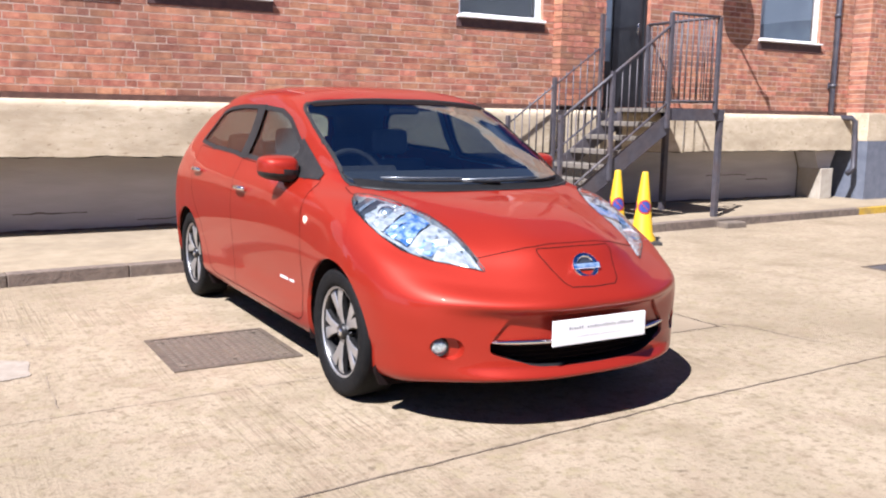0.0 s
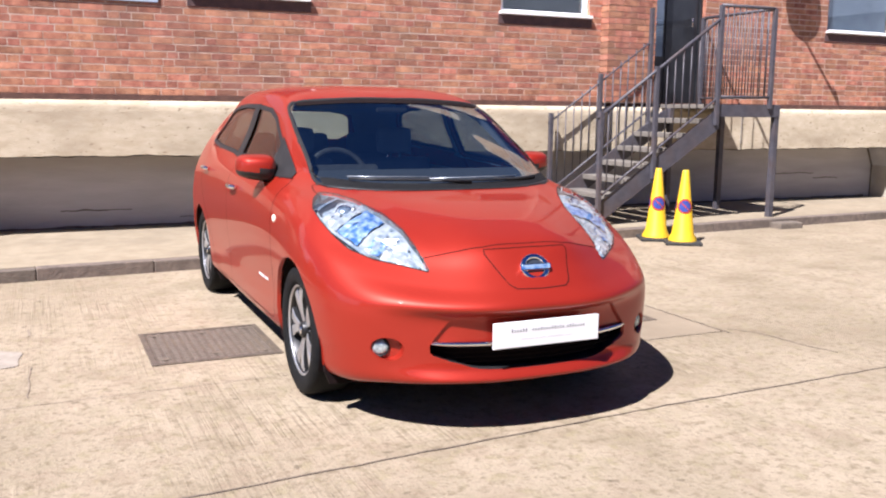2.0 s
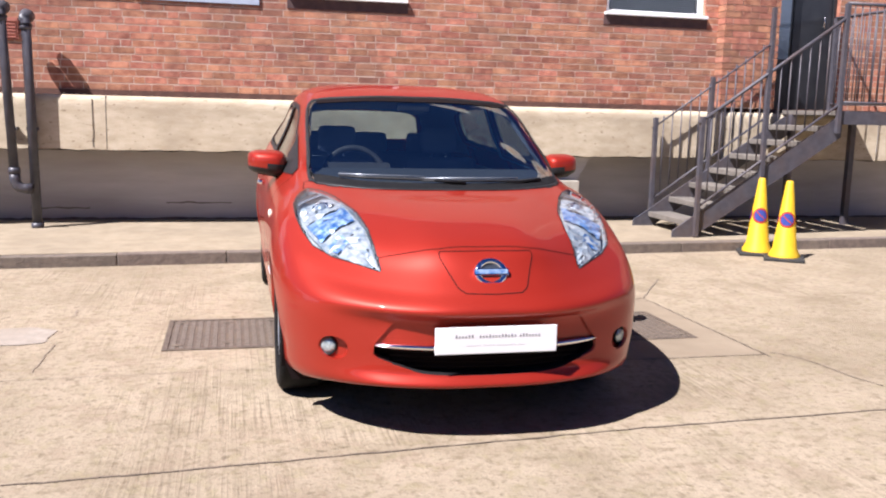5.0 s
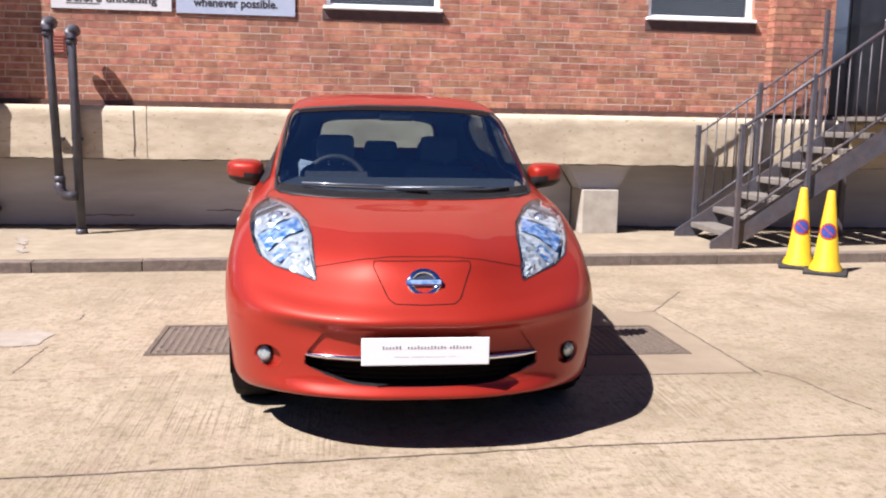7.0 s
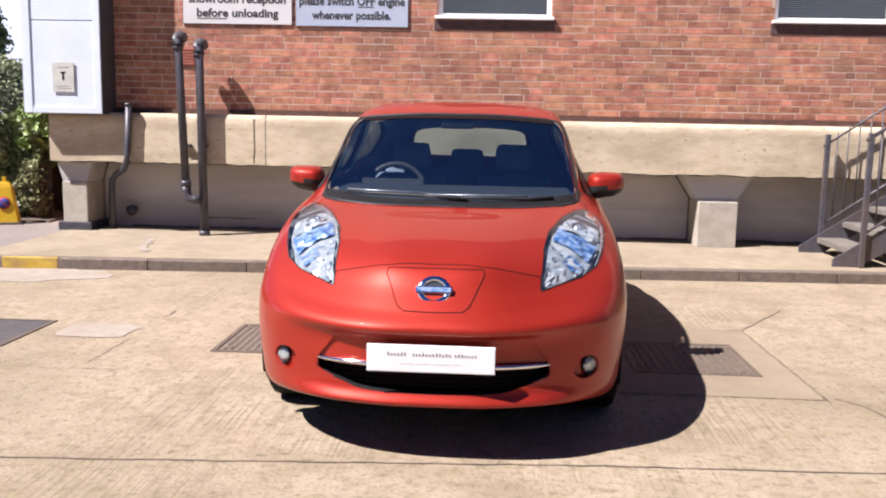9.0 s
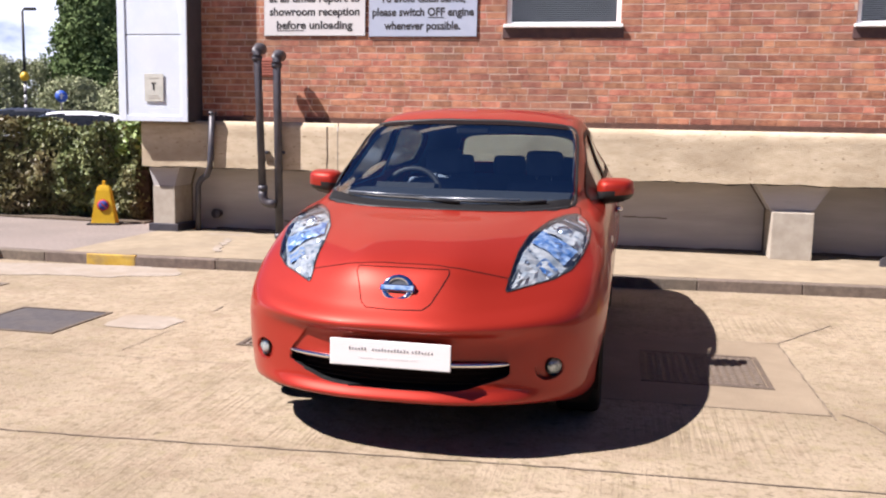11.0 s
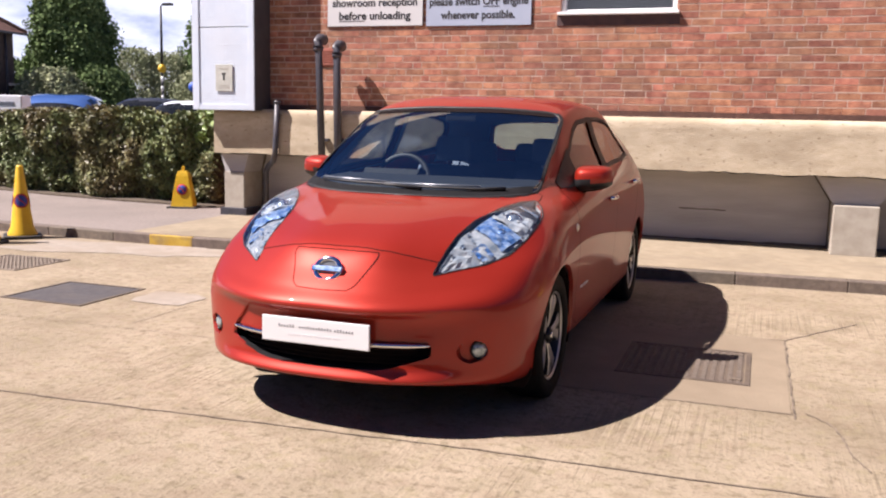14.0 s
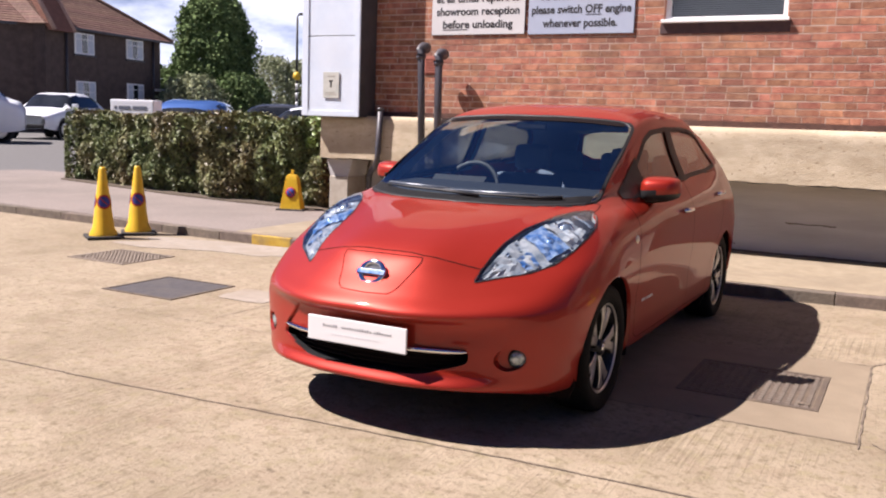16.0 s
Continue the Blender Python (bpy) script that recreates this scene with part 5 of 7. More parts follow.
    bm = box(2.6, 4.4, -0.8, 0.0, 2.2, 2.33, 0.02)
    bmesh.ops.transform(bm, matrix=turn, verts=bm.verts)
    part("porch_canopy", bm, WHITE, ob, "pale porch canopy")


house()

VANW = mat("white_van_paint", (0.72, 0.75, 0.80), (0.78, 0.80, 0.84), 3, 0.35, coat=0.5)
# Stations of a far vehicle from nose to tail: distance, then (half width, height) of sill, waist, belt, roof edge, and the roof's height.
HATCH = [(0, .60, .36, .66, .55, .60, .70, .38, .73, .74), (.25, .78, .30, .83, .55, .78, .77, .50, .81, .83), (.9, .82, .28, .87, .60, .82, .88, .56, .94, .96),
         (1.25, .82, .28, .87, .62, .82, .93, .62, .98, 1.01), (1.9, .82, .28, .87, .62, .82, .97, .61, 1.36, 1.41), (2.5, .82, .28, .87, .62, .82, 1.0, .60, 1.43, 1.48),
         (3.4, .82, .28, .87, .64, .82, 1.03, .58, 1.40, 1.46), (3.9, .82, .30, .86, .64, .80, 1.05, .55, 1.27, 1.35), (4.15, .78, .34, .83, .64, .76, 1.0, .52, 1.06, 1.10), (4.25, .66, .40, .70, .64, .64, .9, .40, .94, .96)]
VAN = [(0, .66, .38, .86, .60, .82, .88, .60, .97, 1.0), (.16, .88, .34, .96, .70, .92, 1.06, .75, 1.15, 1.18), (.48, .90, .30, .98, .75, .95, 1.18, .80, 1.27, 1.30),
       (1.0, .90, .30, .98, .80, .95, 1.25, .83, 1.93, 2.0), (1.7, .90, .30, .98, .80, .95, 1.28, .85, 2.48, 2.58), (3.2, .90, .30, .98, .80, .95, 1.28, .85, 2.56, 2.66),
       (4.8, .90, .30, .98, .80, .95, 1.28, .85, 2.55, 2.65), (4.95, .86, .36, .93, .80, .91, 1.28, .78, 2.46, 2.55)]


def road_vehicle(name, label, cat, stations, wheels, paint, at, nose, panes, size=1.0):
    """A far vehicle lofted through its stations; panes: (name, rows from, rows to, s from, s to, z from, z to)."""
    ob = thing(name, label, cat, at)
    ob.matrix_basis = Matrix.Translation(at) @ Euler((0, 0, math.atan2(-nose[1], -nose[0]))).to_matrix().to_4x4() @ Matrix.Scale(size, 4)
    long = stations[-1][0]
    P = np.array([[(w, st[0] - long / 2, z) for w, z in ((st[1], st[2]), (st[3], st[4]), (st[5], st[6]), (st[7], st[8]), (0.0, st[9]))] for st in stations], float)
    G = spline(P, 5, (False, False)).transpose(1, 0, 2)
    G = spline(G, 6, (False, True))
    nv, nu = G.shape[:2]
    V = G.reshape(-1, 3)[:, [1, 0, 2]]
    Q = [(j * nu + i, j * nu + i + 1, (j + 1) * nu + i + 1, (j + 1) * nu + i, j // 6) for j in range(nv - 1) for i in range(nu - 1)]
    kinds = {"body": []}
    for q in Q:
        c = V[list(q[:4])].mean(0)
        kind = "body"
        for nm, r0, r1, s0, s1, z0, z1 in panes:
            if r0 <= q[4] <= r1 and s0 < c[0] + long / 2 < s1 and z0 < c[2] < z1:
                kind = nm
        kinds.setdefault(kind, []).append(q[:4])
    mirror = np.array((1, -1, 1.0))
    for kind, fs in kinds.items():
        both = kind in ("body", "windscreen", "rear_window")
        for sides in (((1, -1),) if both else ((1,), (-1,))):
            vs, ff = [], []
            for sd in sides:
                k = len(vs)
                vs += [tuple(v if sd > 0 else v * mirror) for v in V]
                ff += [tuple(k + a for a in (f if sd > 0 else f[::-1])) for f in fs]
            used = sorted({a for f in ff for a in f})
            at_ = {a: n for n, a in enumerate(used)}
            p = raw(kind, [vs[a] for a in used], [tuple(at_[a] for a in f) for f in ff], paint if kind == "body" else DARKGL, True)
            p.parent = ob
    for u in wheels:
        for sy in (-1, 1):
            m = Matrix.Translation((u - long / 2, sy * 0.79, 0.32)) @ Euler((radians(-90 * sy), 0, 0)).to_matrix().to_4x4()
            w = part("wheel", lathe([(0.19, -0.1), (0.29, -0.1), (0.32, -0.06), (0.32, 0.06), (0.29, 0.1), (0.20, 0.1)], 24, m=m), TYRE, ob)
            part("rim", lathe([(0.205, 0.085), (0.19, 0.095), (0.12, 0.08), (0.05, 0.09), (0.0005, 0.092)], 20, m=m), ALLOY, w)
            part("wheel_arch", lathe([(0.37, 0.085), (0.20, 0.088), (0.19, 0.02)], 24, m=m), TRIM, ob)
    part("bumper_strip", box(-long / 2 - 0.02, -long / 2 + 0.3, -0.62, 0.62, 0.34, 0.46, 0.03), TRIM, ob)
    for sy in (-1, 1):
        part("door_mirror", box(-long / 2 + 1.45, -long / 2 + 1.57, sy * 0.93 - 0.09, sy * 0.93 + 0.09, 1.0, 1.13, 0.03), paint if cat == "car" else TRIM, ob)
        part("head_light", box(-long / 2 + 0.10, -long / 2 + 0.30, sy * 0.62 - 0.12, sy * 0.62 + 0.12, 0.62, 0.74, 0.03), PLATEM, ob)
    return ob


# ---- the car ----
PAINT = mat("red_metallic_paint", (0.268, 0.0165, 0.0066), (0.304, 0.0205, 0.0084), 900, 0.46, metal=0.40, coat=0.55, spec=0.25)
TRIM = mat("black_car_trim", (0.012, 0.012, 0.013), (0.022, 0.022, 0.023), 30, 0.5, bump=0.1, spec=0.3)
COWL = mat("matt_black_plastic", (0.006, 0.006, 0.007), (0.011, 0.011, 0.012), 40, 0.7, bump=0.2, spec=0.15)
GAP = mat("black_rubber_gap", (0.010, 0.006, 0.006), rough=0.9, spec=0.1)
CHROME = mat("chrome", (0.75, 0.76, 0.78), (0.82, 0.83, 0.85), 5, 0.06, metal=1.0)
ALLOY = mat("machined_alloy", (0.431, 0.431, 0.440), (0.525, 0.525, 0.534), 8, 0.32, metal=0.8)
ALLOYD = mat("dark_alloy", (0.012, 0.012, 0.013), (0.02, 0.02, 0.021), 8, 0.4, metal=0.3)
TYRE = mat("tyre_rubber", (0.005, 0.005, 0.006), (0.009, 0.009, 0.009), 30, 0.75, bump=0.3, spec=0.15)
SEATM = mat("dark_seat_cloth", (0.136, 0.160, 0.216), (0.184, 0.208, 0.272), 60, 0.9, bump=0.2)
DASHM = mat("grey_dashboard", (0.011, 0.013, 0.017), (0.017, 0.019, 0.024), 50, 0.7, bump=0.15)
PLATEM = mat("white_plate", (0.672, 0.672, 0.681), rough=0.35)
LAMPB = mat("blue_lamp_reflector", (0.045, 0.130, 0.340), (0.300, 0.400, 0.540), 26, 0.25, metal=0.3, spread=(0.42, 0.64))
LAMPC = mat("lamp_reflector", (0.196, 0.248, 0.299), (0.369, 0.398, 0.414), 20, 0.22, metal=0.25, spread=(0.36, 0.58))
LAMPS = mat("slate_lamp_reflector", (0.180, 0.240, 0.330), (0.330, 0.400, 0.480), 40, 0.2, metal=0.6)
LAMPW = mat("bright_lamp_reflector", (0.446, 0.474, 0.494), (0.502, 0.516, 0.522), 30, 0.2, metal=0.3)
LAMPD = mat("dark_lamp_bezel", (0.03, 0.035, 0.045), rough=0.3)
REPW = mat("white_lens", (0.85, 0.78, 0.62), rough=0.3)


WSCREEN = glass("windscreen_glass", (0.72, 0.86, 0.88), 0.29, sheen=(1.0, 0.97, 0.88))
REARGL = glass("rear_screen_glass", (0.66, 0.70, 0.68), 0.06, 0.03)
SIDEGL = glass("side_window_glass", (0.27, 0.29, 0.30), 0.09, 0.14)
LENS = glass("clear_lamp_lens", (0.94, 0.96, 0.98), 0.04)

# The body's form lines from the sill up to the roof's middle. Each runs from the middle of the nose round the corner,
# along the side and round the tail: (half width, distance from the nose, height).
FORM = [
    [(0, .17, .225), (.25, .18, .225), (.47, .23, .225), (.62, .33, .210), (.73, .50, .185), (.76, .70, .175), (.77, .965, .19), (.77, 1.30, .18), (.77, 1.75, .18),
     (.77, 2.30, .18), (.77, 2.90, .18), (.77, 3.40, .19), (.77, 3.67, .20), (.75, 4.05, .23), (.64, 4.24, .26), (.40, 4.33, .27), (0, 4.36, .27)],
    [(0, .03, .255), (.25, .045, .255), (.48, .115, .255), (.655, .262, .240), (.77, .45, .218), (.83, .70, .215), (.845, .965, .26), (.838, 1.30, .245), (.84, 1.75, .24),
     (.84, 2.30, .24), (.842, 2.90, .245), (.85, 3.40, .26), (.855, 3.67, .27), (.83, 4.05, .30), (.68, 4.30, .33), (.40, 4.40, .34), (0, 4.43, .34)],
    [(0, .055, .30), (.25, .07, .30), (.49, .142, .305), (.68, .275, .32), (.80, .46, .33), (.853, .70, .345), (.868, .965, .36), (.858, 1.30, .34), (.858, 1.75, .335),
     (.858, 2.30, .335), (.86, 2.90, .34), (.866, 3.40, .36), (.872, 3.67, .37), (.852, 4.05, .41), (.70, 4.33, .43), (.41, 4.42, .44), (0, 4.445, .44)],
    [(0, .055, .42), (.25, .07, .42), (.46, .14, .42), (.692, .28, .43), (.815, .47, .44), (.868, .70, .46), (.883, .965, .49), (.864, 1.30, .46), (.862, 1.75, .45),
     (.862, 2.30, .45), (.864, 2.90, .455), (.872, 3.40, .48), (.882, 3.67, .50), (.862, 4.05, .53), (.715, 4.33, .55), (.42, 4.42, .56), (0, 4.445, .56)],
    [(0, .048, .52), (.25, .063, .52), (.455, .142, .515), (.70, .285, .53), (.82, .48, .55), (.873, .71, .58), (.885, .965, .61), (.874, 1.30, .58), (.873, 1.75, .57),
     (.873, 2.30, .57), (.874, 2.90, .575), (.88, 3.40, .60), (.885, 3.67, .62), (.865, 4.05, .65), (.72, 4.33, .66), (.42, 4.42, .67), (0, 4.445, .67)],
    [(0, .008, .565), (.25, .024, .565), (.48, .122, .568), (.695, .29, .585), (.815, .495, .61), (.868, .725, .65), (.882, .965, .69), (.878, 1.30, .66), (.879, 1.75, .65),
     (.879, 2.30, .65), (.880, 2.90, .655), (.884, 3.40, .68), (.885, 3.67, .70), (.865, 4.05, .73), (.715, 4.335, .74), (.42, 4.42, .75), (0, 4.44, .75)],
    [(0, .072, .637), (.24, .100, .637), (.46, .212, .642), (.665, .385, .67), (.79, .56, .71), (.845, .76, .75), (.865, .97, .78), (.874, 1.30, .76), (.881, 1.75, .755),
     (.882, 2.30, .755), (.883, 2.90, .76), (.885, 3.40, .78), (.882, 3.67, .80), (.855, 4.05, .82), (.705, 4.335, .83), (.41, 4.42, .84), (0, 4.435, .84)],
    [(0, .150, .71), (.22, .177, .71), (.42, .275, .705), (.61, .46, .74), (.745, .655, .79), (.812, .83, .83), (.842, 1.01, .855), (.862, 1.32, .855), (.876, 1.75, .85),
     (.878, 2.30, .85), (.879, 2.90, .855), (.88, 3.40, .87), (.874, 3.67, .885), (.84, 4.06, .90), (.69, 4.33, .91), (.40, 4.41, .92), (0, 4.425, .92)],
    [(0, .228, .787), (.20, .242, .785), (.385, .345, .778), (.555, .56, .83), (.68, .765, .885), (.748, .93, .922), (.783, 1.09, .94), (.825, 1.40, .945), (.852, 1.75, .942),
     (.858, 2.30, .945), (.86, 2.90, .955), (.858, 3.40, .97), (.846, 3.67, .985), (.805, 4.06, .99), (.67, 4.32, 1.0), (.39, 4.395, 1.0), (0, 4.41, 1.0)],
    [(0, .41, .868), (.20, .425, .865), (.37, .515, .860), (.505, .71, .898), (.61, .90, .944), (.675, 1.06, .975), (.715, 1.20, .99), (.768, 1.45, 1.0), (.80, 1.75, 1.012),
     (.808, 2.30, 1.035), (.808, 2.90, 1.06), (.803, 3.40, 1.085), (.79, 3.67, 1.10), (.745, 4.06, 1.10), (.625, 4.28, 1.10), (.37, 4.35, 1.10), (0, 4.37, 1.10)],
    [(0, .68, .937), (.20, .695, .935), (.36, .75, .933), (.47, .885, .953), (.56, 1.02, .982), (.622, 1.14, 1.008), (.668, 1.27, 1.034), (.712, 1.52, 1.085), (.725, 1.78, 1.14),
     (.722, 2.30, 1.21), (.718, 2.90, 1.235), (.708, 3.40, 1.25), (.692, 3.67, 1.25), (.65, 4.02, 1.24), (.56, 4.20, 1.24), (.34, 4.28, 1.24), (0, 4.30, 1.24)],
    [(0, .95, .985), (.20, .96, .986), (.36, .99, .989), (.48, 1.045, .999), (.57, 1.115, 1.015), (.636, 1.20, 1.033), (.670, 1.32, 1.074), (.66, 1.60, 1.213), (.634, 1.90, 1.368),
     (.615, 2.30, 1.458), (.605, 2.90, 1.473), (.588, 3.40, 1.45), (.555, 3.67, 1.41), (.53, 3.97, 1.375), (.47, 4.14, 1.37), (.30, 4.23, 1.39), (0, 4.26, 1.40)],
    [(0, 1.33, 1.154), (.19, 1.335, 1.154), (.33, 1.36, 1.158), (.43, 1.41, 1.168), (.495, 1.475, 1.185), (.53, 1.56, 1.222), (.545, 1.68, 1.285), (.552, 1.86, 1.373), (.556, 2.035, 1.448),
     (.54, 2.36, 1.497), (.53, 2.90, 1.508), (.515, 3.40, 1.485), (.48, 3.67, 1.45), (.45, 3.95, 1.415), (.38, 4.08, 1.41), (.22, 4.14, 1.425), (0, 4.16, 1.43)],
    [(0, 1.52, 1.245), (.10, 1.53, 1.25), (.18, 1.56, 1.265), (.24, 1.61, 1.288), (.27, 1.67, 1.317), (.285, 1.75, 1.355), (.29, 1.84, 1.395), (.295, 1.97, 1.453), (.30, 2.13, 1.505),
     (.29, 2.42, 1.527), (.285, 2.90, 1.533), (.27, 3.40, 1.512), (.26, 3.67, 1.487), (.23, 3.93, 1.45), (.17, 4.03, 1.44), (.08, 4.07, 1.44), (0, 4.08, 1.442)],
    [(0, 1.66, 1.318), (0, 1.67, 1.323), (0, 1.69, 1.333), (0, 1.72, 1.348), (0, 1.76, 1.367), (0, 1.82, 1.395), (0, 1.90, 1.43), (0, 2.01, 1.478), (0, 2.17, 1.516),
     (0, 2.45, 1.536), (0, 2.90, 1.540), (0, 3.40, 1.523), (0, 3.67, 1.498), (0, 3.91, 1.464), (0, 3.98, 1.455), (0, 4.02, 1.45), (0, 4.04, 1.448)],
]


def spline(P, sub, mirror_ends):
    """A smooth curve through the points along axis 0 of P (n, m, 3), sub steps between two."""
    flip = np.array([-1.0, 1, 1])
    a = P[1] * flip if mirror_ends[0] else 2 * P[0] - P[1]
    b = P[-2] * flip if mirror_ends[1] else 2 * P[-1] - P[-2]
    Q = np.concatenate([a[None], P, b[None]])
    h = np.maximum(np.linalg.norm(np.diff(Q, axis=0), axis=-1, keepdims=True), 1e-4) ** 0.75
    d = np.diff(Q, axis=0) / h
    T = (d[:-1] * h[1:] + d[1:] * h[:-1]) / (h[:-1] + h[1:])
    out = []
    for i in range(len(P) - 1):
        hh = h[i + 1]
        for k in range(sub):
            t = k / sub
            out.append((2 * t ** 3 - 3 * t ** 2 + 1) * P[i] + (t ** 3 - 2 * t ** 2 + t) * hh * T[i] + (3 * t ** 2 - 2 * t ** 3) * P[i + 1] + (t ** 3 - t ** 2) * hh * T[i + 1])
    out.append(P[-1])
    return np.array(out)


def body_grid(su=10, sv=7):
    F = np.array(FORM, float)                                    # rows, columns, 3
    G = spline(F.transpose(1, 0, 2), su, (True, True))           # along the lines
    G = spline(G.transpose(1, 0, 2), sv, (False, True))          # from sill to roof
    G[..., 0] = np.maximum(G[..., 0], 0)
    G[:, 0, 0] = G[:, -1, 0] = G[-1, :, 0] = 0
    return G


GRID = body_grid()
NV, NU = GRID.shape[:2]


def grid_normals(G):
    du = np.empty_like(G)
    dv = np.empty_like(G)
    du[:, 1:-1] = G[:, 2:] - G[:, :-2]
    du[:, 0], du[:, -1] = G[:, 1] - G[:, 0], G[:, -1] - G[:, -2]
    dv[1:-1] = G[2:] - G[:-2]
    dv[0], dv[-1] = G[1] - G[0], G[-1] - G[-2]
    du[:, 0] *= (1, 0, 0)
    du[:, -1] *= (1, 0, 0)
    dv[-1] *= (1, 0, 0)
    dv[-1, :, 0] -= 1e-6
    n = np.cross(du, dv)
    n /= np.maximum(np.linalg.norm(n, axis=-1, keepdims=True), 1e-9)
    bad = np.linalg.norm(n, axis=-1) < 0.5
    n[bad] = (0, 0, 1)
    n[:, 0, 0] = n[:, -1, 0] = 0
    n[-1, :, 0] = 0
    n /= np.maximum(np.linalg.norm(n, axis=-1, keepdims=True), 1e-9)
    return n


NORM = grid_normals(GRID)
VERT, NRM = GRID.reshape(-1, 3).copy(), NORM.reshape(-1, 3).copy()
FIRST, NFIRST = VERT.copy(), NRM.copy()
QUAD = np.array([(j * NU + i, j * NU + i + 1, (j + 1) * NU + i + 1, (j + 1) * NU + i) for j in range(NV - 1) for i in range(NU - 1)])
CLASS = np.array(["body"] * len(QUAD), dtype=object)


def basis(d):
    d = np.array(d, float) / np.linalg.norm(d)
    e1 = np.cross(d, (0, 0, 1.0)) if abs(d[2]) < 0.95 else np.array((1.0, 0, 0))
    e1 /= np.linalg.norm(e1)
    return e1, np.cross(e1, d), d


def carve(label, outline, e1, e2, d, where, of=("body",), snap=True):
    """The faces inside an outline (in the plane e1, e2, seen along d) become a panel of their own; its edge is drawn onto the outline."""
    P = np.array(outline, float)
    uv = np.stack([VERT @ e1, VERT @ e2], 1)
    c = uv[QUAD].mean(1)
    ok = where(VERT[QUAD].mean(1)) & np.isin(CLASS, of)
    inside = np.zeros(len(QUAD), bool)
    x, y = c[:, 0], c[:, 1]
    j = len(P) - 1
    for i in range(len(P)):
        cross = ((P[i, 1] > y) != (P[j, 1] > y)) & (x < (P[j, 0] - P[i, 0]) * (y - P[i, 1]) / (P[j, 1] - P[i, 1] + 1e-12) + P[i, 0])
        inside ^= cross
        j = i
    inside &= ok
    CLASS[inside] = label
    if not snap:
        return
    vin = np.unique(QUAD[inside])
    vout = np.unique(QUAD[~inside & ok])
    edge = np.intersect1d(vin, vout)
    A, B = P, np.roll(P, -1, 0)
    for v in edge:
        q = uv[v]
        t = np.clip(((q - A) * (B - A)).sum(1) / np.maximum(((B - A) ** 2).sum(1), 1e-12), 0, 1)
        near = A + t[:, None] * (B - A)
        k = np.argmin(((near - q) ** 2).sum(1))
        dl = near[k] - q
        if np.linalg.norm(dl) > 0.05:
            continue
        step = dl[0] * e1 + dl[1] * e2
        nd = NRM[v] @ d
        if abs(nd) > 0.15:
            step = step - d * (NRM[v] @ step) / nd
        keep0 = VERT[v, 0] < 1e-6
        VERT[v] += step
        if keep0:
            VERT[v, 0] = 0


def smooth_outline(pts, sub=5):
    P = np.array([(p[0], p[1], 0) for p in pts], float)
    n = len(P)
    out = []
    for i in range(n):
        p0, p1, p2, p3 = P[i - 1], P[i], P[(i + 1) % n], P[(i + 2) % n]
        for k in range(sub):
            t = k / sub
            out.append(0.5 * (2 * p1 + (p2 - p0) * t + (2 * p0 - 5 * p1 + 4 * p2 - p3) * t * t + (3 * p1 - p0 - 3 * p2 + p3) * t ** 3))
    return [(q[0], q[1]) for q in out]


EX, EY, EZ = np.eye(3)
SIDE, FRONT, TOP = (EY, EZ, -EX), (EX, EZ, EY), (EX, EY, -EZ)
AXLE_F, AXLE_R, HUB = 0.965, 3.665, 0.316
for s, r in ((AXLE_F, 0.362), (AXLE_R, 0.355)):
    ring = [(s + r * math.cos(2 * math.pi * k / 48), HUB + r * math.sin(2 * math.pi * k / 48)) for k in range(48)]
    carve("arch", ring, *SIDE, lambda c, s=s: (c[:, 0] > 0.5) & (abs(c[:, 1] - s) < 0.5) & (c[:, 2] < 0.9))
# windscreen, side windows, tail window
carve("windscreen", [(-0.1, .945), (.20, .955), (.36, .978), (.48, 1.018), (.57, 1.065), (.635, 1.13), (.672, 1.21), (.672, 1.31), (.660, 1.50), (.648, 1.74), (.628, 1.955), (.585, 1.985), (.3, 1.955), (-0.1, 1.945)],
      *TOP, lambda c: (c[:, 2] > 0.98) & (c[:, 1] < 2.3))
carve("front_window", [(1.47, 1.045), (1.60, 1.10), (1.80, 1.21), (2.03, 1.335), (2.20, 1.385), (2.53, 1.407), (2.53, 1.085), (2.0, 1.06), (1.55, 1.035)],
      *SIDE, lambda c: (c[:, 0] > 0.4) & (c[:, 2] > 0.98))
carve("rear_window", [(2.60, 1.088), (2.60, 1.407), (2.95, 1.412), (3.25, 1.395), (3.42, 1.365), (3.50, 1.30), (3.57, 1.20), (3.585, 1.145), (3.45, 1.128), (3.2, 1.112)],
      *SIDE, lambda c: (c[:, 0] > 0.4) & (c[:, 2] > 0.98))
carve("tail_window", [(-0.1, 1.12), (.42, 1.13), (.50, 1.17), (.47, 1.32), (.40, 1.36), (-0.1, 1.37)], *FRONT, lambda c: c[:, 1] > 4.0)
# head lamps, seen along the way they face
LD = basis((-0.42, 0.52, -0.74))
lamp3 = np.array([(.445, .272, .700), (.525, .36, .712), (.625, .465, .727), (.705, .577, .765), (.742, .70, .815), (.763, .83, .868), (.766, .945, .912), (.738, 1.03, .950),
                  (.695, 1.09, .972), (.63, 1.015, .966), (.57, .915, .945), (.495, .715, .898), (.465, .54, .842), (.455, .42, .785)])
carve("head_lamp", [(p @ LD[0], p @ LD[1]) for p in lamp3], *LD, lambda c: (c[:, 1] < 1.3) & (c[:, 2] > 0.6))
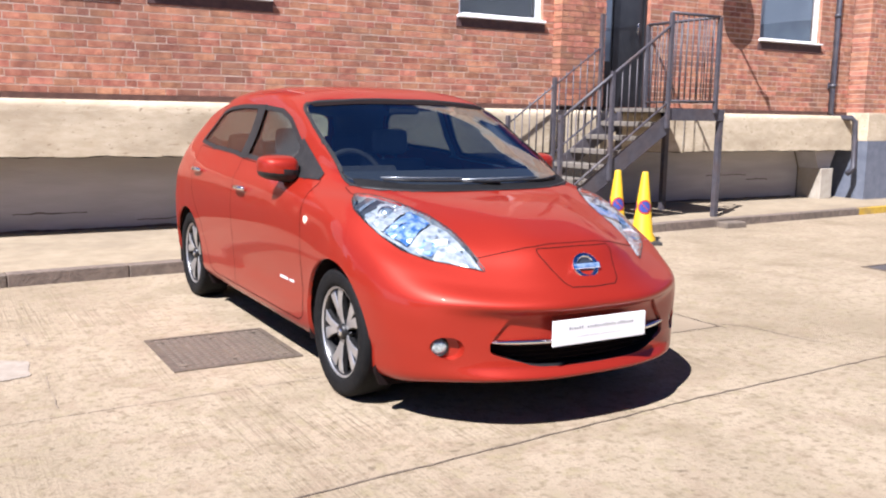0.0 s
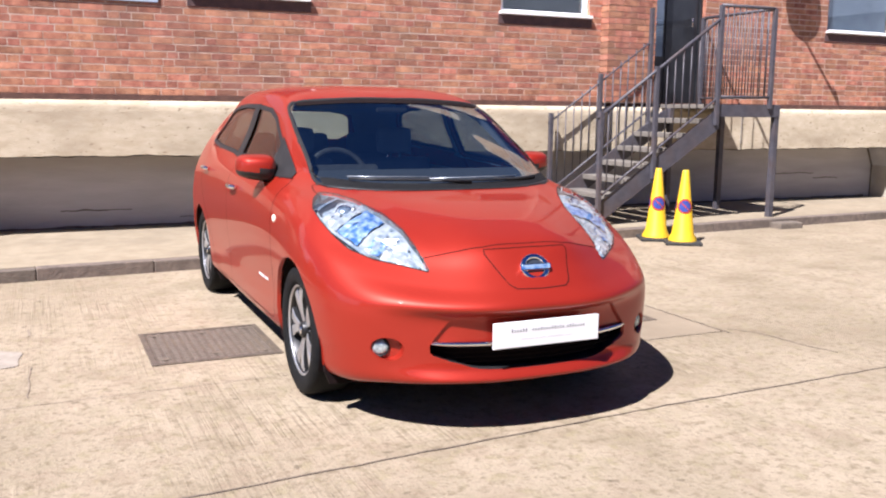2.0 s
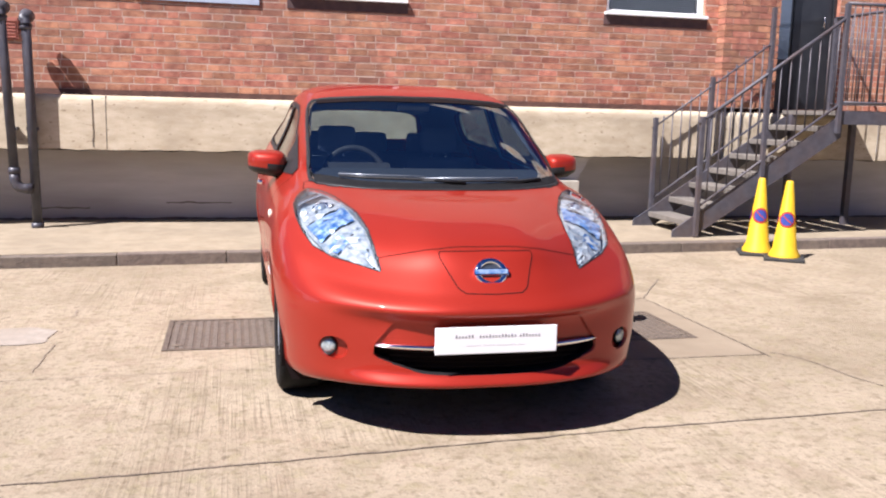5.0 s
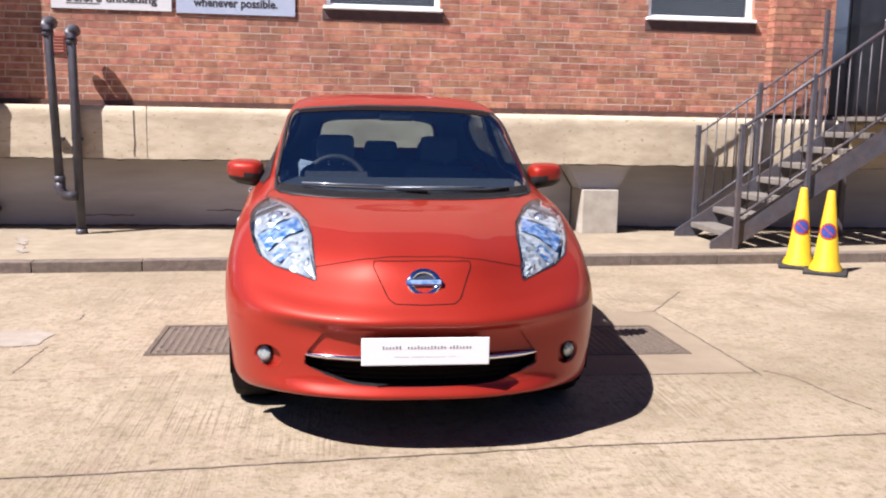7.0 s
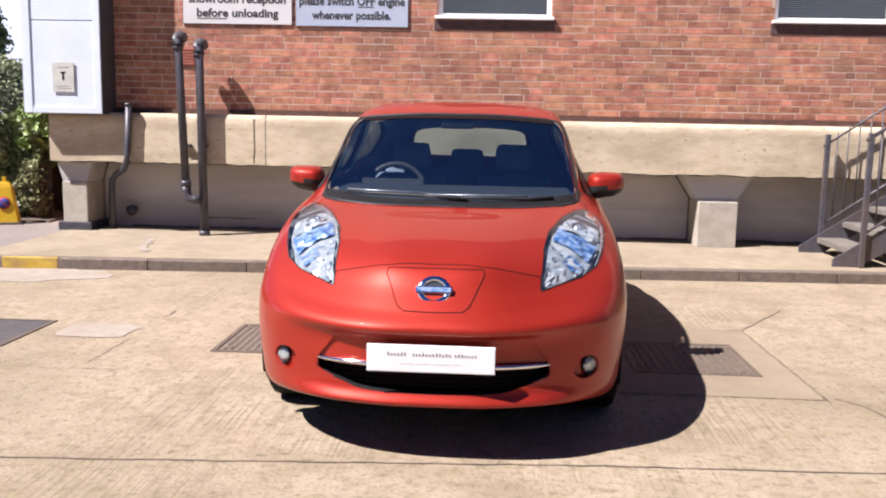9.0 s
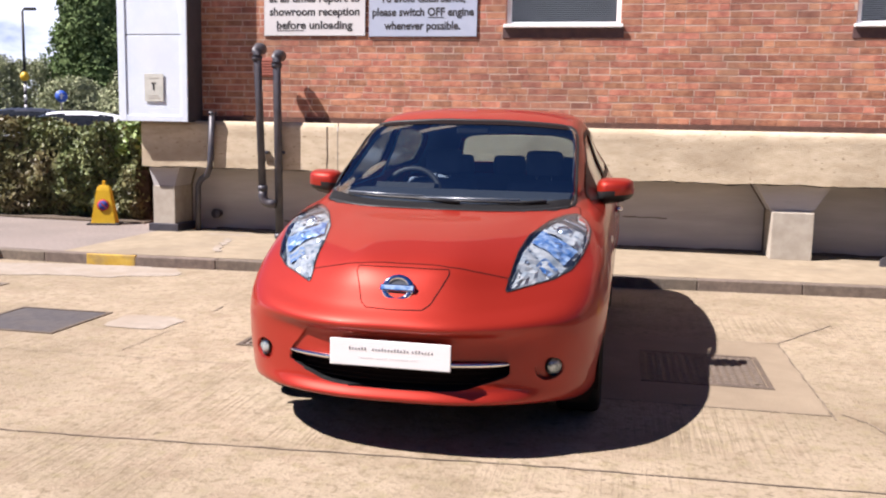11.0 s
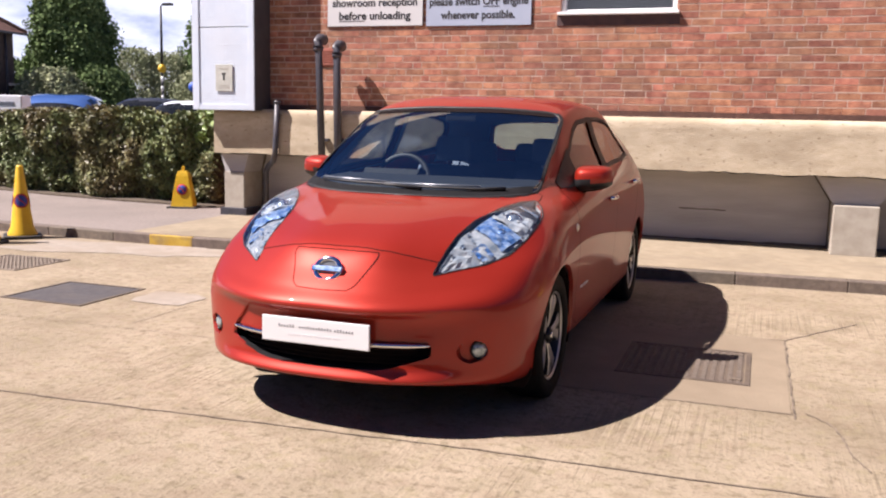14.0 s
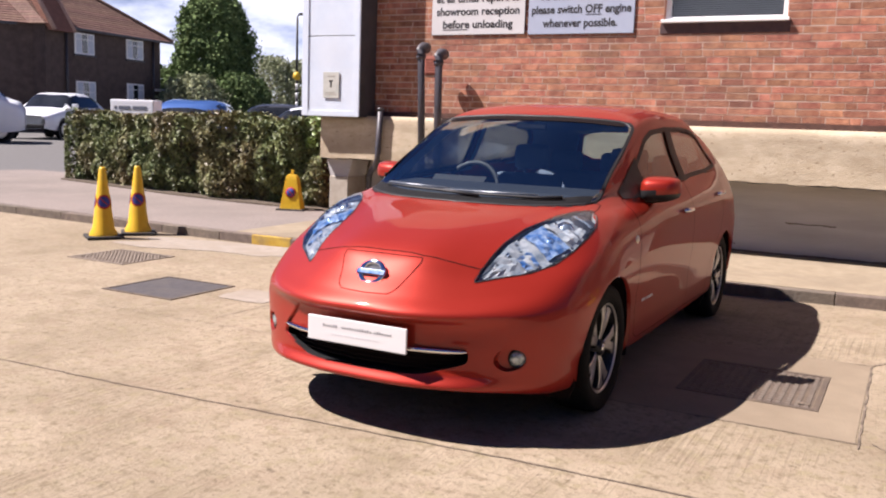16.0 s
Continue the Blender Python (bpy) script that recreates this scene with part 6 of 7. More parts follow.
# bonnet, charging flap, grille mouth, fog lamps
carve("charge_flap", [(-0.1, .79), (.20, .787), (.208, .77), (.15, .655), (.125, .636), (-0.1, .63)], *FRONT, lambda c: c[:, 1] < 0.6)
carve("bonnet", [(-0.1, .25), (.20, .255), (.30, .285), (.45, .345), (.53, .45), (.60, .62), (.66, .79), (.70, .95), (.705, 1.04), (.71, 1.12), (.700, 1.20), (.676, 1.20), (.640, 1.12), (.573, 1.055), (.48, 1.009), (.36, .969), (-0.1, .934)],
      *TOP, lambda c: (c[:, 2] > 0.74) & (c[:, 1] < 1.5))
carve("mouth", smooth_outline([(-.28, .296), (0, .294), (.27, .300), (.37, .325), (.455, .350), (.488, .366), (.492, .392), (.482, .418), (.40, .418), (0, .418), (-.3, .418)], 4), *FRONT, lambda c: c[:, 1] < 0.5)
carve("mouth_band", [(-0.1, .548), (.30, .546), (.375, .535), (.415, .51), (.475, .432), (.49, .416), (.40, .4181), (-0.1, .4181)], *FRONT, lambda c: c[:, 1] < 0.5)
ring = [(.648 + .060 * math.cos(2 * math.pi * k / 24), .383 + .050 * math.sin(2 * math.pi * k / 24)) for k in range(24)]
carve("fog_hole", ring, *FRONT, lambda c: c[:, 1] < 0.6)
# doors, bumper, tail gate
carve("front_door", [(1.415, 1.02), (1.40, .90), (1.372, .72), (1.372, .45), (1.40, .31), (1.46, .275), (2.56, .275), (2.565, 1.075), (2.0, 1.05), (1.6, 1.03)], *SIDE, lambda c: c[:, 0] > 0.6)
carve("rear_door", [(2.565, 1.08), (2.56, .275), (3.02, .275), (3.10, .30), (3.20, .45), (3.29, .60), (3.42, .71), (3.50, .84), (3.54, 1.0), (3.54, 1.12), (3.2, 1.105)], *SIDE, lambda c: c[:, 0] > 0.6)
carve("bumper", [(.60, 0), (-.5, 0), (-.5, .83), (.59, .83), (.60, .78), (.615, .66), (.60, .45)], *SIDE, lambda c: (c[:, 1] < 0.64) & (c[:, 2] < 0.83), snap=False)
carve("tail_gate", [(-0.1, .62), (.55, .62), (.60, .80), (.58, 1.1), (.5, 1.36), (-0.1, 1.42)], *FRONT, lambda c: c[:, 1] > 4.05)

# the whole car, both halves
VALL = np.concatenate([VERT, VERT * (-1, 1, 1)])
# where a panel's edge was drawn onto its outline, the surface's normal at the new place
moved = np.nonzero(np.linalg.norm(VERT - FIRST, axis=1) > 1e-6)[0]
for v in moved:
    d2 = ((FIRST - VERT[v]) ** 2).sum(1)
    k = np.argpartition(d2, 6)[:6]
    nn = (NFIRST[k] / (d2[k, None] + 1e-6)).sum(0)
    if VERT[v, 0] < 1e-6:
        nn[0] = 0
    NRM[v] = nn / np.linalg.norm(nn)
NALL = np.concatenate([NRM, NRM * (-1, 1, 1)])
QALL = np.concatenate([QUAD, QUAD[:, ::-1] + len(VERT)])
CALL = np.concatenate([CLASS, CLASS])
LEFT = np.concatenate([np.zeros(len(QUAD), bool), np.ones(len(QUAD), bool)])


def panel(name, pick, material, parent, label="", offset=0.0, thick=0.0, shape=None):
    """The picked faces as one mesh, moved by offset along the surface's normal, with a rim of depth thick turned inwards."""
    q = QALL[pick]
    used, inv = np.unique(q, return_inverse=True)
    q = inv.reshape(q.shape)
    n = NALL[used]
    v = VALL[used] + n * offset
    if shape is not None:
        v = shape(v)
    faces = [tuple(f) for f in q]
    if thick:
        count = {}
        for f in faces:
            for a, b in zip(f, f[1:] + f[:1]):
                count[(a, b)] = 1
        rim = [(a, b) for (a, b) in count if (b, a) not in count and not (abs(v[a, 0]) < 1e-5 and abs(v[b, 0]) < 1e-5)]
        ids = {}
        extra = []
        for a, b in rim:
            for w in (a, b):
                if w not in ids:
                    ids[w] = len(v) + len(extra)
                    extra.append(v[w] - n[w] * thick)
        faces += [(b, a, ids[a], ids[b]) for a, b in rim]
        if extra:
            v = np.concatenate([v, np.array(extra)])
            n = np.concatenate([n, np.array([n[w] for w in ids])])
    ob = raw(name, v, faces, material, True)
    ob.data.normals_split_custom_set_from_vertices([tuple(a) for a in n])
    ob.parent = parent
    if label:
        ob["label"] = label
    return ob


car = thing("car", "orange-red metallic electric hatchback parked in the yard", "car", (2.666, 2.88, 0), -0.3)
is_c = lambda *names: np.isin(CALL, names)
panel("body_shell", is_c("body"), PAINT, car, thick=0.02)
panel("front_bumper", is_c("bumper"), PAINT, car, thick=0.015)
panel("bonnet", is_c("bonnet"), PAINT, car, thick=0.012)
flap = panel("charging_flap", is_c("charge_flap"), PAINT, car, "red charging flap carrying the badge", thick=0.01)
panel("tail_gate", is_c("tail_gate"), PAINT, car, thick=0.01)
doors = {}
for left in (False, True):
    for cls in ("front_door", "rear_door"):
        doors[cls, left] = panel("door", is_c(cls) & (LEFT == left), PAINT, car, thick=0.015)
        w = panel("window_pane", is_c(cls.replace("door", "window")) & (LEFT == left), SIDEGL, doors[cls, left], "tinted side window", offset=-0.006)
        w.visible_shadow = False
ws = panel("windscreen", is_c("windscreen"), WSCREEN, car, offset=-0.003)
ws.visible_shadow = False
tw = panel("rear_screen", is_c("tail_window"), REARGL, car, offset=-0.004)
tw.visible_shadow = False


def seam_mesh():
    """Dark gaps where two painted panels meet, and rubber round the glass."""
    painted = {"body", "bonnet", "charge_flap", "front_door", "rear_door", "tail_gate"}
    side = {}
    for f, c in zip(QALL, CALL):
        for a, b in zip(f, np.roll(f, -1)):
            side.setdefault((min(a, b), max(a, b)), []).append(c)
    vs, fs = [], []
    for (a, b), cs in side.items():
        if len(cs) == 2 and cs[0] != cs[1] and cs[0] in painted and cs[1] in painted or set(cs) in ({"bumper", "bonnet"}, {"bumper", "charge_flap"}):
            w = 0.0022
            pa, pb, n = VALL[a], VALL[b], NALL[a] + NALL[b]
            n = n / np.linalg.norm(n)
            t = pb - pa
            L = np.linalg.norm(t)
            if L < 1e-6:
                continue
            sd = np.cross(n, t / L) * w
            e = t / L * 0.001
            up = n * 0.0012
            k = len(vs)
            vs += [pa - sd - e + up, pb - sd + e + up, pb + sd + e + up, pa + sd - e + up]
            fs.append((k, k + 1, k + 2, k + 3))
    ob = raw("panel_gap", vs, fs, GAP)
    ob.parent = car


seam_mesh()


def trim_round(cls, width, lift, name, parent, material=TRIM, left=None):
    """A narrow strip along the edge of a pane."""
    pick = is_c(cls) if left is None else is_c(cls) & (LEFT == left)
    cnt = {}
    for f in QALL[pick]:
        for a, b in zip(f, np.roll(f, -1)):
            cnt[(a, b)] = 1
    vs, fs = [], []
    for a, b in cnt:
        if (b, a) in cnt or (abs(VALL[a, 0]) < 1e-5 and abs(VALL[b, 0]) < 1e-5):
            continue
        pa, pb = VALL[a], VALL[b]
        t = pb - pa
        L = np.linalg.norm(t)
        if L < 1e-6:
            continue
        n = NALL[a] + NALL[b]
        n = n / np.linalg.norm(n)
        sd = np.cross(n, t / L)
        e = t / L * width * 0.3
        k = len(vs)
        vs += [pa - sd * 0.004 - e + n * lift, pb - sd * 0.004 + e + n * lift, pb + sd * width + e + n * (lift - 0.001), pa + sd * width - e + n * (lift - 0.001)]
        fs.append((k, k + 1, k + 2, k + 3))
    ob = raw(name, vs, fs, material)
    ob.parent = parent
    return ob


trim_round("windscreen", 0.013, 0.002, "windscreen_seal", car)
for left in (False, True):
    for cls in ("front_door", "rear_door"):
        trim_round(cls.replace("door", "window"), 0.026, 0.002, "window_surround", doors[cls, left], left=left)


from mathutils.bvhtree import BVHTree
TREE = BVHTree.FromPolygons([tuple(v) for v in VALL], [tuple(int(i) for i in f) for f in QALL])


def on_body(p, d, lift=0.002):
    """The place on the body met from p along d, lifted along its normal."""
    hit, n, _, _ = TREE.ray_cast(Vector(p), Vector(d).normalized())
    if hit is None:
        return Vector(p)
    if n.dot(Vector(d)) > 0:
        n = -n
    return hit + n * lift


def screen_surround():
    """A black band that covers the screen's edge along its outline."""
    out = [(0, .945), (.20, .955), (.36, .978), (.48, 1.018), (.57, 1.065), (.635, 1.13), (.672, 1.21), (.672, 1.31), (.660, 1.50), (.648, 1.74), (.628, 1.955), (.585, 1.985), (.3, 1.955), (0, 1.945)]
    fine = []
    for (xa, sa), (xb, sb) in zip(out, out[1:]):
        n = max(2, int(math.hypot(xb - xa, sb - sa) / 0.02))
        fine += [(xa + (xb - xa) * k / n, sa + (sb - sa) * k / n) for k in range(n)]
    fine.append(out[-1])
    P = []
    for x, s in fine:
        hit, n, _, _ = TREE.ray_cast(Vector((x, s, 2.0)), Vector((0, 0, -1)))
        P.append((hit, n if n.z > 0 else -n))
    for _ in range(6):
        P = [P[0]] + [((a[0] + b[0] * 2 + c[0]) / 4, (a[1] + b[1] * 2 + c[1]).normalized()) for a, b, c in zip(P, P[1:], P[2:])] + [P[-1]]
    bm = bmesh.new()
    for sx in (-1, 1):
        rows = []
        for i, (p, n) in enumerate(P):
            t = (P[min(i + 1, len(P) - 1)][0] - P[max(i - 1, 0)][0]).normalized()
            sd = n.cross(t)
            row = []
            for w, lift in ((-0.009, 0.001), (-0.007, 0.005), (0.006, 0.005), (0.009, -0.002)):
                q = p + sd * w + n * lift
                row.append(bm.verts.new((q.x * sx, q.y, q.z)))
            rows.append(row)
        for a, b in zip(rows, rows[1:]):
            for k in range(3):
                bm.faces.new((a[k], a[k + 1], b[k + 1], b[k]) if sx > 0 else (a[k], b[k], b[k + 1], a[k + 1]))
    part("windscreen_surround", bm, TRIM, car, "black band round the windscreen", True)


screen_surround()

# B pillar covers, mirror triangles, cowl, roof band
for sx in (-1, 1):
    d = doors["front_door", sx < 0]
    bm = bmesh.new()
    rows = []
    for k in range(9):
        z = 1.078 + (1.41 - 1.078) * k / 8
        rows.append([bm.verts.new(on_body((sx * 1.5, s, z), (-sx, 0, 0), 0.004)) for s in (2.50, 2.55, 2.60, 2.635)])
    for a, b in zip(rows, rows[1:]):
        for k in range(3):
            bm.faces.new((a[k], a[k + 1], b[k + 1], b[k]))
    part("pillar_cover", bm, TRIM, d, "black window pillar cover", True)
    bm = bmesh.new()
    tri = []
    for k in range(7):
        s = 1.43 + 0.36 * k / 6
        top = 1.05 + (s - 1.43) * 0.50
        tri.append([bm.verts.new(on_body((sx * 1.5, s, 1.018 + (top - 1.018) * j / 3), (-sx, 0, 0), 0.005)) for j in range(4)])
    for a, b in zip(tri, tri[1:]):
        for k in range(3):
            bm.faces.new((a[k], a[k + 1], b[k + 1], b[k]))
    part("mirror_sail", bm, TRIM, d, "black triangular panel behind the mirror", True)

bm = bmesh.new()
rows = []
for k in range(41):
    x = -0.65 + 1.30 * k / 40
    q = abs(x) / 0.65
    s0 = 0.938 + 0.205 * q ** 3.0
    rows.append([bm.verts.new(on_body((x, s, 2.0), (0, 0, -1), 0.003 + 0.004 * (j == 1))) for j, s in enumerate((s0, s0 + 0.035, s0 + 0.085))])
for a, b in zip(rows, rows[1:]):
    for k in range(2):
        bm.faces.new((a[k], a[k + 1], b[k + 1], b[k]))
part("cowl", bm, COWL, car, "black plastic cowl below the windscreen", True)
bm = bmesh.new()
rows = []
for k in range(31):
    x = -0.575 + 1.15 * k / 30
    s1 = 1.94 + 0.04 * (abs(x) / 0.575) ** 2
    rows.append([bm.verts.new(on_body((x, s, 2.0), (0, 0, -1), 0.0)) for s in (s1 - 0.05, s1 + 0.004)])
for a, b in zip(rows, rows[1:]):
    bm.faces.new((a[0], a[1], b[1], b[0]))
part("windscreen_band", bm, GAP, ws, "black sun band at the screen's top", True)

# wipers
# the blades' bright sun glint is put into a pale metallic colour
WIPER = mat("wiper_glint", (0.20, 0.22, 0.25), (0.30, 0.32, 0.35), 20, 0.34, metal=0.6)
for pts in ([(.10, 1.00), (-.10, 1.03), (-.38, 1.07), (-.53, 1.12)], [(.53, 1.10), (.40, 1.05), (.20, 1.025), (-.12, 1.02)]):
    w = [on_body((x, s, 2.0), (0, 0, -1), 0.018) for x, s in pts]
    arm = part("wiper", tube(w, [0.010, 0.008, 0.007, 0.005], 8), TRIM, car, "black wiper arm resting on the screen")
    part("wiper_blade", tube([w[1] + Vector((0, 0.03, 0.012)), w[2] + Vector((0, 0.03, 0.012)), w[3] + Vector((0, 0.02, 0.010))], 0.0045, 6), WIPER, arm, "wiper blade coloured pale for its sun glint")

# wheel housings and floor pan
for s, r in ((AXLE_F, 0.368), (AXLE_R, 0.361)):
    for sx in (-1, 1):
        hb = bmesh.new()
        rings = []
        for x in (0.45, 0.845):
            rings.append([hb.verts.new((sx * x, s + r * math.cos(a), HUB + r * math.sin(a))) for a in [math.pi * (1.10 - 1.20 * k / 24) for k in range(25)]])
        for k in range(24):
            hb.faces.new((rings[0][k], rings[0][k + 1], rings[1][k + 1], rings[1][k]))
        hb.faces.new([v for v in rings[0]])
        part("wheel_housing", hb, GAP, car, "black wheel housing")
part("floor_pan", prism([(-.44, .23), (-.25, .185), (.25, .185), (.44, .23), (.60, .335), (.70, .50), (.72, .60), (.74, 1.35), (.74, 4.0), (.5, 4.2), (-.5, 4.2), (-.74, 4.0), (-.74, 1.35), (-.72, .60), (-.70, .50), (-.60, .335)], 2, 0.215, 0.24), TRIM, car)

for s in (AXLE_F, AXLE_R):
    for sx in (-1, 1):
        bm = prism([(.50, .135), (.80, .150), (.825, .21), (.825, .30), (.50, .30)], 1, s - 0.385, s - 0.360)
        if sx < 0:
            for v in bm.verts:
                v.co.x = -v.co.x
            bmesh.ops.reverse_faces(bm, faces=bm.faces)
        part("wheel_deflector", bm, GAP, car, "black flap before the wheel")

# grille mouth
def back(amount):
    return lambda v: v + np.array([0, amount, 0])


panel("grille", is_c("mouth"), GAP, car, "black lower grille opening", shape=back(0.09))
bm = bmesh.new()
for z in (0.325, 0.345, 0.365, 0.385):
    tube([(x, 0.085 + 0.45 * x * x, z) for x in [-0.42 + 0.84 * k / 16 for k in range(17)]], 0.004, 6, bm)
part("grille_bar", bm, GAP, car)
panel("mouth_panel", is_c("mouth_band"), PAINT, car, "recessed red panel behind the plate", shape=back(0.014))


def wall_back(cls, depth, name, material, side=True):
    """The side walls of an opening, from its edge straight back."""
    bm, cnt = bmesh.new(), {}
    for f in QALL[is_c(cls) & side]:
        for a, b in zip(f, np.roll(f, -1)):
            cnt[(a, b)] = 1
    for a, b in cnt:
        if (b, a) in cnt or (abs(VALL[a, 0]) < 1e-5 and abs(VALL[b, 0]) < 1e-5):
            continue
        pa, pb = VALL[a], VALL[b]
        bm.faces.new([bm.verts.new(p) for p in (pa, pb, pb + (0, depth, 0), pa + (0, depth, 0))])
    return part(name, bm, material, car)


wall_back("mouth_band", 0.014, "mouth_rim", PAINT)
bm = bmesh.new()
cnt = {}
for f in QALL[is_c("mouth")]:
    for a, b in zip(f, np.roll(f, -1)):
        cnt[(a, b)] = 1
for a, b in cnt:
    if (b, a) in cnt or (abs(VALL[a, 0]) < 1e-5 and abs(VALL[b, 0]) < 1e-5):
        continue
    pa, pb = VALL[a], VALL[b]
    bm.faces.new([bm.verts.new(p) for p in (pa, pb, pb + (0, 0.09, 0), pa + (0, 0.09, 0))])
part("grille_surround", bm, TRIM, car, smooth=True)
for sx in (-1, 1):
    pts = []
    for k in range(13):
        x = 0.20 + 0.285 * k / 12
        pts.append(on_body((sx * x, -1, 0.413), (0, 1, 0), 0.004) + Vector((0, 0, 0.002 * math.sin(k))) * 0)
    part("chrome_strip", tube(pts, [0.011] * 9 + [0.010, 0.009, 0.007, 0.004], 10), CHROME, car, "chrome strip across the grille")

# fog lamps
FOGM = mat("fog_lamp_lens", (0.20, 0.25, 0.27), (0.50, 0.56, 0.58), 60, 0.15, metal=0.5, spread=(0.4, 0.6))
for sx in (-1, 1):
    wall_back("fog_hole", 0.045, "fog_recess_wall", PAINT, LEFT == (sx < 0))
    panel("fog_recess", is_c("fog_hole") & (LEFT == (sx < 0)), PAINT, car, "shaded red recess round the fog lamp", shape=back(0.045))
    fm = Matrix.Translation((sx * .667, .290, .383)) @ Euler((radians(90), 0, radians(sx * 34))).to_matrix().to_4x4()
    f = part("fog_lamp", lathe([(0.044, -0.03), (0.043, 0.000), (0.040, 0.005), (0.037, 0.002), (0.035, -0.02), (0.0005, -0.028)], 28, m=fm), TRIM, car, "round fog lamp in the bumper")
    part("fog_lens", lathe([(0.037, -0.004), (0.029, 0.005), (0.015, 0.009), (0.0005, 0.010)], 24, m=fm), FOGM, f, "clear fog lamp lens")

# head lamps
def lamp_wall(left, parent):
    """The pale inner wall of a lamp, from its edge inwards."""
    bm, cnt = bmesh.new(), {}
    for f in QALL[is_c("head_lamp") & (LEFT == left)]:
        for a, b in zip(f, np.roll(f, -1)):
            cnt[(a, b)] = 1
    for a, b in cnt:
        if (b, a) not in cnt:
            bm.faces.new([bm.verts.new(p) for p in (VALL[a], VALL[b], VALL[b] - NALL[b] * 0.05, VALL[a] - NALL[a] * 0.05)])
    part("lamp_wall", bm, LAMPC, parent)


for left in (False, True):
    pick = is_c("head_lamp") & (LEFT == left)
    sx = -1 if left else 1
    h = panel("head_lamp", pick, LENS, car, "clear swept-back head lamp with blue reflectors", offset=0.004)
    h.visible_shadow = False
    panel("lamp_housing", pick, LAMPC, h, offset=-0.045)
    rim = trim_round("head_lamp", 0.0012, 0.003, "lamp_edge", h, TRIM, left=left)

    def inside(u, v, depth):
        """A place in the lamp: u from the tip to the outer end, v from the inner to the outer edge."""
        inner = [(.45, .28, .702), (.475, .56, .85), (.535, .83, .928), (.655, 1.04, .968)]
        outer = [(.455, .29, .700), (.64, .485, .735), (.748, .74, .832), (.757, .985, .93)]
        t = min(max(u, 0), 1) * 3
        i = min(int(t), 2)
        f = t - i
        p = [Vector(inner[i]).lerp(Vector(inner[i + 1]), f), Vector(outer[i]).lerp(Vector(outer[i + 1]), f)]
        q = p[0].lerp(p[1], v)
        q.x *= sx
        return on_body(q - Vector((sx * LD[2][0], LD[2][1], LD[2][2])) * 0.5, (sx * LD[2][0], LD[2][1], LD[2][2]), -depth)

    face = Vector((sx * 0.35, -0.80, 0.45)).normalized().to_track_quat("Z", "Y").to_matrix().to_4x4()
    rnd = random.Random(3)

    def facet(u0, u1, v0, v1, depth, material, name, nu=5, nv=4, rough=0.012):
        bm = bmesh.new()
        g = [[bm.verts.new(inside(u0 + (u1 - u0) * i / nu, v0 + (v1 - v0) * j / nv, depth + rnd.uniform(-rough, rough))) for j in range(nv + 1)] for i in range(nu + 1)]
        for i in range(nu):
            for j in range(nv):
                bm.faces.new((g[i][j], g[i + 1][j], g[i + 1][j + 1], g[i][j + 1]))
        bmesh.ops.triangulate(bm, faces=bm.faces)
        return part(name, bm, material, h)

    facet(0.0, 0.86, 0.0, 1.0, 0.018, LAMPC, "reflector_bowl", 10, 6, 0.004)
    facet(0.84, 1.0, 0.0, 1.0, 0.016, LAMPD, "dark_insert", 4, 4, 0.001)
    lamp_wall(left, h)
    facet(0.05, 0.40, 0.06, 0.94, 0.010, LAMPC, "reflector", 9, 6, 0.009)
    facet(0.64, 0.84, 0.04, 0.92, 0.012, LAMPC, "reflector", 6, 6, 0.010)
    facet(0.46, 0.63, 0.06, 0.93, 0.008, LAMPB, "blue_reflector", 7, 9, 0.006)
    facet(0.30, 0.40, 0.50, 0.90, 0.007, LAMPB, "blue_reflector", 4, 5, 0.005)
    facet(0.905, 0.935, 0.05, 0.95, 0.010, LAMPS, "light_guide", 2, 6, 0.001)
    for k in range(16):
        u, v = rnd.uniform(0.08, 0.40) if k % 3 else rnd.uniform(0.64, 0.78), rnd.uniform(0.08, 0.80)
        du, dv = rnd.uniform(0.012, 0.030), rnd.uniform(0.04, 0.11)
        facet(u, u + du, v, min(v + dv, 0.97), 0.006, (LAMPS, LAMPD, LAMPW, LAMPS, LAMPW)[k % 5], "reflector", 2, 2, 0.004)
    for u, v, r in ((0.56, 0.55, 0.024), (0.745, 0.42, 0.036)):
        c = inside(u, v, 0.026)
        pj = part("projector", lathe([(r * 1.25, -0.01), (r * 1.2, 0.008), (r, 0.012), (r * 0.98, 0.0)], 24, m=Matrix.Translation(c) @ face), CHROME, h, "projector lens ring")
        part("projector_lens", lathe([(r * 0.98, 0.002), (r * 0.75, 0.016), (r * 0.4, 0.022), (0.0005, 0.024)], 20, m=Matrix.Translation(c) @ face), LAMPB if u < 0.6 else LAMPS, pj)

# badge on the charging flap
bt = Matrix.Translation((0, 0.140, 0.712)) @ Euler((radians(62), 0, 0)).to_matrix().to_4x4()
def torus_mesh(R, r, n=36, k=10, sy=1.0, m=None):
    bm = bmesh.new()
    rings = [[bm.verts.new(((R + r * math.cos(b)) * math.cos(a), (R + r * math.cos(b)) * math.sin(a) * sy, r * 0.6 * math.sin(b))) for b in [2 * math.pi * j / k for j in range(k)]] for a in [2 * math.pi * i / n for i in range(n)]]
    for i in range(n):
        for j in range(k):
            bm.faces.new((rings[i][j], rings[(i + 1) % n][j], rings[(i + 1) % n][(j + 1) % k], rings[i][(j + 1) % k]))
    if m is not None:
        bmesh.ops.transform(bm, matrix=m, verts=bm.verts)
    for f in bm.faces:
        f.smooth = True
    return bm


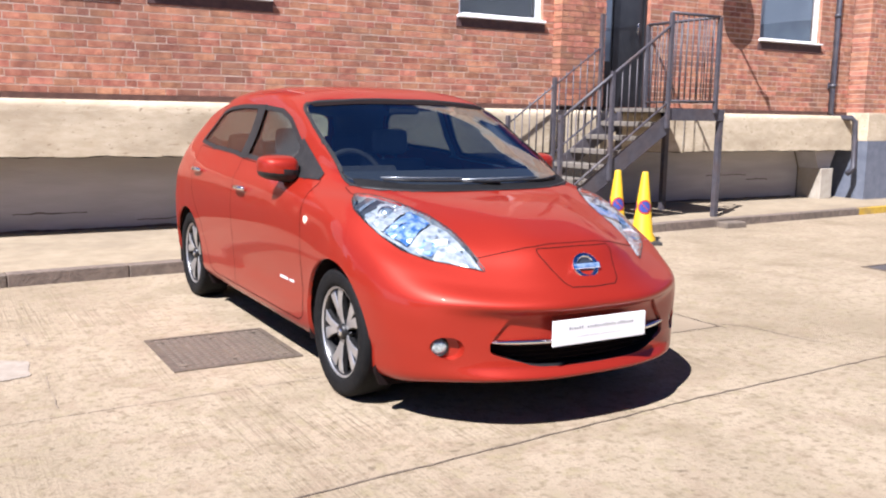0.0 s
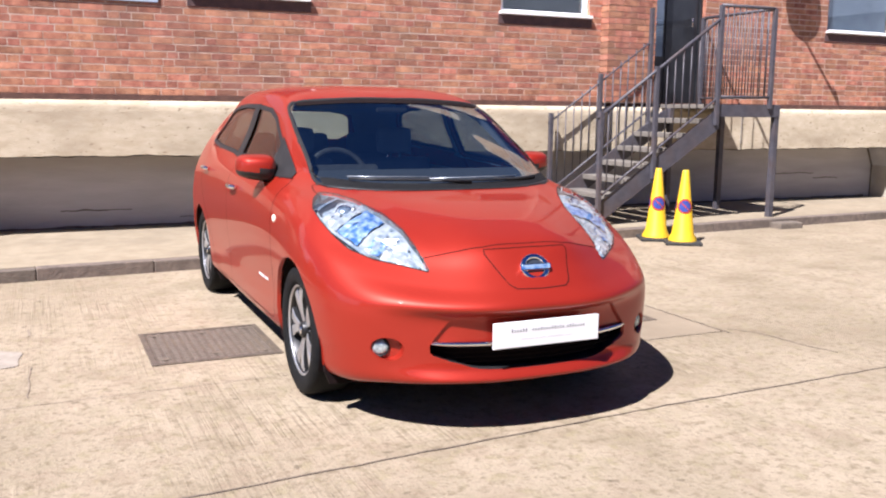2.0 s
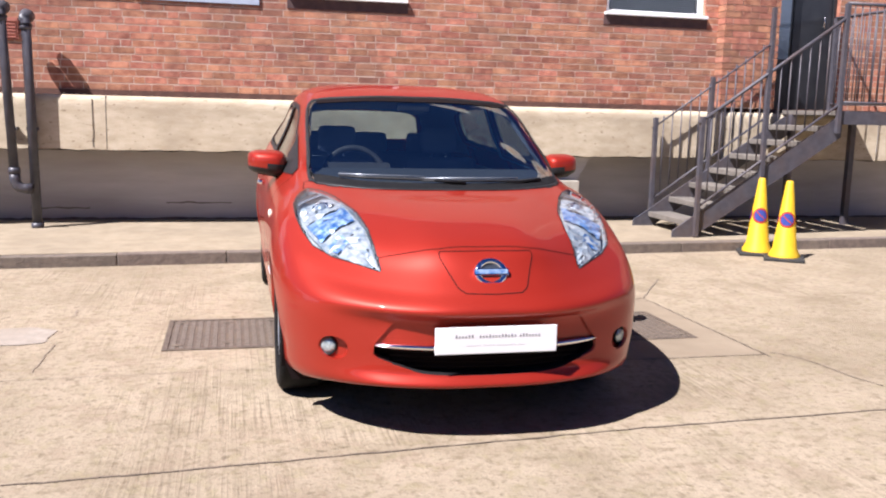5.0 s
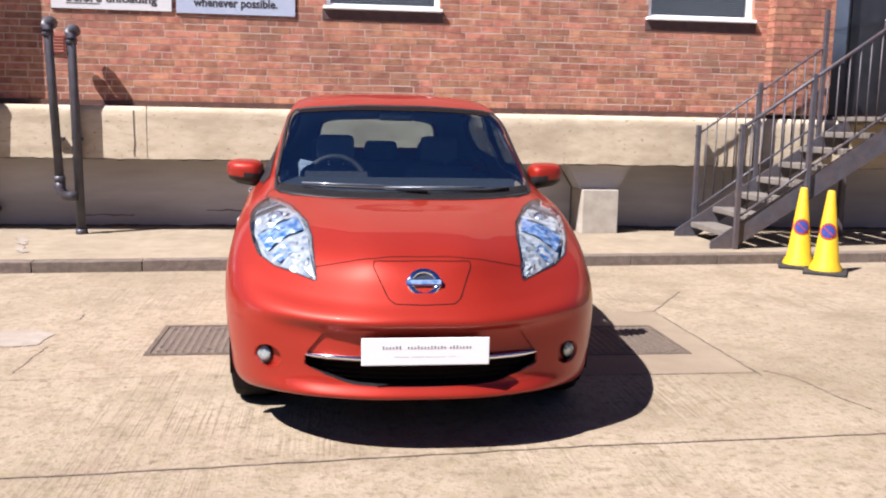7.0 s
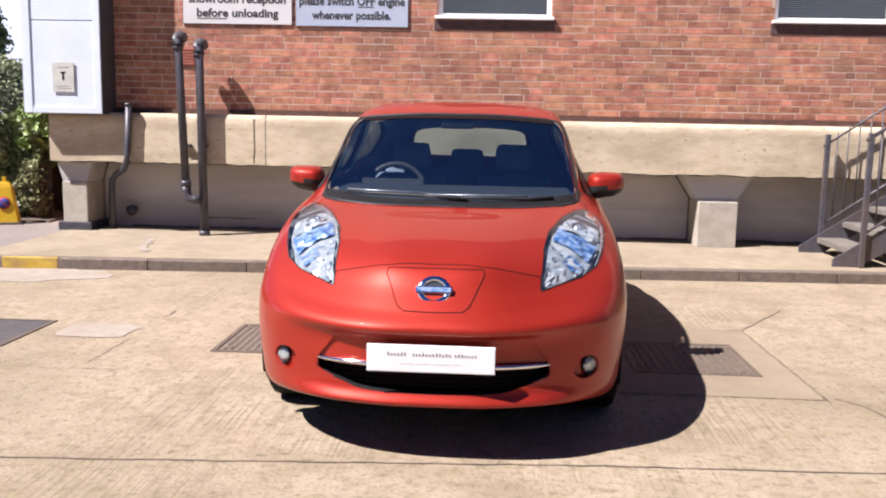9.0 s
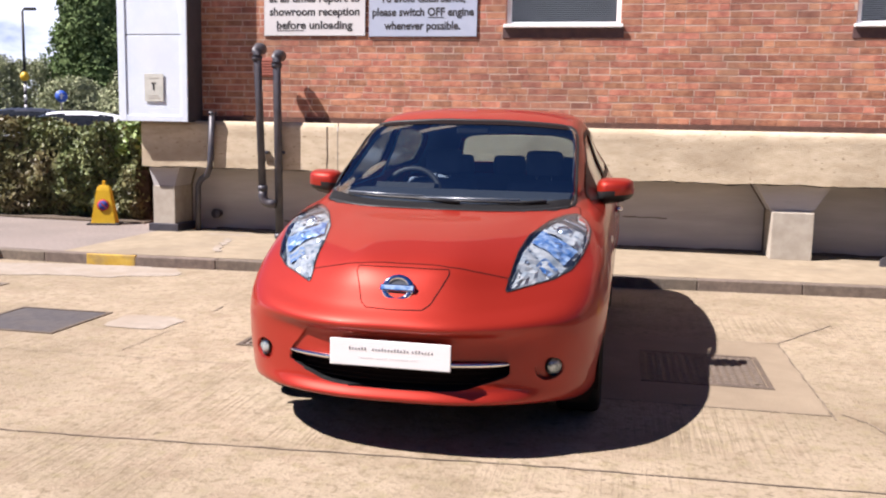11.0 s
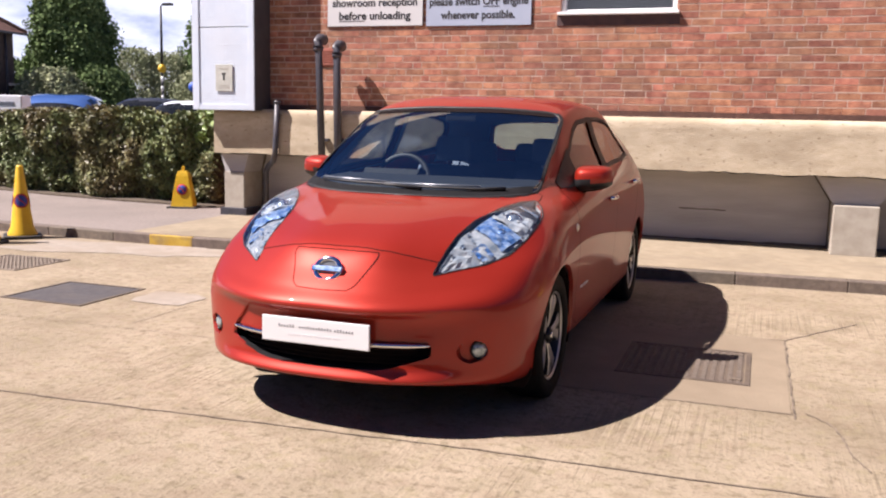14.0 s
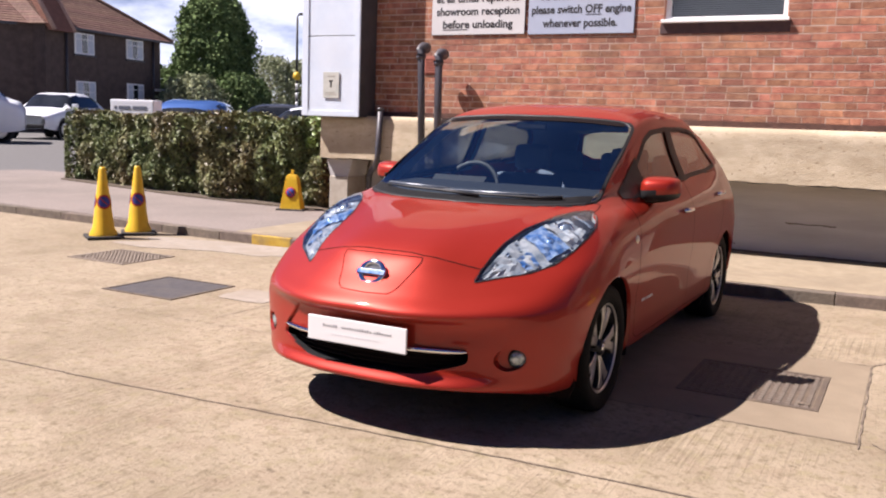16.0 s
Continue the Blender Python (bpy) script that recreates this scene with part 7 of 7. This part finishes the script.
bd = part("badge", torus_mesh(0.058, 0.014, 40, 10, 0.88, bt), CHROME, flap, "chrome ring badge with a blue bar")
bm = box(-0.076, 0.076, -0.015, 0.015, -0.002, 0.010, 0.004)
bmesh.ops.transform(bm, matrix=bt, verts=bm.verts)
part("badge_bar", bm, CHROME, bd, "chrome bar across the badge")
bm = box(-0.070, 0.070, -0.010, 0.010, 0.009, 0.012, 0.001)
bmesh.ops.transform(bm, matrix=bt, verts=bm.verts)
part("badge_field", bm, LAMPB, bd, "blue field of the badge")
bm = lathe([(0.056, -0.002), (0.0005, -0.0015)], 24, m=bt @ Matrix.Diagonal((1, 0.88, 1, 1)))
part("badge_back", bm, LAMPD, bd, "dark badge backing")

# number plate, blank but for bars of small print
pl = part("number_plate", box(-0.26, 0.26, 0.018, 0.030, 0.395, 0.508, 0.004), PLATEM, car, "white dealer plate with grey lettering bars")
x = -0.175
GREYD = mat("grey_print", (0.16, 0.16, 0.18), rough=0.6)
bars = bmesh.new()
for w in (0.085, 0.155, 0.095):
    xx = x
    while xx < x + w - 0.004:
        step = 0.0135
        cube(bars, xx, min(xx + 0.0055, x + w), 0.0165, 0.0185, 0.464, 0.473 + (0.004 if random.random() < 0.3 else 0))
        xx += step
    x += w + 0.016
tagged(part("lettering_bar", bars, GREYD, pl, "dark bars in place of lettering"), kind="stuff")
GREYP = mat("pale_grey_print", (0.62, 0.62, 0.64), rough=0.5)
bars = bmesh.new()
for x, w in ((-0.13, 0.06), (-0.06, 0.05), (0.0, 0.08), (0.09, 0.03)):
    cube(bars, x, x + w, 0.0172, 0.0185, 0.430, 0.438)
tagged(part("lettering_bar", bars, GREYP, pl), kind="stuff")

# mirrors
for sx in (-1, 1):
    d = doors["front_door", sx < 0]
    bm = bmesh.new()
    bmesh.ops.create_uvsphere(bm, u_segments=28, v_segments=18, radius=1.0)
    for v in bm.verts:
        x, y, z = v.co
        px = math.copysign(abs(x) ** 0.55, x)
        pz = math.copysign(abs(z) ** 0.55, z)
        yy = y if y < 0 else y * 0.25
        w = 0.106
        v.co = (sx * (0.870 + px * w), 1.735 + yy * 0.115 + 0.02 * px, 1.066 + pz * (0.070 - 0.008 * px) + 0.008 * px)
    if sx < 0:
        bmesh.ops.reverse_faces(bm, faces=bm.faces)
    mi = part("wing_mirror", bm, PAINT, d, "red wing mirror with a black underside", True)
    mi.data.materials.append(TRIM)
    for p in mi.data.polygons:
        if p.center.z < 1.054:
            p.material_index = 1
    part("mirror_glass", lathe([(0.0005, 0.0), (0.9, 0.0), (1.0, 0.01)], 24, m=Matrix.Translation((sx * 0.87, 1.768, 1.068)) @ Euler((radians(-90), 0, 0)).to_matrix().to_4x4() @ Matrix.Diagonal((0.090, 0.055, 0.1, 1))), CHROME, mi)
    part("mirror_foot", prism([(0.70, 0.985), (0.80, 0.982), (0.92, 1.004), (0.92, 1.03), (0.80, 1.03), (0.70, 1.045)] if sx > 0 else [(-0.70, 0.985), (-0.80, 0.982), (-0.92, 1.004), (-0.92, 1.03), (-0.80, 1.03), (-0.70, 1.045)], 1, 1.69, 1.77), GAP, mi, "black mirror foot")
    # repeater, door handles, sill badge
    c = on_body((sx * 1.5, 1.325, .825), (-sx, 0, 0), 0.0)
    bm = lathe([(0.022, -0.002), (0.020, 0.004), (0.012, 0.008), (0.0005, 0.009)], 16, m=Matrix.Translation(c) @ Euler((0, radians(90 * sx), 0)).to_matrix().to_4x4())
    part("side_repeater", bm, REPW, car, "small pale side repeater")
    for cls, s, z in (("front_door", 2.36, 0.905), ("rear_door", 3.36, 0.955)):
        dd = doors[cls, sx < 0]
        pts = [on_body((sx * 1.5, s + ds, z), (-sx, 0, 0), lf) for ds, lf in ((-.085, .002), (-.075, .026), (-.03, .034), (.03, .034), (.075, .026), (.085, .002))]
        part("door_handle", tube(pts, [0.012, 0.013, 0.014, 0.014, 0.013, 0.012], 10), CHROME, dd, "chrome door handle")
    bars = bmesh.new()
    for k in range(12):
        s = 1.50 + 0.018 * k
        if k != 4:
            p = on_body((sx * 1.5, s, .475 + 0.0 * k), (-sx, 0, 0), 0.0012)
            cube(bars, p.x - 0.0012, p.x + 0.0012, s, s + 0.012, p.z - 0.007, p.z + 0.007)
    tagged(part("lettering_bar", bars, GREYP, doors["front_door", sx < 0], "small silver lettering bars"), kind="stuff")


# wheels
def wheel_at(sx, s):
    w = bpy.data.objects.new("wheel", None)
    scene.collection.objects.link(w)
    w.parent = car
    w.matrix_basis = Matrix.Translation((sx * 0.744, s, HUB)) @ Euler((0, radians(90 * sx), 0)).to_matrix().to_4x4()
    return w


TYRE_PROFILE = [(0.222, -0.095), (0.235, -0.104), (0.285, -0.108), (0.308, -0.098), (0.3165, -0.075), (0.318, -0.03), (0.318, 0.03), (0.3165, 0.075), (0.308, 0.098), (0.285, 0.108), (0.245, 0.104), (0.224, 0.094), (0.219, 0.07)]
def tyre_mesh():
    bm = lathe(TYRE_PROFILE, 64)
    return bm


def rim_mesh():
    return lathe([(0.219, -0.09), (0.205, -0.08), (0.198, 0.0), (0.205, 0.072), (0.214, 0.086), (0.224, 0.090), (0.226, 0.084), (0.219, 0.07)], 64)


def spoke_mesh(a0, half):
    """One tapering machined spoke from the hub to the rim."""
    bm = bmesh.new()
    secs = []
    for r, w, z, dz in ((0.035, 0.013, 0.066, 0.03), (0.08, 0.017, 0.074, 0.03), (0.14, 0.024, 0.080, 0.028), (0.19, 0.031, 0.080, 0.024), (0.214, 0.034, 0.076, 0.02)):
        ang = a0 + half * (0.02 + (r / 0.214) * 1.0)
        c, t = Vector((math.cos(ang) * r, math.sin(ang) * r, 0)), Vector((-math.sin(ang), math.cos(ang), 0))
        secs.append([bm.verts.new(c + t * w * k + Vector((0, 0, zz))) for k, zz in ((-1, z - dz), (-0.92, z - 0.004), (-0.7, z), (0.7, z), (0.92, z - 0.004), (1, z - dz))])
    for a, b in zip(secs, secs[1:]):
        for k in range(5):
            bm.faces.new((a[k], b[k], b[k + 1], a[k + 1]))
    bmesh.ops.recalc_face_normals(bm, faces=bm.faces)
    return bm


for sx in (-1, 1):
    for s in (AXLE_F, AXLE_R):
        w = wheel_at(sx, s)
        part("tyre", tyre_mesh(), TYRE, w)
        rim = part("rim", rim_mesh(), ALLOYD, w, "dark rim barrel")
        part("rim_edge", lathe([(0.2125, 0.084), (0.216, 0.0905), (0.225, 0.0915), (0.227, 0.086)], 64), ALLOY, w, "bright machined rim edge")
        part("dish", lathe([(0.214, 0.02), (0.15, 0.028), (0.04, 0.035), (0.0005, 0.036)], 40), ALLOYD, w, "dark wheel dish")
        for k in range(5):
            a0 = 2 * math.pi * k / 5 + 0.35 * s
            for half in (-0.24, 0.24):
                sp = part("spoke", spoke_mesh(a0, half), ALLOY, w)
                sp.data.materials.append(ALLOYD)
                for p in sp.data.polygons:
                    if abs(p.normal.z) < 0.6:
                        p.material_index = 1
        part("hub_cap", lathe([(0.042, 0.05), (0.040, 0.080), (0.032, 0.088), (0.0005, 0.089)], 24), ALLOYD, w, "dark hub cap with a bright centre")
        part("hub_badge", lathe([(0.020, 0.0885), (0.018, 0.0915), (0.0005, 0.092)], 16), CHROME, w)
        for k in range(5):
            a0 = 2 * math.pi * (k + 0.5) / 5 + 0.35 * s
            part("wheel_nut", lathe([(0.009, 0.03), (0.009, 0.062), (0.0005, 0.064)], 8, m=Matrix.Translation((0.058 * math.cos(a0), 0.058 * math.sin(a0), 0))), ALLOYD, w)
        part("brake_disc", lathe([(0.06, -0.01), (0.145, -0.01), (0.145, 0.012), (0.06, 0.012)], 32), ALLOY, w)

# cabin
def seat(x, s, wide, label):
    """A seat with cushion, back and head rest."""
    st = bpy.data.objects.new("seat", None)
    scene.collection.objects.link(st)
    st.parent = car
    st["label"] = label
    st.matrix_basis = Matrix.Translation((x, s, 0.30))
    part("cushion", box(-wide / 2, wide / 2, -0.28, 0.22, 0.06, 0.24, 0.05), SEATM, st, smooth=True)
    bm = box(-wide / 2, wide / 2, -0.06, 0.07, 0.0, 0.60, 0.05)
    bmesh.ops.transform(bm, matrix=Matrix.Translation((0, 0.24, 0.18)) @ Euler((radians(-18), 0, 0)).to_matrix().to_4x4(), verts=bm.verts)
    part("seat_back", bm, SEATM, st, smooth=True)
    n = 1 if wide < 0.8 else 3
    for k in range(n):
        hx = 0 if n == 1 else (-0.42, 0, 0.42)[k]
        z = 0.80 if n == 1 else 0.74
        bm = box(hx - 0.13, hx + 0.13, -0.05, 0.05, z - 0.02, z + 0.16, 0.045)
        bmesh.ops.transform(bm, matrix=Matrix.Translation((0, 0.46, 0)), verts=bm.verts)
        hr = part("head_rest", bm, SEATM, st, smooth=True)
        for dx in (-0.05, 0.05):
            part("head_rest_post", tube([(hx + dx, 0.455, z - 0.10), (hx + dx, 0.46, z)], 0.007, 6), CHROME, hr)
    return st


seat(-0.36, 2.35, 0.50, "dark cloth front seat")
seat(0.36, 2.35, 0.50, "dark cloth front seat")
seat(0, 3.22, 1.30, "dark cloth rear bench seat")
bm = prism([(1.08, .94), (1.24, 1.03), (1.55, 1.055), (1.72, 1.02), (1.76, .93), (1.70, .55), (1.08, .55)], 0, -0.66, 0.66)
bmesh.ops.bevel(bm, geom=list(bm.edges), offset=0.025, segments=2, affect="EDGES")
dash = part("dashboard", bm, DASHM, car, smooth=False)
bm = prism([(1.62, 1.03), (1.68, 1.075), (1.80, 1.06), (1.80, 1.0), (1.65, 0.98)], 0, -0.54, -0.18)
part("instrument_hood", bm, TRIM, dash)
st = Matrix.Translation((-0.36, 1.83, 0.985)) @ Euler((radians(66), 0, 0)).to_matrix().to_4x4()
sw = part("steering_wheel", torus_mesh(0.178, 0.018, 36, 10, 1.0, st), TRIM, car, "black steering wheel")
bm = box(-0.17, 0.17, -0.025, 0.035, -0.02, 0.01, 0.012)
bmesh.ops.transform(bm, matrix=st, verts=bm.verts)
part("wheel_spoke", bm, ALLOYD, sw)
part("rear_view_mirror", box(-0.10, 0.10, 1.90, 1.92, 1.365, 1.41, 0.012), TRIM, car)
part("cabin_floor", box(-0.70, 0.70, 1.2, 4.1, 0.30, 0.33), SEATM, car)
part("parcel_shelf", box(-0.62, 0.62, 3.62, 4.2, 0.98, 1.0, 0.005), SEATM, car)
for sx in (-1, 1):
    part("door_card", box(sx * 0.735 - 0.02, sx * 0.735 + 0.02, 1.55, 3.45, 0.35, 0.98, 0.01), SEATM, car)
HEADL = mat("grey_head_lining", (0.17, 0.17, 0.175), (0.21, 0.21, 0.215), 40, 0.95)
mid = VALL[QALL].mean(1)
panel("head_lining", is_c("body") & (mid[:, 2] > 1.40) & (abs(mid[:, 0]) < 0.60), HEADL, car, offset=-0.03)
for left in (False, True):
    panel("pillar_lining", is_c("body") & (LEFT == left) & (mid[:, 2] > 1.05) & (mid[:, 2] < 1.42) & (mid[:, 1] > 1.45), SEATM, car, "dark inner pillar lining", offset=-0.035)


# ---- far vehicles and street furniture ----
NAVY = mat("dark_blue_car_paint", (0.07, 0.15, 0.40), (0.09, 0.18, 0.46), 3, 0.3, metal=0.3, coat=1.0)
SLATE = mat("dark_grey_car_paint", (0.05, 0.055, 0.065), (0.07, 0.075, 0.09), 3, 0.3, metal=0.3, coat=1.0)
CAR_PANES = (("windscreen", 3, 3, 1.30, 1.88, 0, 9), ("rear_window", 3, 3, 3.93, 4.16, 0, 9), ("front_side_window", 2, 2, 1.45, 2.45, .98, 1.40), ("rear_side_window", 2, 2, 2.53, 3.62, 1.0, 1.40))
for az, d, hd, paint, size, lab in ((-43.0, 22.7, -59, NAVY, 1.08, "dark blue hatchback parked in the street"), (-39.3, 32.0, 30, SLATE, 1.0, "dark grey car parked in the street"),
                                    (-37.1, 27.5, 30, VANW, 1.0, "white hatchback parked behind the hedge")):
    x, y = polar(az, d)
    road_vehicle("car", lab, "car", HATCH, (0.80, 3.40), paint, (x, y, rise(x, y)), (-math.cos(radians(hd)), -math.sin(radians(hd))), CAR_PANES, size)
road_vehicle("car", "white crossover parked before the brick house", "car", HATCH, (0.80, 3.40), VANW, (-23.4, 22.2, rise(-23.4, 22.2)), (0.441, -0.897), CAR_PANES, 1.12)
road_vehicle("van", "white high-roofed van with a long side window in the street", "van", VAN, (0.66, 3.15), VANW, (-21.55, 16.28, rise(-21.55, 16.28)), (0.62, 0.785),
             (("windscreen", 3, 3, 0.5, 0.97, 0, 9), ("door_window", 2, 2, 0.78, 1.32, 1.28, 1.86), ("side_window", 2, 2, 1.50, 2.62, 1.36, 1.86)), 1.05)


def street_bits():
    x, y = polar(-46.9, 18)
    ob = thing("sign_box", "white boxed sign with dark lettering bars", "sign", (x, y, rise(x, y)))
    ob.matrix_basis = Matrix.Translation((x, y, rise(x, y))) @ Euler((0, 0, radians(14))).to_matrix().to_4x4()
    part("box", box(-0.46, 0.46, -0.15, 0.15, 0.80, 1.60, 0.025), VANW, ob)
    for sx in (-0.36, 0.36):
        part("leg", box(sx - 0.04, sx + 0.04, -0.04, 0.04, 0, 0.81), PIPE, ob)
    bars = bmesh.new()
    for a, w in ((-0.37, 0.06), (-0.27, 0.25), (0.02, 0.30)):
        cube(bars, a, a + w, -0.156, -0.1505, 1.42, 1.48)
    part("lettering_bar", bars, PLINTH, ob)
    # street lamp that also carries the crossing's yellow globe
    x, y = polar(-37.34, 66)
    ob = thing("street_lamp", "tall dark street lamp with a striped foot and yellow globe", "street lamp", (x, y, rise(x, y)))
    for k in range(12):
        part("post_band", tube([(0, 0, 0.32 * k), (0, 0, 0.32 * k + 0.32)], 0.085, 12), WHITE if k % 2 == 0 else PIPE, ob, "white band" if k % 2 == 0 else "black band")
    part("globe", lathe([(0.09, 3.78), (0.19, 3.84), (0.275, 3.98), (0.28, 4.10), (0.22, 4.26), (0.10, 4.36)], 20), CONEY, ob, "yellow beacon globe")
    part("column", tube([(0, 0, 3.8), (0, 0, 5.5), (0, 0, 8.26)], [0.10, 0.09, 0.075], 12), TRIM, ob)
    part("arm", tube([(0, 0, 8.2), (0.05, 0.03, 8.34), (0.2, 0.12, 8.41)], 0.06, 8), TRIM, ob)
    part("lantern", box(0.1, 0.85, -0.02, 0.30, 8.32, 8.5, 0.04), TRIM, ob)
    # round blue sign
    x, y = polar(-35.5, 63)
    ob = thing("road_sign", "round blue road sign with a white arrow on a post", "road sign", (x, y, rise(x, y)))
    ob.matrix_basis = Matrix.Translation((x, y, rise(x, y))) @ Euler((0, 0, radians(35))).to_matrix().to_4x4() @ Matrix.Scale(1.35, 4)
    part("post", tube([(0, 0, 0), (0, 0, 2.2)], 0.035, 8), STEEL, ob)
    part("disc", lathe([(0.0005, 0), (0.28, 0.0), (0.28, 0.02), (0.0005, 0.02)], 28, m=Matrix.Translation((0, -0.04, 2.05)) @ Euler((radians(90), 0, 0)).to_matrix().to_4x4()), mat("blue_sign_face", (0.035, 0.10, 0.48), (0.05, 0.13, 0.54), 6, 0.5), ob, "blue disc")
    part("arrow", prism([(-0.04, 1.92), (0.04, 1.92), (0.04, 2.08), (0.12, 2.08), (0.0, 2.22), (-0.12, 2.08), (-0.04, 2.08)], 1, -0.068, -0.0605), WHITE, ob, "white arrow")


street_bits()

# ---- the bricks, laid last ----
courses = brick_rows()
near = [b for b in courses if 2.0 < b[0] < 6.6 and 1.5 < b[1] < 2.40 and b[2] in (0.215, 0.1025)]
near_set = set(near[:300])
meshes = {0.215: brick_mesh(0.215), 0.1025: brick_mesh(0.1025)}
rb = random.Random(9)
for b in near[:300]:
    ob = new("brick", meshes[b[2]])
    ob.parent = wall
    ob.location = (b[0] + rb.uniform(-0.002, 0.002), W + rb.uniform(-0.003, -0.001), b[1] + rb.uniform(-0.0015, 0.0015))
vs, fs = [], []
for b in courses:
    if b in near_set:
        continue
    x, z, L = b
    y = W + rb.uniform(-0.003, -0.001)
    z += rb.uniform(-0.0015, 0.0015)
    k = len(vs)
    vs += [(x, y, z), (x + L, y, z), (x + L, y, z + BH), (x, y, z + BH), (x, W + 0.02, z), (x + L, W + 0.02, z), (x + L, W + 0.02, z + BH), (x, W + 0.02, z + BH)]
    fs += [(k, k + 1, k + 2, k + 3), (k, k + 4, k + 5, k + 1), (k + 3, k + 2, k + 6, k + 7), (k, k + 3, k + 7, k + 4), (k + 1, k + 5, k + 6, k + 2)]
rest = raw("brickwork", vs, fs, BRICKI)
rest.parent = wall
tagged(rest, "red and brown clay bricks", kind="stuff")
